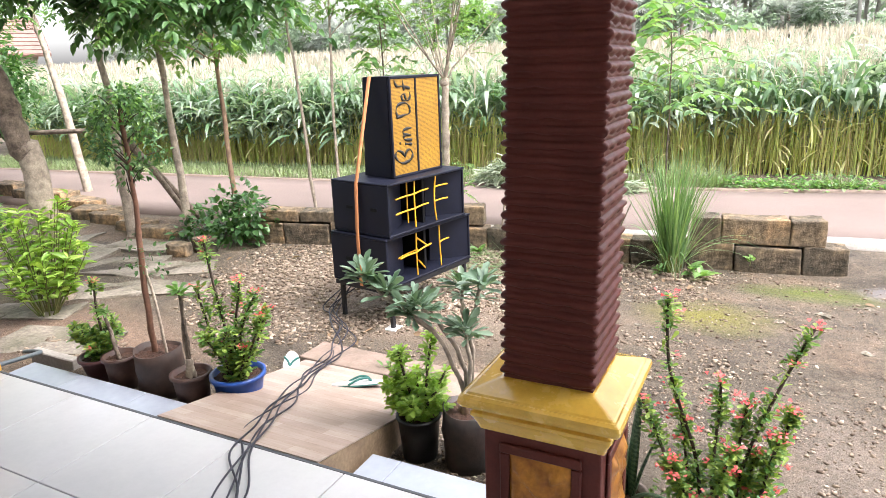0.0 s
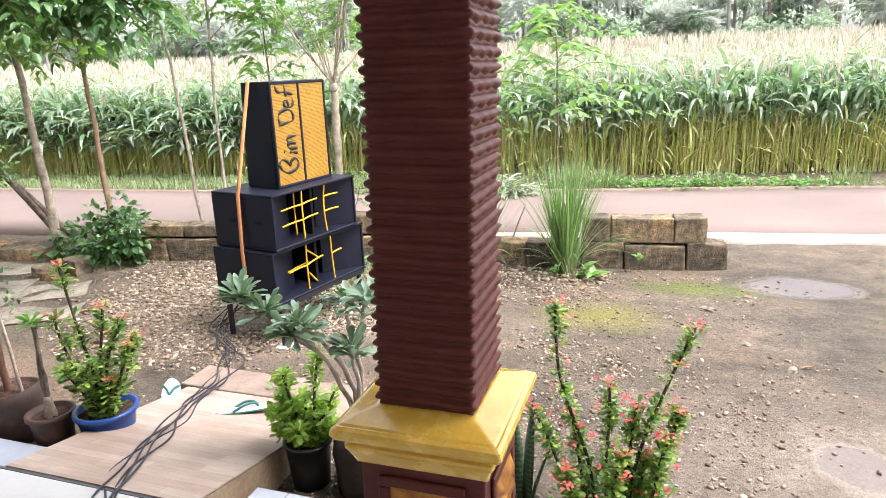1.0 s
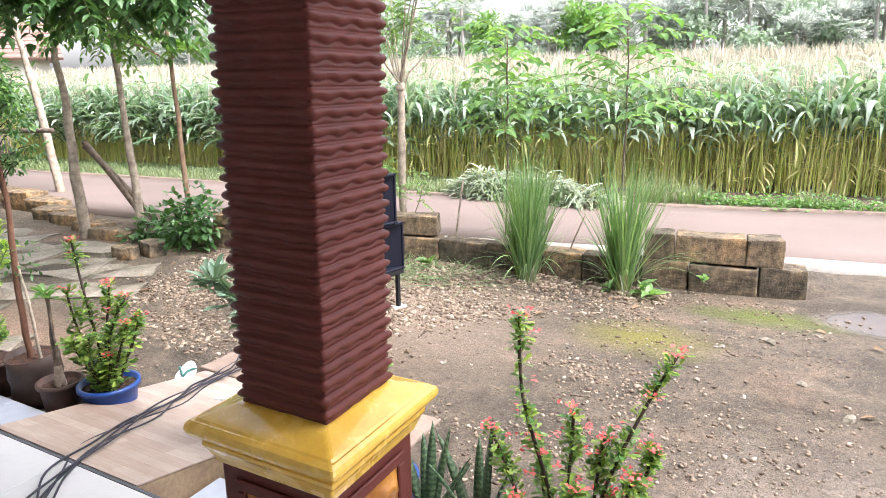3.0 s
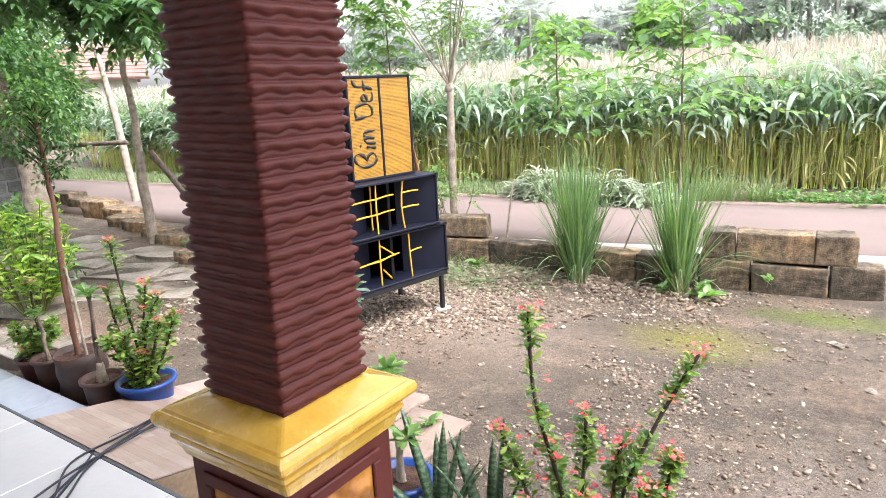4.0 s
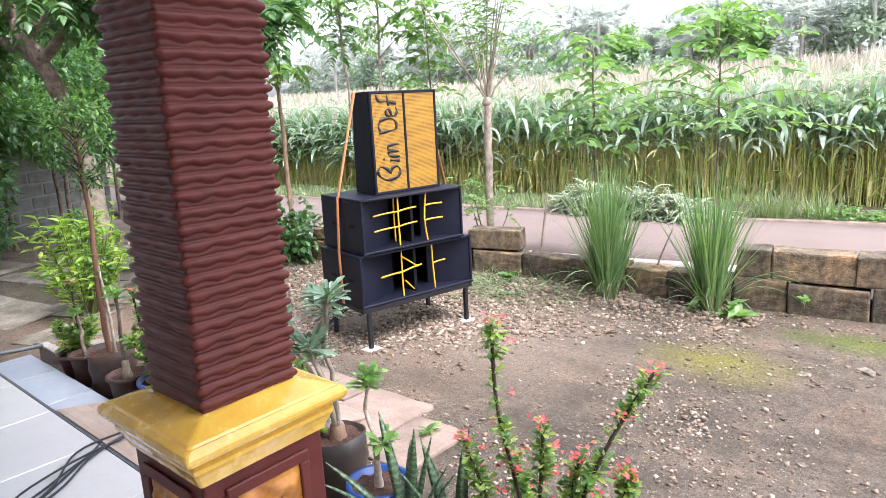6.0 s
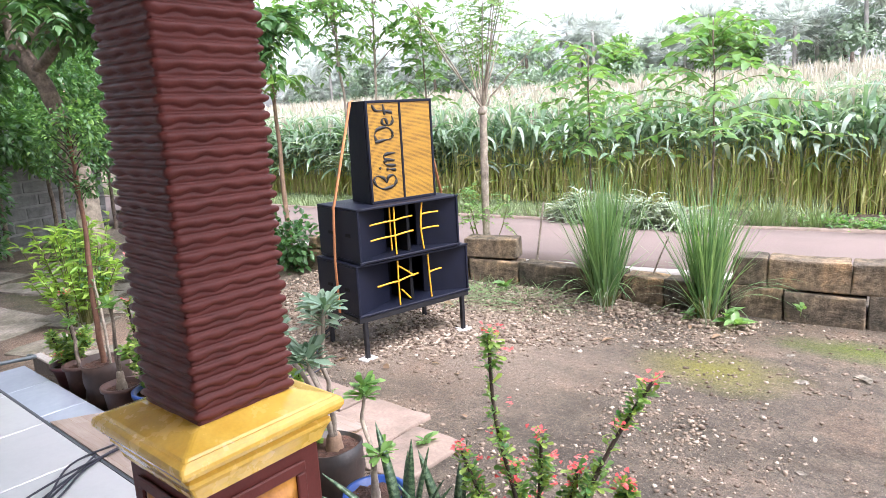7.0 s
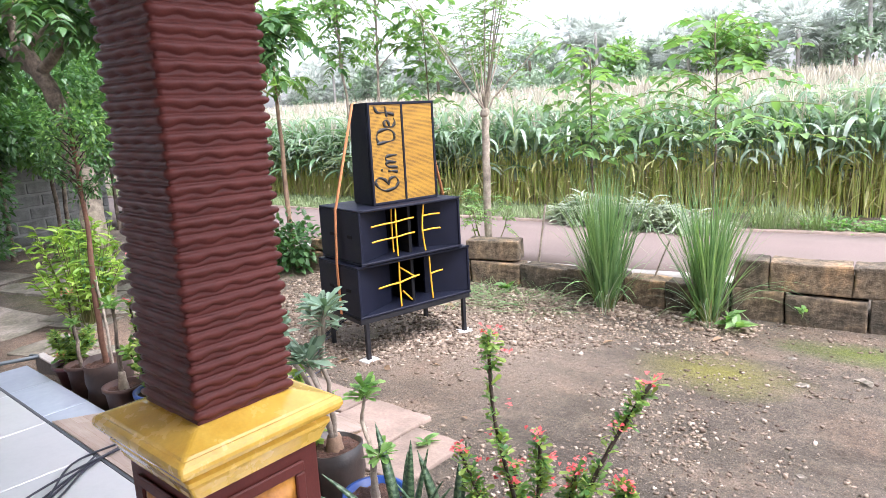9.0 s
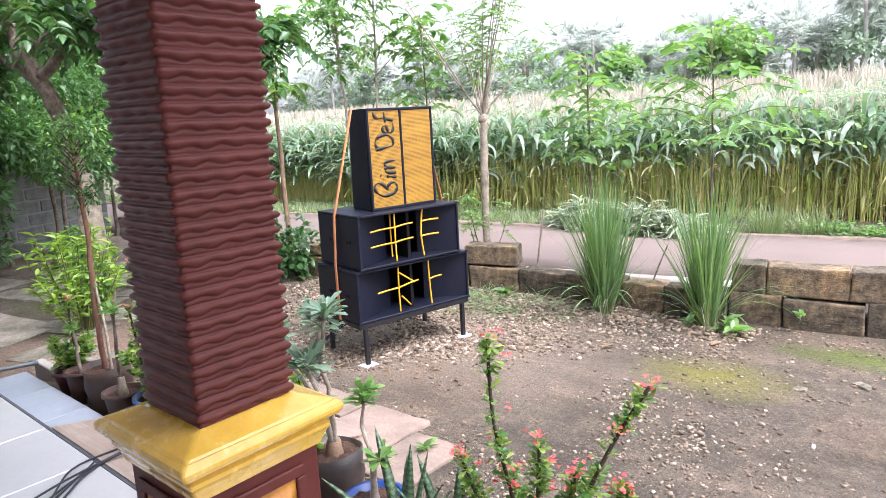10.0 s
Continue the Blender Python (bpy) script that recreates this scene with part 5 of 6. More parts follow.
def cut_heap(x, y, rx_, ry_, h, n, lab):
    c = thing("foliage_heap", pose(x, y, ROAD_Z), lab, "foliage heap", "cut foliage heaps")
    a, r = R.uniform(0, 2 * np.pi, n), np.sqrt(R.random(n))
    base = np.stack([rx_ * r * np.cos(a), ry_ * r * np.sin(a), h * (1 - r ** 2) * R.uniform(0.5, 1.0, n)], 1)
    v, f = blades(base, a + R.normal(0, 0.9, n), R.uniform(0.9, 1.7, n), R.uniform(0.5, 1.5, n), R.uniform(0.14, 0.34, n), R.uniform(0.012, 0.036, n), 4)
    v[:, 2] = np.maximum(v[:, 2], 0.012 + 0.01 * R.random(len(v)))
    many(quads("litter", v, f, M_CUT, c))


cut_heap(-3.15, 8.25, 0.48, 0.28, 0.34, 800, "heap of cut grey-green maize leaves on the road edge")
cut_heap(-2.35, 8.20, 0.36, 0.25, 0.34, 500, "smaller heap of cut pale leaves on the road edge")
cut_heap(-1.95, 8.10, 0.42, 0.22, 0.16, 350, "flat pile of cut pale leaves on the road edge")


# ---------------------------------------------------------------- trees
def tree_thing(x, y, lab, cat="tree", group="", name="tree", z=None):
    return thing(name, pose(x, y, float(height(x, y)) - 0.02 if z is None else z), lab, cat, group)


def limb(parent, name, pts, r0, r1, material, n=14, sides=8, wob=0.006):
    p = spline(pts, n)
    p[1:-1] += R.normal(0, wob, (n - 2, 3))
    v, f = tube(p, np.linspace(r0, r1, n) * (1 + R.normal(0, 0.05, n)), sides)
    return quads(name, v, f, material, parent, smooth=True)


def feather_crown(parent, tips, per, length, pairs, leaflet, width, material, droop=0.35, zlo=-0.1, zhi=0.6, twig=None):
    P_, W_, L_, st = [], [], [], []
    for t in tips:
        for k in range(per):
            w = unit(1, zlo, zhi)[0]
            a, b, c, line = pinnate(np.asarray(t) + R.normal(0, 0.05, 3), w, length * R.uniform(0.6, 1.1), pairs, leaflet, width, droop)
            P_.append(a)
            W_.append(b)
            L_.append(c)
            st.append(tube(line[:: max(1, len(line) // 4)], 0.0022, 3))
    L_ = np.concatenate(L_)
    many(quads("crown", *leaves(OVAL, np.concatenate(P_), np.concatenate(W_), L_, L_ * width), material, parent))
    many(quads("branchwork", *joined(st), twig or M_GREENSTEM, parent))


def tuft_crown(parent, centers, n, radius, length, width, material, template=None, squash=0.8, name="crown"):
    c = np.asarray(centers, float)
    k = R.integers(0, len(c), n)
    d = unit(n)
    p = c[k] + d * (radius * R.random(n) ** 0.45)[:, None] * np.array([1, 1, squash])
    w = d + R.normal(0, 0.5, (n, 3)) + np.array([0, 0, -0.15])
    ln = length * R.uniform(0.6, 1.15, n)
    return many(quads(name, *leaves(template or OVAL, p, w, ln, ln * width), material, parent))


# the big old tree in the side yard, its trunk bent and its crown over the yard
bt = tree_thing(-5.05, 3.05, "old tree with a thick bent trunk and dense dark crown", group="", z=0.0)
limb(bt, "trunk", [(0.02, 0.0, -0.05), (0.01, 0.0, 0.45), (-0.02, 0.01, 0.9), (-0.05, 0.0, 1.24)], 0.105, 0.085, M_PALEBARK, 14, 11, 0.006)
limb(bt, "upper_trunk", [(-0.05, 0.0, 1.16), (-0.10, -0.03, 1.42), (-0.14, -0.06, 1.7), (-0.3, -0.12, 2.05), (-0.5, -0.2, 2.5)], 0.088, 0.06, M_BARK, 16, 10, 0.016)
for pts in ([(-0.3, -0.12, 2.05), (0.2, 0.1, 2.45), (0.9, 0.5, 2.6), (1.5, 0.9, 2.55)], [(-0.3, -0.12, 2.05), (-0.9, -0.3, 2.3), (-1.6, -0.4, 2.3)], [(-0.45, -0.2, 2.4), (-0.1, -0.4, 2.9), (0.4, -0.6, 3.2)], [(-0.4, -0.15, 2.3), (0.0, 0.6, 2.7), (0.3, 1.4, 2.8)]):
    limb(bt, "limb", pts, 0.05, 0.012, M_BARK, 10, 7, 0.02)
feather_crown(bt, [(0.1, 0.3, 2.5), (0.3, 0.2, 2.4), (0.6, 0.35, 2.3), (0.95, 0.55, 2.25), (1.25, 0.8, 2.2), (1.5, 0.95, 2.3), (0.4, -0.3, 2.5), (0.3, 0.9, 2.4), (0.3, 1.4, 2.5), (-0.3, 0.1, 2.65), (-0.7, -0.2, 2.5), (-1.0, -0.3, 2.25), (-1.4, -0.4, 2.2), (0.8, 0.9, 2.6), (0.1, -0.5, 2.8), (0.8, 0.0, 2.7), (-0.2, 0.6, 2.6), (-1.9, -0.3, 2.5), (-2.0, 0.6, 2.7), (-1.4, 1.0, 2.8), (-2.6, 0.1, 2.7), (-1.2, 0.3, 2.9), (-0.6, 0.9, 2.9), (-1.7, 0.2, 2.6)], 19, 0.44, 7, 0.125, 0.52, M_LEAFDARK, 0.45, -0.5, 0.5)


def sapling(x, y, top, lab, lean=(0, 0), r=0.018, bark=None, crown="feather", crown_z=None, z=None, n=12, spread=0.45, material=None, leaflet=0.085):
    t = tree_thing(x, y, lab, "sapling", "roadside saplings", "sapling", z)
    lx, ly = lean
    limb(t, "trunk", [(0, 0, -0.03), (lx * 0.25, ly * 0.3, top * 0.35), (lx * 0.6, ly * 0.6, top * 0.7), (lx, ly, top)], r, r * 0.45, bark or M_PALEBARK, 12, 7, 0.008)
    cz = crown_z or top * 0.7
    tips = []
    for k in range(n):
        u = R.random()
        zz = cz + (top - cz) * u
        a = R.uniform(0, 2 * np.pi)
        rad = spread * (1 - 0.5 * u) * R.uniform(0.2, 1)
        b0 = (lx * (zz / top) ** 1.2, ly * (zz / top) ** 1.2, zz - 0.1)
        tip = (b0[0] + rad * math.cos(a), b0[1] + rad * math.sin(a), zz + 0.12)
        limb(t, "limb", [b0, ((b0[0] + tip[0]) / 2, (b0[1] + tip[1]) / 2, zz + 0.05), tip], 0.007, 0.003, bark or M_PALEBARK, 5, 5, 0.004)
        tips.append(tip)
    if crown == "feather":
        feather_crown(t, tips, 5, 0.34, 7, leaflet, 0.48, material or M_LEAF, 0.5, -0.3, 0.7)
    elif crown == "fine":
        feather_crown(t, tips, 6, 0.30, 9, 0.034, 0.62, material or M_LEAFLIGHT, 0.3, -0.2, 0.8)
    else:
        tuft_crown(t, tips, n * 42, 0.22, 0.10, 0.8, material or M_LEAF, LOBED)
    return t


# saplings and trunks between yard and road
sapling(-4.30, 5.42, 2.9, "slender pale sapling with drooping feather leaves", (-0.25, 0.05), 0.020, crown_z=1.9, n=13, z=0.12, spread=0.5)
sapling(-4.02, 5.45, 2.9, "slender pale sapling with drooping feather leaves", (0.02, 0.1), 0.018, crown_z=1.85, n=11, z=0.12, spread=0.45, material=M_LEAFLIGHT)
sapling(-5.0, 5.0, 2.6, "bent young tree with a reddish-brown trunk", (-0.12, 0.1), 0.030, M_TANBARK, crown_z=1.75, n=15, z=0.05, spread=0.75, leaflet=0.11, material=M_LEAFLIGHT)
sapling(-5.55, 4.85, 2.5, "straight grey-barked young tree", (-0.1, 0.0), 0.046, M_PALEBARK, crown_z=1.95, n=11, z=0.0, spread=0.6)
sapling(-6.15, 4.62, 2.4, "grey-barked young tree with a cut fork", (-0.05, 0.0), 0.056, M_PALEBARK, crown_z=1.95, n=9, z=0.02, spread=0.7)
sapling(-8.85, 6.05, 3.0, "pale forked tree trunk beside the road", (-0.85, 0.1), 0.065, M_PALEBARK, crown_z=2.3, n=14, z=0.1, spread=0.9)
for a, b in (((-6.0, 4.65, 1.05), (-5.75, 5.1, 0.1)), ((-6.08, 4.7, 1.0), (-5.70, 5.2, 0.1)), ((-9.9, 5.2, 0.95), (-7.9, 5.5, 1.05))):
    v, f = tube(spline([a, ((a[0] + b[0]) / 2, (a[1] + b[1]) / 2, (a[2] + b[2]) / 2 + 0.02), b], 8), np.full(8, 0.03), 8)
    tagged(quads("wooden_pole", v, f, M_BARK, smooth=True), "weathered wooden pole leaning among the roadside trunks", "pole", "wooden poles")

# pollarded tree with feathery shoots
pt = tree_thing(-2.95, 5.82, "pale pollarded trunk with thin upright feathery shoots", name="pollard_tree", z=0.1)
limb(pt, "trunk", [(0.03, 0, -0.05), (0.0, 0, 0.5), (0.01, 0, 1.0), (0.02, 0.0, 1.42)], 0.038, 0.036, M_PALEBARK, 14, 10, 0.004)
bm = bmesh.new()
bmesh.ops.create_icosphere(bm, subdivisions=2, radius=0.05, matrix=Matrix.Translation((0.02, 0, 1.44)))
for v in bm.verts:
    v.co += 0.025 * noise.noise_vector(v.co * 14)
part("pollard_knob", bm, M_PALEBARK, pt, "knobbly cut crown of the trunk", True)
tips = []
for k in range(13):
    a = k * 2.4 + R.normal(0, 0.5)
    rad = 0.45 + 0.75 * R.random()
    hh = R.uniform(2.1, 3.1)
    tp = (rad * math.cos(a), rad * math.sin(a) * 0.7, hh)
    limb(pt, "shoot", [(0.02, 0, 1.45), (0.35 * tp[0], 0.35 * tp[1], 1.45 + (hh - 1.45) * 0.35), tp], 0.011, 0.003, M_PALEBARK, 8, 5, 0.006)
    for u in (0.45, 0.62, 0.8, 1.0):
        tips.append((tp[0] * u, tp[1] * u, 1.45 + (hh - 1.45) * u))
for k in range(5):
    a = R.uniform(0, 6.28)
    tp = (0.25 * math.cos(a), 0.2 * math.sin(a), R.uniform(0.4, 0.9))
    limb(pt, "base_shoot", [(0.05 * math.cos(a), 0.05 * math.sin(a), 0), (0.6 * tp[0], 0.6 * tp[1], tp[2] * 0.5), tp], 0.006, 0.002, M_GREENSTEM, 6, 5, 0.004)
    tips += [tp, (tp[0] * 0.8, tp[1] * 0.8, tp[2] * 0.7)]
feather_crown(pt, tips, 5, 0.26, 8, 0.036, 0.62, M_LEAFLIGHT, 0.3, -0.3, 0.8)


def cassava(x, y, top, lab, n=26, spread=0.5, lo_z=1.05):
    t = tree_thing(x, y, lab, "sapling", "broad-leaved saplings", "broad_leaved_sapling", 0.08)
    limb(t, "trunk", [(0, 0, 0), (0.02, 0.02, top * 0.5), (0.0, 0.0, top)], 0.011, 0.005, M_BARK, 10, 6, 0.006)
    pos, way, st = [], [], []
    for k in range(n):
        u = (k + R.random()) / n
        z = lo_z + (top - lo_z) * u
        a = k * 2.4 + R.normal(0, 0.3)
        ln = spread * R.uniform(0.55, 1.0) * (1 - 0.45 * u)
        e = np.array([math.cos(a), math.sin(a), 0.0])
        line = spline([(0, 0, z - 0.05), tuple(e * ln * 0.5 + np.array([0, 0, z + 0.07])), tuple(e * ln + np.array([0, 0, z + 0.02]))], 14)
        st.append(tube(line, 0.003, 4))
        for q in range(3, 14):
            side = 1 if q % 2 else -1
            pos.append(line[q] + R.normal(0, 0.008, 3))
            way.append((-side * e[1] + 0.5 * e[0] + R.normal(0, 0.15), side * e[0] + 0.5 * e[1] + R.normal(0, 0.15), R.uniform(-0.55, 0.1)))
    L = R.uniform(0.075, 0.135, len(pos))
    quads("crown", *leaves(OVAL, pos, way, L, L * 0.58), M_LEAF, t)
    many(quads("branchwork", *joined(st), M_GREENSTEM, t))


cassava(-0.90, 5.95, 2.02, "young broad-leaved tree with fresh green leaves behind the wall", 30, 0.95, 1.12)
cassava(-1.95, 6.0, 1.95, "slim broad-leaved sapling with fresh green leaves", 26, 0.75, 1.0)
cassava(-3.6, 5.75, 2.5, "tall broad-leaved sapling with fresh green leaves", 22, 0.45, 1.5)

# bushes in the side yard
vb = tree_thing(-5.05, 4.95, "dark glossy creeper bush over the wall end", "bush", name="creeper_bush", z=0.0)
tuft_crown(vb, [(0, 0, 0.25), (0.2, -0.1, 0.15), (-0.2, 0, 0.2), (0.05, 0.1, 0.42), (-0.35, -0.1, 0.1), (0.3, 0, 0.3)], 750, 0.27, 0.085, 0.75, M_LEAFDARK, OVAL, 0.8)
ub = tree_thing(-4.75, 2.75, "light green leafy bush at the tree's foot", "bush", name="leafy_bush", z=0.0)
st, pos, way = [], [], []
for k in range(44):
    a = R.uniform(0, 6.28)
    tp = np.array([0.38 * math.cos(a) * R.random() ** 0.5, 0.38 * math.sin(a) * R.random() ** 0.5, R.uniform(0.35, 0.88)])
    line = spline([(0.05 * math.cos(a), 0.05 * math.sin(a), 0), tuple(tp * np.array([0.6, 0.6, 0.5])), tuple(tp)], 12)
    st.append(tube(line, np.linspace(0.006, 0.003, 12), 5))
    for p in line[4:]:
        for q in range(3):
            pos.append(p)
            way.append(unit(1, 0.0, 0.8)[0])
L = R.uniform(0.055, 0.115, len(pos))
many(quads("branchwork", *joined(st), M_GREENSTEM, ub))
quads("crown", *leaves(OVAL, pos, way, L, L * 0.36), M_FRESH, ub)
for x, y, z, rad, n, mt, lab in ((-8.1, 2.6, 0.9, 0.75, 1300, M_LEAFDARK, "dark leafy shrub hanging over the garden wall"), (-8.6, 3.4, 1.6, 0.8, 1300, M_LEAFDARK, "leafy shrub above the garden wall"), (-8.0, 1.9, 0.5, 0.6, 700, M_LEAFDARK, "dark leafy shrub by the garden wall"),
                                 (-9.2, 4.3, 2.0, 0.9, 1300, M_LEAFDARK, "leafy tree crown above the garden wall"), (-10.2, 3.6, 2.4, 1.4, 1900, M_LEAFDARK, "dense dark tree crown behind the garden wall"), (-11.0, 5.2, 2.2, 1.3, 1600, M_LEAF, "green tree crown behind the garden wall"),                                  (-9.6, 2.4, 2.0, 1.2, 2200, M_LEAFDARK, "dense dark tree crown behind the garden wall"), (-10.5, 4.6, 3.4, 1.6, 2600, M_LEAFDARK, "dense dark tree crown behind the garden wall"), (-12.5, 3.2, 3.6, 2.2, 3000, M_LEAFDARK, "tall dark tree crown beyond the side yard"), (-13.0, 5.6, 3.0, 2.0, 2600, M_LEAFDARK, "tall dark tree crown beyond the side yard"), (-8.9, 1.6, 1.4, 1.0, 1700, M_LEAFDARK, "dark leafy shrub over the garden wall"),
                                 (-8.95, 4.1, 1.55, 0.75, 1700, M_LEAF, "green leafy shrub above the garden wall"), (-9.5, 5.1, 1.5, 0.85, 1700, M_LEAFDARK, "dark leafy shrub above the garden wall"), (-8.35, 3.0, 1.45, 0.5, 1000, M_LEAFDARK, "dark leafy shrub hanging over the garden wall"), (-7.7, 2.9, 0.35, 0.4, 700, M_LEAFDARK, "low dark shrub at the foot of the garden wall"), (-7.95, 4.0, 0.25, 0.35, 500, M_LEAF, "low green shrub at the foot of the garden wall")):
    s = tree_thing(x, y, lab, "shrub", "side yard shrubs", "shrub")
    limb(s, "trunk", [(0, 0, 0), (0.05, 0, z * 0.5), (0, 0, z)], 0.035, 0.02, M_BARK, 8, 6, 0.01)
    cs = [tuple(np.array([0, 0, z]) + unit(1, -0.6, 1)[0] * rad * 0.6) for _ in range(9)]
    tuft_crown(s, cs, int(n * 1.7), rad * 0.55, 0.075 + 0.025 * rad, 0.55, mt, OVAL)


# ---------------------------------------------------------------- far background
def fan_palm(x, y, tall, crown, lab):
    t = thing("fan_palm", pose(x, y, float(height(x, y))), lab, "palm", "far palms")
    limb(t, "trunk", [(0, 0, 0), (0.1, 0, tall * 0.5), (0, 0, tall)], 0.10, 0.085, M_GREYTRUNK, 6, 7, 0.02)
    n = 64
    az, el = R.uniform(0, 2 * np.pi, n), np.arcsin(R.uniform(-0.75, 1.0, n))
    base, aa, tl, cu, ln, wd = [], [], [], [], [], []
    for a, e in zip(az, el):
        tip = np.array([math.cos(a) * math.cos(e), math.sin(a) * math.cos(e), math.sin(e)]) * crown * 0.55 + np.array([0, 0, tall])
        for q in np.linspace(-1.25, 1.25, 13):
            base.append(tip)
            aa.append(a + q)
            tl.append(np.pi / 2 - e * math.cos(q) + R.normal(0, 0.1))
            cu.append(R.uniform(0.1, 0.6))
            ln.append(crown * R.uniform(0.35, 0.55))
            wd.append(crown * 0.044)
    v, f = blades(np.array(base), np.array(aa), np.array(tl), np.array(cu), np.array(ln), np.array(wd), 2)
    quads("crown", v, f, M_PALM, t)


def far_tree(x, y, tall, rad, n, lab, material=None):
    t = thing("far_tree", pose(x, y, float(height(x, y))), lab, "tree", "far trees")
    limb(t, "trunk", [(0, 0, 0), (0.1, 0, tall * 0.4), (0, 0, tall * 0.7)], 0.16, 0.08, M_BARK, 6, 6, 0.02)
    cs = [np.array([0, 0, tall * 0.62]) + unit(1, -0.7, 1)[0] * np.array([rad * 0.7, rad * 0.7, tall * 0.33]) for _ in range(12)]
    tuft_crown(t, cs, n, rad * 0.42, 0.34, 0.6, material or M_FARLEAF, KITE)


pr = random.Random(11)
for k in range(106):
    x = -46 + k * 0.6 + pr.uniform(-0.6, 0.6)
    y = 40 + 0.12 * x + pr.uniform(-3, 3)
    tall = pr.uniform(2.3, 5.5)
    if k % 9 == 4:
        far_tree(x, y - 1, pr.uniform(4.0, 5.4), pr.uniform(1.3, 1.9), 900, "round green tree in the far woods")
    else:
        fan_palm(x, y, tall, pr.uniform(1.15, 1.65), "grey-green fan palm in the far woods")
for k in range(26):
    x = -48 + k * 2.4
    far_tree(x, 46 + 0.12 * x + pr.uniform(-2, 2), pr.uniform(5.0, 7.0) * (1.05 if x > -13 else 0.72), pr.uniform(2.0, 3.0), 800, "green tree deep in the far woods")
for k in range(18):
    x = -40 + k * 2.7 + pr.uniform(-0.6, 0.6)
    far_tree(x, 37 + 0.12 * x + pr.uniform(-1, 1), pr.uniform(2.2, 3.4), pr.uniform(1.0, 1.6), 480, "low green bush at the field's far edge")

far_tree(-10.4, 36.5, 4.6, 1.7, 1500, "round bright green tree before the far palms", M_LEAFLIGHT)
far_tree(-16.8, 37.5, 4.3, 1.3, 1100, "slim bright green tree before the far palms", M_LEAFLIGHT)

# farmhouse beyond the maize
fh = thing("farmhouse", pose(-30.5, 15.4, 0.1, 0, 0, 63), "pale farmhouse with a brown tiled roof beyond the maize", "house")
part("wall", box_bm(-3.5, 3.5, 0, 4, 0, 2.6), M_PLASTER, fh)
for sgn in (-1, 1):
    bm = box_bm(-4, 4, 0, 3.1, 0, 0.1)
    rf = part("roof_slope", bm, M_ROOF, fh)
    rf.matrix_local = pose(0, 2 + sgn * 2.55, 2.5, 0, 0, 0 if sgn < 0 else 180) @ pose(0, 0, 0, 32, 0, 0)
    for j in range(9):
        rb = part("tile_course", box_bm(-4, 4, 0.03 + j * 0.34, 0.06 + j * 0.34, 0.1, 0.13), M_ROOF, rf)


# ---------------------------------------------------------------- pots and plants
def pot(parent, r_top, r_bot, h, material, rim=0.012, name="pot", lab="", bag=False):
    """A thrown pot: wall with thickness, rolled rim, soil inside."""
    prof = [(0.001, 0.002), (r_bot, 0.002), (r_bot + (r_top - r_bot) * 0.5, h * 0.5), (r_top, h - rim * 1.6), (r_top + rim, h - rim * 1.5), (r_top + rim, h), (r_top - 0.004, h), (r_top - 0.008, h - 0.03), (0.001, h - 0.032)]
    if bag:
        prof = [(0.001, 0.002), (r_bot, 0.002), (r_bot * 1.04, h * 0.2), (r_bot * 1.01, h * 0.4), (r_top * 1.03, h * 0.6), (r_top * 0.99, h * 0.8), (r_top, h), (r_top - 0.005, h), (r_top - 0.008, h - 0.03), (0.001, h - 0.032)]
    n = 28
    V, Fc = [], []
    for i, (r, z) in enumerate(prof):
        for j in range(n):
            a = j * 2 * math.pi / n
            k = 1 + ((0.025 * math.sin(3 * a + i) + 0.015 * math.sin(7 * a + 2.1 * i)) if bag else 0.004 * math.sin(2 * a))
            V.append((r * k * math.cos(a), r * k * math.sin(a), z + (0.008 * math.sin(2 * a + 1) if bag and z > h * 0.9 else 0)))
    for i in range(len(prof) - 1):
        for j in range(n):
            k = (j + 1) % n
            Fc.append((i * n + j, i * n + k, (i + 1) * n + k, (i + 1) * n + j))
    ob = quads(name, V, Fc, material, parent, lab, True)
    bm = bmesh.new()
    bmesh.ops.create_grid(bm, x_segments=14, y_segments=14, size=1.0)
    for v in bm.verts:
        x, y = v.co.x, v.co.y
        q = max(abs(x), abs(y)) / (math.hypot(x, y) + 1e-6)
        rr = (r_top - 0.007)
        v.co = Vector((x * q * rr, y * q * rr, h - 0.024 + 0.012 * noise.noise(Vector((x * 4 + r_top * 90, y * 4, h))) + 0.006 * noise.noise(Vector((x * 14, y * 14, 3)))))
    part("soil", bm, M_SOIL, parent, "dark potting soil", True)
    return ob


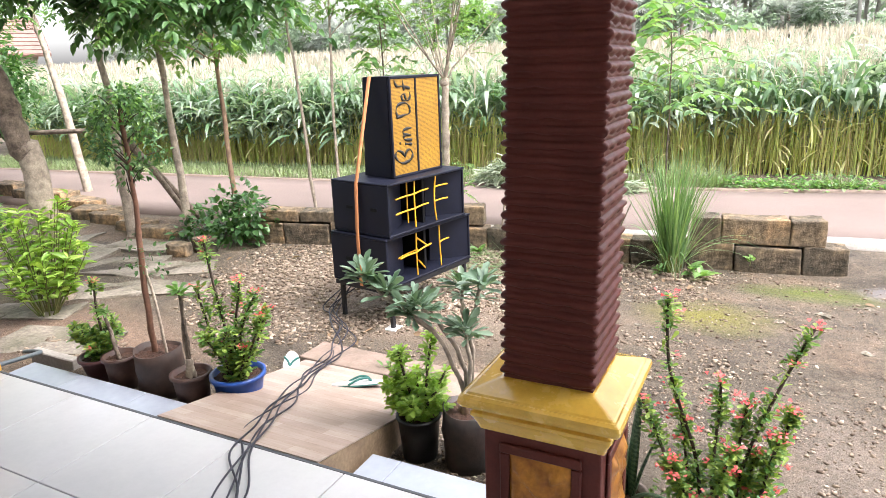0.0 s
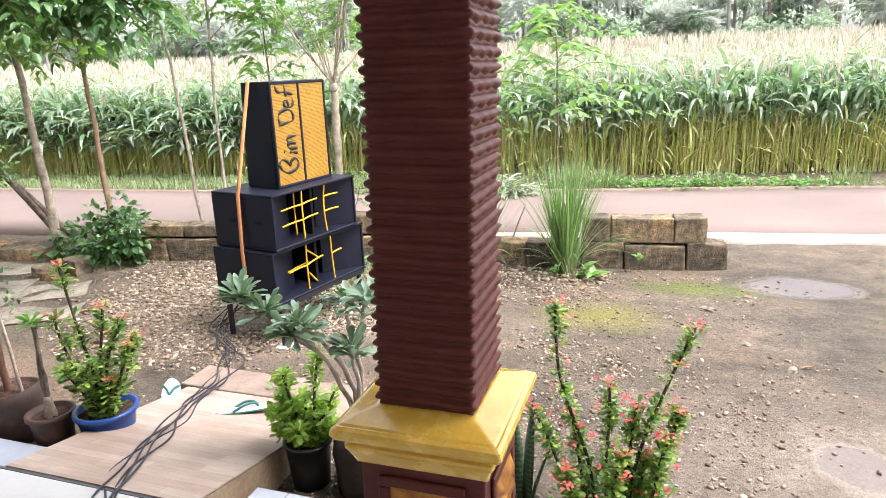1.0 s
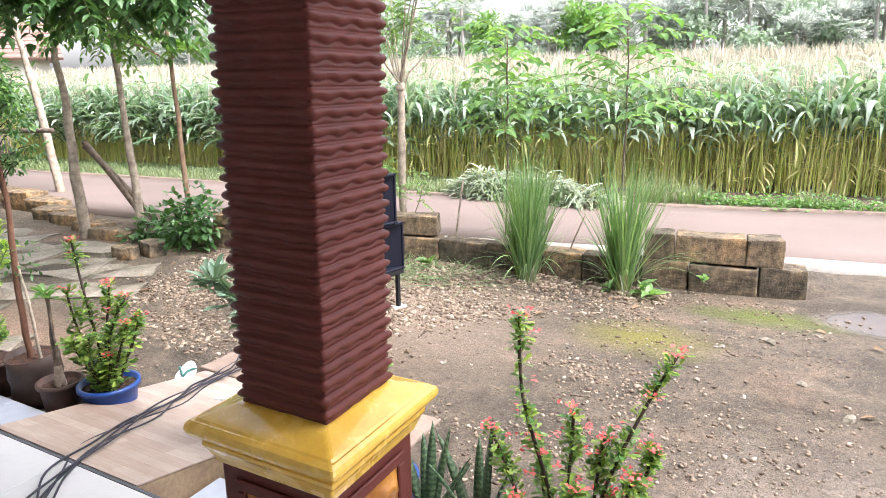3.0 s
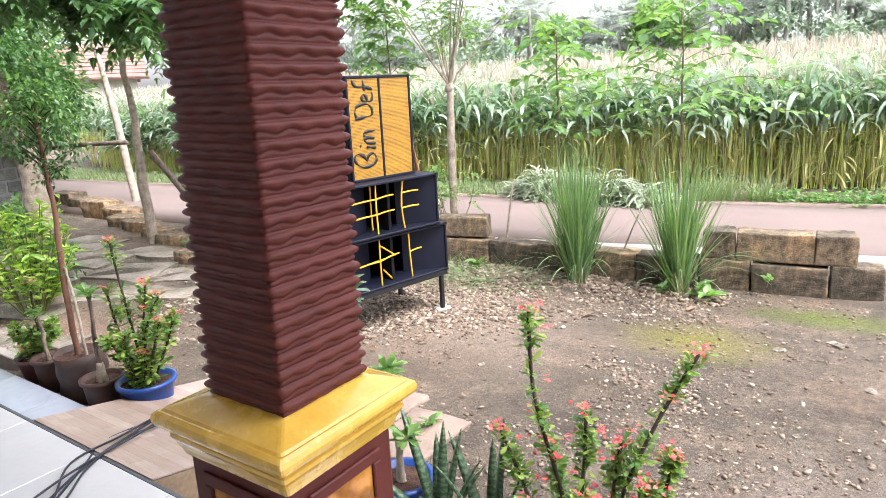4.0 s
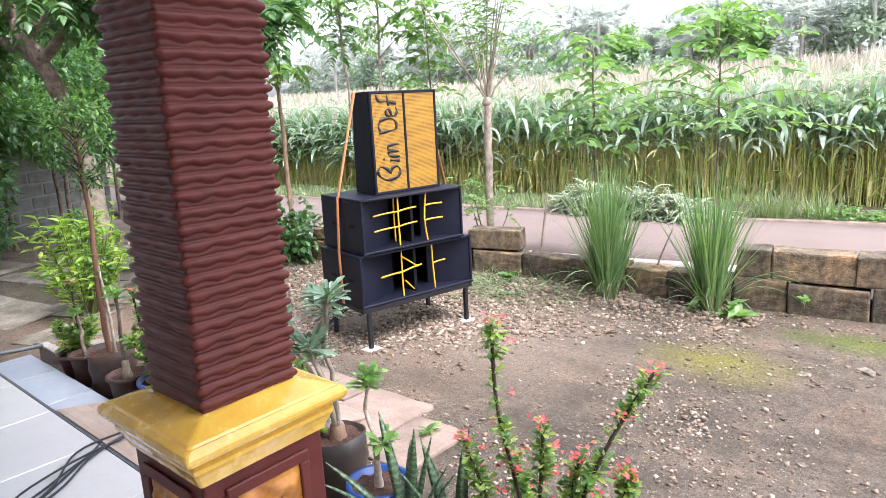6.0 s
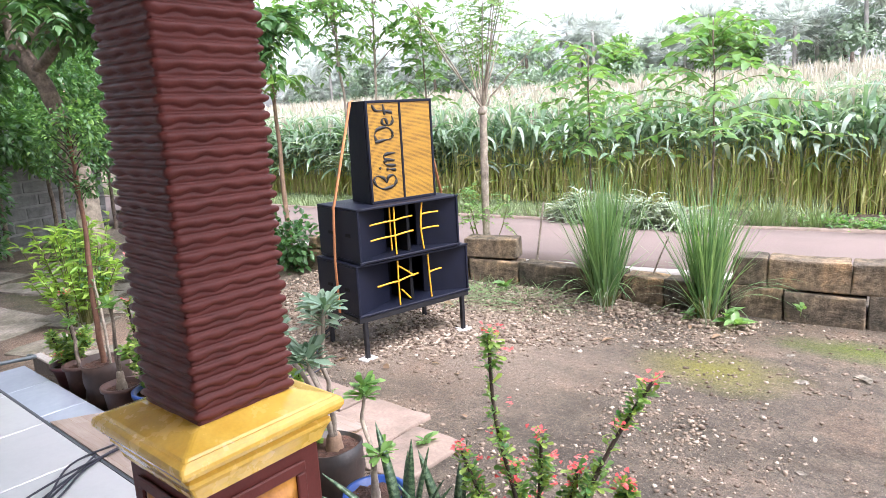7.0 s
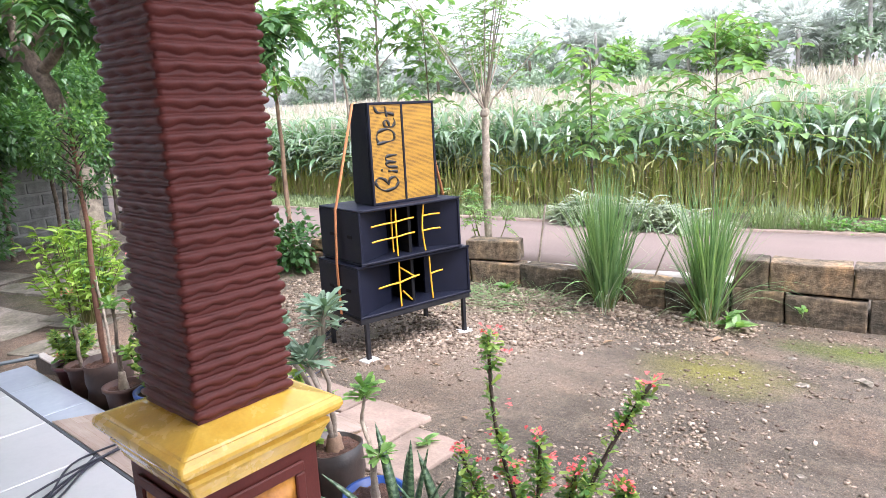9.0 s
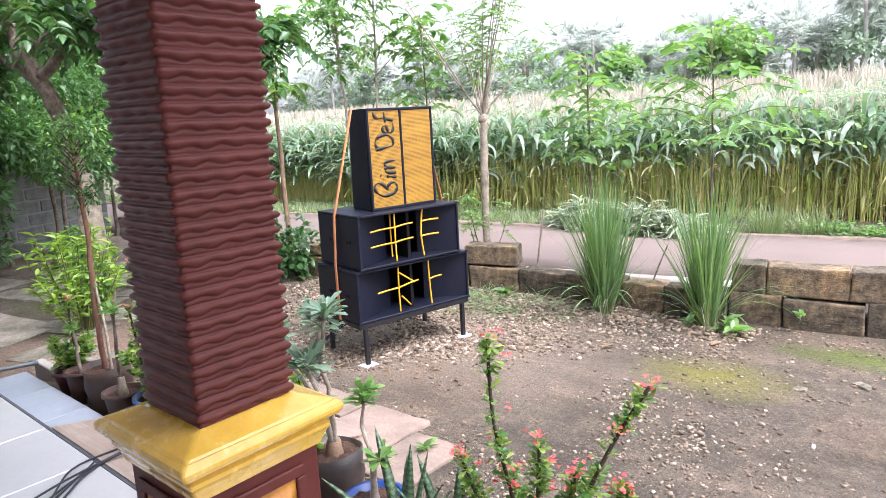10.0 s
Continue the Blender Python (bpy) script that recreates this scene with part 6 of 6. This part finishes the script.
def thorn_stems(parent, stems, n_leaf, leaf_len, flowers, leaf_mat=None, r=0.0075):
    """Crown-of-thorns: spiny stems, spoon leaves towards the tips, red bract clusters."""
    st, th, pos, way, fp, fw = [], [], [], [], [], []
    for pts, fl in stems:
        line = spline(pts, 22)
        line[1:] += (np.sin(np.linspace(0, 5, 21) + len(st) * 1.7) * 0.008)[:, None] * np.array([1, 0.6, 0])
        st.append(tube(line, np.linspace(r, r * 0.75, 22), 6))
        m = 46
        u = R.uniform(0.02, 1.0, m)
        at = line[(u * 21).astype(int)]
        d = unit(m, -0.3, 0.5)
        th.append(leaves(KITE, at, d, 0.017, 0.003))
        k = int(n_leaf * 2.4)
        u = 0.12 + 0.88 * R.random(k) ** 0.8
        gate = 0.5 + 0.5 * np.sin(u * 21 + len(st))
        u = u[R.random(k) < 0.2 + 0.8 * gate ** 2]
        at = line[np.clip((u * 21).astype(int), 0, 21)] + R.normal(0, 0.009, (len(u), 3))
        pos.append(np.concatenate([at, np.tile(line[-1], (9, 1)) + R.normal(0, 0.006, (9, 3))]))
        way.append(np.concatenate([unit(len(u), -0.2, 0.95), unit(9, -0.1, 0.8)]))
        for c in range(fl):
            if c == 0:
                cen = line[-1] + np.array([0, 0, 0.015])
            else:
                cen = line[R.integers(9, 20)] + unit(1, 0.0, 0.5)[0] * 0.05
            q = R.integers(15, 22) if c == 0 else R.integers(5, 11)
            fp.append(cen + R.normal(0, 0.016 if c == 0 else 0.010, (q, 3)) * np.array([1, 1, 0.45]))
            fw.append(unit(q, 0.0, 0.7))
    for v, f in st:
        quads("stem", v, f, M_STEM, parent, "dark spiny stem", True)
    many(quads("spines", *joined(th), M_STEM, parent))
    pos, way = np.concatenate(pos), np.concatenate(way)
    L = leaf_len * R.uniform(0.45, 1.15, len(pos))
    many(quads("foliage", *leaves(SPOON, pos, way, L, L * 0.42), leaf_mat or M_THORNLEAF, parent))
    for a, b in zip(fp, fw):
        many(quads("flower", *leaves(SPOON, a, b, R.uniform(0.010, 0.017, len(a)), R.uniform(0.012, 0.018, len(a))), M_FLOWER, parent, "small red bracts"))


def rosette(pos, n, length, spread=(0.0, 0.9)):
    p = np.tile(np.asarray(pos, float), (n, 1)) + R.normal(0, 0.006, (n, 3))
    return p, unit(n, *spread)


# row beside the step
p1 = thing("potted_shrub", pose(-3.29, 2.14, 0.065), "low red-flowering shrub in a maroon plastic bowl", "potted plant", "potted plants")
pot(p1, 0.105, 0.075, 0.15, M_POTMAROON, 0.012, "bowl", "maroon plastic bowl")
thorn_stems(p1, [([(0, 0, 0.1), (0.03 * math.cos(a), 0.03 * math.sin(a), 0.2), (0.13 * math.cos(a) * q, 0.13 * math.sin(a) * q, 0.22 + 0.1 * (k % 3) / 2)], 1 if k % 3 == 0 else 0) for k, (a, q) in enumerate([(i * 0.9, 0.6 + 0.4 * ((i * 7) % 5) / 4) for i in range(12)])] + [([(0.02, 0.02, 0.1), (0.01, 0.03, 0.34), (0.015, 0.03, 0.56)], 2)], 120, 0.05, 0)
p2 = thing("potted_cutting", pose(-3.09, 2.12, 0.068), "leaning bare cutting in a small brown pot", "potted plant", "potted plants")
pot(p2, 0.085, 0.07, 0.19, M_POTBROWN)
limb(p2, "stem", [(0, 0, 0.14), (-0.03, 0, 0.25), (-0.08, 0.02, 0.33), (-0.1, 0.02, 0.40)], 0.012, 0.008, M_BARK, 10, 7, 0.002)
q, w = rosette((-0.1, 0.02, 0.40), 12, 0.08)
quads("foliage", *leaves(OVAL, q, w, R.uniform(0.04, 0.07, 12), 0.02), M_LEAF, p2)
p3 = thing("potted_tree", pose(-2.83, 2.155, 0.07), "slender clipped tree in a big brown growing bag", "potted tree", "potted plants")
pot(p3, 0.12, 0.112, 0.255, M_BAGBROWN, 0.006, "growing_bag", "dusty brown growing bag", True)
limb(p3, "trunk", [(-0.02, 0, 0.20), (-0.02, 0.0, 0.6), (0.0, 0.01, 1.0), (0.02, 0.0, 1.50)], 0.017, 0.010, M_REDBARK, 14, 8, 0.003)
limb(p3, "support_stick", [(0.07, 0.0, 0.20), (0.04, 0.01, 0.45), (-0.01, 0.015, 0.72)], 0.009, 0.007, M_PALEBARK, 8, 6, 0.002)
tips = []
for k in range(30):
    a, z = k * 2.4, 1.12 + 0.44 * R.random()
    rad = 0.165 * math.sin(math.pi * min(1, max(0.2, (1.67 - z) / 0.62))) * R.uniform(0.5, 1.1)
    tp = (0.02 + rad * math.cos(a), rad * math.sin(a), z)
    limb(p3, "twig", [(0.01, 0, z - 0.10), (rad * 0.5 * math.cos(a), rad * 0.5 * math.sin(a), z - 0.03), tp], 0.004, 0.002, M_STEM, 4, 4, 0.002)
    tips.append(tp)
tuft_crown(p3, tips, 1150, 0.07, 0.03, 0.6, M_LEAFDARK, OVAL, 0.8)
tuft_crown(p3, [t for t in tips if t[2] > 1.38], 320, 0.08, 0.034, 0.5, M_LEAFLIGHT, OVAL, 0.8, "fresh_growth")
tuft_crown(p3, [(0.0, 0.0, 0.72), (0.07, 0.0, 0.80), (-0.07, 0, 0.84), (0.1, 0, 0.70), (-0.12, 0.0, 0.70)], 60, 0.07, 0.03, 0.6, M_LEAFDARK, OVAL, 0.6, "low_shoot_foliage")
p4 = thing("potted_caudex", pose(-2.555, 2.115, 0.07), "twin-stemmed desert rose in a small brown pot", "potted plant", "potted plants")
pot(p4, 0.092, 0.075, 0.19, M_POTBROWN)
limb(p4, "caudex", [(0, 0, 0.13), (0, 0, 0.19), (0.0, 0, 0.26)], 0.035, 0.016, M_PALEBARK, 8, 9, 0.001)
limb(p4, "stem", [(0, 0, 0.24), (-0.012, 0, 0.38), (-0.006, 0.01, 0.52), (0.0, 0.0, 0.62)], 0.010, 0.007, M_BARK, 10, 7, 0.002)
limb(p4, "stem", [(0, 0, 0.24), (0.012, 0, 0.36), (0.004, 0.0, 0.50), (0.01, 0.01, 0.60)], 0.009, 0.006, M_BARK, 10, 7, 0.002)
q1, w1 = rosette((0.0, 0.0, 0.62), 14, 0.1)
q2, w2 = rosette((0.01, 0.01, 0.60), 12, 0.1)
quads("foliage", *leaves(SPOON, np.concatenate([q1, q2]), np.concatenate([w1, w2]), R.uniform(0.05, 0.09, 26), 0.026), M_LEAF, p4)
p5 = thing("potted_crown_of_thorns", pose(-2.33, 2.21, 0.06), "tall red-flowering thorny shrub in a blue plastic pot", "potted plant", "potted plants")
pot(p5, 0.125, 0.10, 0.20, M_POTBLUE, 0.013, "pot", "blue plastic pot")
thorn_stems(p5, [([(-0.02, 0, 0.15), (-0.06, 0.0, 0.45), (-0.10, 0, 0.86)], 3), ([(0.02, 0, 0.15), (0.06, 0.0, 0.4), (0.14, 0.04, 0.62)], 2), ([(0.0, 0.02, 0.15), (-0.01, 0.03, 0.4), (0.02, 0.05, 0.66)], 2), ([(0.03, 0, 0.15), (0.12, -0.02, 0.36), (0.20, 0.0, 0.52)], 2),
                 ([(-0.03, 0, 0.15), (-0.11, -0.02, 0.36), (-0.17, -0.02, 0.62)], 2), ([(0, -0.03, 0.15), (0.02, -0.08, 0.32), (0.05, -0.1, 0.46)], 0), ([(0.02, 0.03, 0.15), (0.08, 0.08, 0.35), (0.10, 0.12, 0.5)], 1), ([(-0.02, -0.02, 0.15), (-0.05, -0.07, 0.3), (-0.08, -0.1, 0.42)], 0), ([(0, 0, 0.15), (0.03, 0, 0.25), (0.06, 0.03, 0.33)], 0), ([(0, 0, 0.15), (-0.06, 0.03, 0.24), (-0.10, 0.05, 0.34)], 0), ([(0, 0, 0.15), (0.06, -0.04, 0.24), (0.11, -0.05, 0.36)], 1)], 150, 0.046, 2)

# right of the ramp
p6 = thing("potted_shrub", pose(-1.335, 2.28, 0), "upright bushy green shrub in a black plastic pot", "potted plant", "potted plants")
pot(p6, 0.095, 0.078, 0.215, M_POTBLACK, 0.008, "pot", "black plastic pot")
thorn_stems(p6, [([(-0.02, 0, 0.17), (-0.05, 0, 0.32), (-0.075, 0.0, 0.50)], 0), ([(0.02, 0.0, 0.17), (0.05, 0.01, 0.36), (0.075, 0.02, 0.60)], 0)] + [([(0, 0, 0.17), (0.05 * math.cos(k), 0.05 * math.sin(k), 0.25), (0.12 * math.cos(k), 0.12 * math.sin(k), 0.28 + 0.04 * (k % 4))], 0) for k in range(11)], 140, 0.05, 0, M_FRESH)

p7 = thing("potted_desert_rose", pose(-1.105, 2.31, 0), "many-stemmed desert rose in a black growing bag", "potted plant", "potted plants")
pot(p7, 0.112, 0.105, 0.285, M_POLYBAG, 0.006, "growing_bag", "creased black growing bag", True)
limb(p7, "caudex", [(0, 0, 0.22), (0, 0, 0.27), (0.0, 0, 0.32)], 0.042, 0.028, M_TANBARK, 8, 10, 0.002)
ros_p, ros_w = [], []
for pts in ([(0.0, 0, 0.30), (-0.04, -0.03, 0.46), (-0.10, -0.10, 0.66), (-0.17, -0.18, 0.76)], [(0, 0, 0.30), (0.0, -0.03, 0.50), (-0.06, -0.10, 0.68), (-0.11, -0.20, 0.80)], [(0.01, 0, 0.30), (0.04, -0.03, 0.5), (0.05, -0.06, 0.66), (0.11, -0.07, 0.88)], [(0.0, 0.0, 0.3), (0.04, -0.06, 0.46), (0.06, -0.10, 0.58), (0.06, -0.14, 0.70)],
            [(-0.10, -0.10, 0.66), (-0.22, -0.14, 0.74), (-0.30, -0.16, 0.82), (-0.38, -0.165, 0.88)], [(0.04, -0.05, 0.62), (0.0, -0.02, 0.74), (-0.01, 0.0, 0.83)], [(-0.17, -0.18, 0.76), (-0.24, -0.17, 0.80), (-0.27, -0.165, 0.83)]):
    limb(p7, "stem", pts, 0.0125, 0.007, M_PALEBARK, 12, 8, 0.003)
    end = np.array(pts[-1])
    prev = np.array(pts[-2])
    for u, q in ((0.0, 22), (0.18, 14), (0.4, 9)):
        a, b = rosette(end + (prev - end) * u * 0.8, q, 0.1, (0.05 - 0.3 * u, 0.95))
        ros_p.append(a)
        ros_w.append(b)
ros_p, ros_w = np.concatenate(ros_p), np.concatenate(ros_w)
L = R.uniform(0.07, 0.115, len(ros_p))
quads("foliage", *leaves(SPOON, ros_p, ros_w, L, L * 0.27), M_LEAFBLUE, p7)

p8 = thing("potted_desert_rose", pose(-0.775, 2.215, 0), "young desert rose in a blue plastic pot", "potted plant", "potted plants")
pot(p8, 0.105, 0.085, 0.235, M_POTBLUE, 0.012, "pot", "blue plastic pot")
limb(p8, "caudex", [(0, 0, 0.19), (0.0, 0, 0.24), (0.0, 0, 0.32)], 0.021, 0.012, M_PALEBARK, 8, 9, 0.001)
limb(p8, "stem", [(0, 0, 0.30), (-0.03, 0.02, 0.40), (-0.085, 0.04, 0.47), (-0.075, 0.05, 0.56)], 0.010, 0.006, M_PALEBARK, 12, 7, 0.001)
limb(p8, "stem", [(0, 0, 0.30), (0.015, 0, 0.36), (0.035, 0.0, 0.39)], 0.008, 0.006, M_PALEBARK, 8, 7, 0.001)
ros_p, ros_w = [], []
for c, k in (((-0.075, 0.05, 0.56), 26), ((-0.075, 0.05, 0.60), 22), ((0.035, 0, 0.39), 20)):
    a, b = rosette(c, k, 0.1, (-0.1, 0.9))
    ros_p.append(a)
    ros_w.append(b)
ros_p, ros_w = np.concatenate(ros_p), np.concatenate(ros_w)
L = R.uniform(0.05, 0.085, len(ros_p))
quads("foliage", *leaves(SPOON, ros_p, ros_w, L, L * 0.36), M_LEAFLIGHT, p8)


def sword(parent, x, y, z, tall, w, az, lean, curl):
    """A thick upright banded leaf with a paler rim."""
    n = 9
    s = np.linspace(0, 1, n)
    th = lean + curl * s
    r = np.concatenate([[0], np.cumsum(np.sin(th[:-1]) * tall / (n - 1))])
    h = np.concatenate([[0], np.cumsum(np.cos(th[:-1]) * tall / (n - 1))])
    wd = w * np.sin(np.pi * np.clip(0.22 + 0.78 * s, 0, 1)) ** 0.7 * 0.5
    d, sd = np.array([math.cos(az), math.sin(az), 0]), np.array([-math.sin(az), math.cos(az), 0])
    c = np.array([x, y, z]) + r[:, None] * d + h[:, None] * np.array([0, 0, 1])
    out = np.cos(th)[:, None] * d - np.sin(th)[:, None] * np.array([0, 0, 1])
    ring = [c - sd * wd[:, None] - out * wd[:, None] * 0.25, c + out * 0.006 * (1 - s)[:, None], c + sd * wd[:, None] - out * wd[:, None] * 0.25, c - out * (0.004 + wd[:, None] * 0.35)]
    v = np.concatenate(ring)
    f = [(a * n + i, ((a + 1) % 4) * n + i, ((a + 1) % 4) * n + i + 1, a * n + i + 1) for a in range(4) for i in range(n - 1)]
    quads("sword_leaf", v, f, M_SNAKE, parent, smooth=True)


p9 = thing("snake_plant", pose(-0.565, 2.15, 0), "snake plant with banded sword leaves in a stained clay pot", "potted plant", "potted plants")
pot(p9, 0.072, 0.055, 0.17, M_POTCLAY, 0.010, "pot", "pale stained clay pot")
for k, (az, ln, tl, cu) in enumerate(((2.7, 0.42, 0.5, 0.25), (2.2, 0.30, 0.35, 0.2), (0.3, 0.30, 0.35, 0.2), (1.2, 0.34, 0.2, 0.1), (3.6, 0.36, 0.7, 0.3), (5.0, 0.28, 0.4, 0.4), (4.4, 0.40, 0.6, 0.3), (0.9, 0.24, 0.5, 0.3), (1.8, 0.36, 0.12, 0.05))):
    sword(p9, 0.02 * math.cos(az), 0.02 * math.sin(az), 0.14, ln, 0.040, az, tl, cu)
p10 = thing("snake_plant", pose(-0.405, 2.21, 0), "tall banded snake plant in a low pot", "potted plant", "potted plants")
pot(p10, 0.075, 0.06, 0.13, M_POTCLAY, 0.010, "pot", "pale stained clay pot")
for k, (az, ln, tl, cu, w) in enumerate(((1.0, 0.44, 0.06, 0.03, 0.05), (2.9, 0.38, 0.35, 0.25, 0.045), (0.2, 0.30, 0.2, 0.2, 0.035), (4.0, 0.36, 0.3, 0.3, 0.04), (5.4, 0.38, 0.7, 0.7, 0.04), (2.0, 0.34, 0.2, 0.1, 0.04))):
    sword(p10, 0.025 * math.cos(az), 0.025 * math.sin(az), 0.10, ln, w, az, tl, cu)

# the large crown-of-thorns by the porch
p11 = thing("crown_of_thorns", pose(-0.08, 2.22, 0), "large spiny red-flowering shrub beside the porch", "shrub")
stems = [([(-0.05, 0, 0.0), (-0.10, 0.03, 0.3), (-0.20, 0.07, 0.6), (-0.22, 0.09, 0.885)], 2), ([(0.03, 0, 0.0), (0.06, 0.04, 0.3), (0.15, 0.10, 0.58), (0.235, 0.19, 0.80)], 2), ([(0, 0, 0), (-0.03, 0.02, 0.3), (-0.04, 0.05, 0.62)], 2), ([(-0.06, 0, 0), (-0.18, 0.0, 0.25), (-0.28, 0.0, 0.52)], 3),
         ([(0.05, 0, 0), (0.12, 0.0, 0.22), (0.17, 0.02, 0.45)], 3), ([(0.0, -0.03, 0), (0.0, -0.08, 0.25), (0.02, -0.10, 0.44)], 3), ([(0.05, 0.03, 0), (0.15, 0.1, 0.3), (0.19, 0.13, 0.5)], 2), ([(-0.04, -0.03, 0), (-0.12, -0.08, 0.22), (-0.16, -0.1, 0.36)], 3), ([(0, 0, 0), (0.04, 0.06, 0.25), (0.06, 0.1, 0.52)], 2),
         ([(0.05, -0.02, 0), (0.1, -0.1, 0.18), (0.14, -0.14, 0.30)], 2), ([(-0.04, 0.02, 0), (-0.13, 0.08, 0.24), (-0.17, 0.1, 0.46)], 1), ([(0, -0.05, 0), (-0.04, -0.14, 0.16), (-0.05, -0.18, 0.26)], 2), ([(0.03, 0.0, 0), (0.08, 0.04, 0.2), (0.1, 0.05, 0.36)], 2)]
stems = [(p, n + 3) for p, n in stems]
thorn_stems(p11, stems, 310, 0.037, 3, None, 0.0072)
tuft_crown(p11, [(0.0, 0, 0.12), (0.12, -0.05, 0.14), (-0.12, -0.05, 0.15), (0.05, 0.1, 0.15)], 420, 0.15, 0.045, 0.45, M_THORNLEAF, SPOON, 0.8, "low_foliage")


# ---------------------------------------------------------------- loose things on ramp and ground
def flip_flop(m, lab):
    t = thing("flip_flop", m, lab, "flip-flop", "pair of flip-flops")
    n = 24
    a = np.arange(n) * 2 * np.pi / n
    ox, oy = 0.135 * np.cos(a), 0.046 * np.sin(a) * (1 + 0.16 * np.cos(a)) - 0.006 * np.cos(2 * a)
    for z0, z1, mt, nm in ((0.0, 0.006, M_RUBBERG, "outsole"), (0.0062, 0.016, M_RUBBERW, "sole")):
        bm = bmesh.new()
        lo_ = [bm.verts.new((x, y, z0)) for x, y in zip(ox, oy)]
        hi_ = [bm.verts.new((x * 0.985, y * 0.97, z1)) for x, y in zip(ox, oy)]
        for k in range(n):
            bm.faces.new((lo_[k], lo_[(k + 1) % n], hi_[(k + 1) % n], hi_[k]))
        bm.faces.new(hi_)
        bm.faces.new(lo_[::-1])
        part(nm, bm, mt, t, "white footbed" if nm == "sole" else "")
    for s in (-1, 1):
        v, f = tube(spline([(0.075, 0, 0.014), (0.055, s * 0.014, 0.036), (0.01, s * 0.036, 0.036), (-0.045, s * 0.040, 0.012)], 10), np.full(10, 0.0065), 6)
        quads("thong_strap", v, f, M_RUBBERG, t, "dark green rubber strap", True)
    return t


flip_flop(pose(-1.885, 2.595, 0.092, -13.7, 0, 33), "white flip-flop with dark green straps on the ramp")
flip_flop(pose(-2.45, 2.735, 0.055, -10, 0, -55), "white flip-flop with dark green straps on the soil")

cable_pts = [(-1.30, 0.50, 0.302), (-1.46, 1.15, 0.302), (-1.56, 1.40, 0.302), (-1.70, 1.60, 0.303), (-1.84, 1.82, 0.270), (-1.98, 2.09, 0.204), (-2.10, 2.38, 0.133), (-2.21, 2.63, 0.072), (-2.30, 2.93, 0.018), (-2.40, 3.17, 0.012), (-2.55, 3.38, 0.012), (-2.72, 3.53, 0.012), (-2.84, 3.68, 0.02), (-2.74, 3.86, 0.20), (-2.66, 3.95, 0.42)]
for k in range(5):
    pts = []
    for i, p in enumerate(cable_pts):
        w = 0.012 + 0.075 * math.sin(i * 1.9 + k * 1.7) ** 4
        pts.append((p[0] + w * math.cos(k * 1.9 + i), p[1] + w * 0.6 * math.sin(k * 2.3 + i), p[2] + 0.006 + 0.003 * k))
    v, f = tube(spline(pts, 90), np.full(90, 0.0043), 6)
    tagged(quads("cable", v, f, M_CABLE, smooth=True), "dark speaker cable running from porch to speakers", "cable", "speaker cables")

v, f = tube(spline([(-3.76, 1.75, 0.20), (-3.76, 2.05, 0.17), (-3.80, 2.10, 0.16), (-3.98, 2.12, 0.12)], 14), np.full(14, 0.013), 8)
tagged(quads("hose", v, f, M_PVC, smooth=True), "dull grey-green hose at the end of the step", "hose")
tagged(part("concrete_strip", box_bm(-3.95, -3.55, 2.13, 2.19, 0.0, 0.13, 0.006), M_KERB), "pale narrow concrete strip behind the step", "concrete strip")


def stick(pts, r, lab):
    v, f = tube(spline(pts, 8), np.linspace(r, r * 0.7, 8), 6)
    return tagged(quads("garden_stick", v, f, M_PALEBARK, smooth=True), lab, "stick", "garden sticks")


stick([(-2.33, 5.72, 0.1), (-2.30, 5.74, 0.4), (-2.26, 5.76, 0.72)], 0.011, "thin pale stick standing behind the wall")
stick([(-1.22, 5.68, 0.2), (-1.17, 5.68, 0.34), (-1.10, 5.69, 0.52)], 0.008, "thin pale stick leaning at the wall")


def weed(x, y, z, n, length, lab):
    t = thing("weed", pose(x, y, z), lab, "weed", "small weeds")
    p = R.normal(0, 0.012, (n, 3)) + np.array([0, 0, 0.03])
    v, f = tube(spline([(0, 0, -0.02), (0.004, 0, 0.02), (0.0, 0, 0.05)], 4), 0.003, 5)
    quads("stem", v, f, M_GREENSTEM, t)
    many(quads("foliage", *leaves(OVAL, p, unit(n, 0.1, 0.8), length * R.uniform(0.7, 1.1, n), length * 0.45), M_LEAF, t))


for x, y, z, n, ln in ((-0.14, 5.56, 0.09, 9, 0.07), (-0.55, 5.36, 0.01, 8, 0.13), (-0.48, 5.30, 0.01, 6, 0.14), (-0.80, 5.32, 0.01, 14, 0.06), (-2.38, 5.32, 0.02, 9, 0.11), (-1.9, 2.95, 0.02, 8, 0.05), (-1.12, 2.86, 0.01, 12, 0.06)):
    weed(x, y, z, n, ln, "small green weed growing at the foot of the wall" if y > 4 else "small green weed in the soil by the slabs")

fl = random.Random(5)
for k in range(26):
    x, y = fl.uniform(-4.6, 1.0), fl.uniform(2.9, 5.2)
    s = fl.uniform(0.05, 0.11)
    v, f = leaves(OVAL, np.zeros((1, 3)), np.array([[0.0, 1.0, 0.0]]), s, s * 0.5)
    lf = tagged(quads("fallen_leaf", v, f, M_DEADLEAF), "dry curled brown leaf lying on the soil", "leaf", "fallen leaves")
    lf.matrix_world = pose(x, y, float(height(x, y)) + 0.012, fl.uniform(-12, 12), fl.uniform(-12, 12), fl.uniform(0, 360))
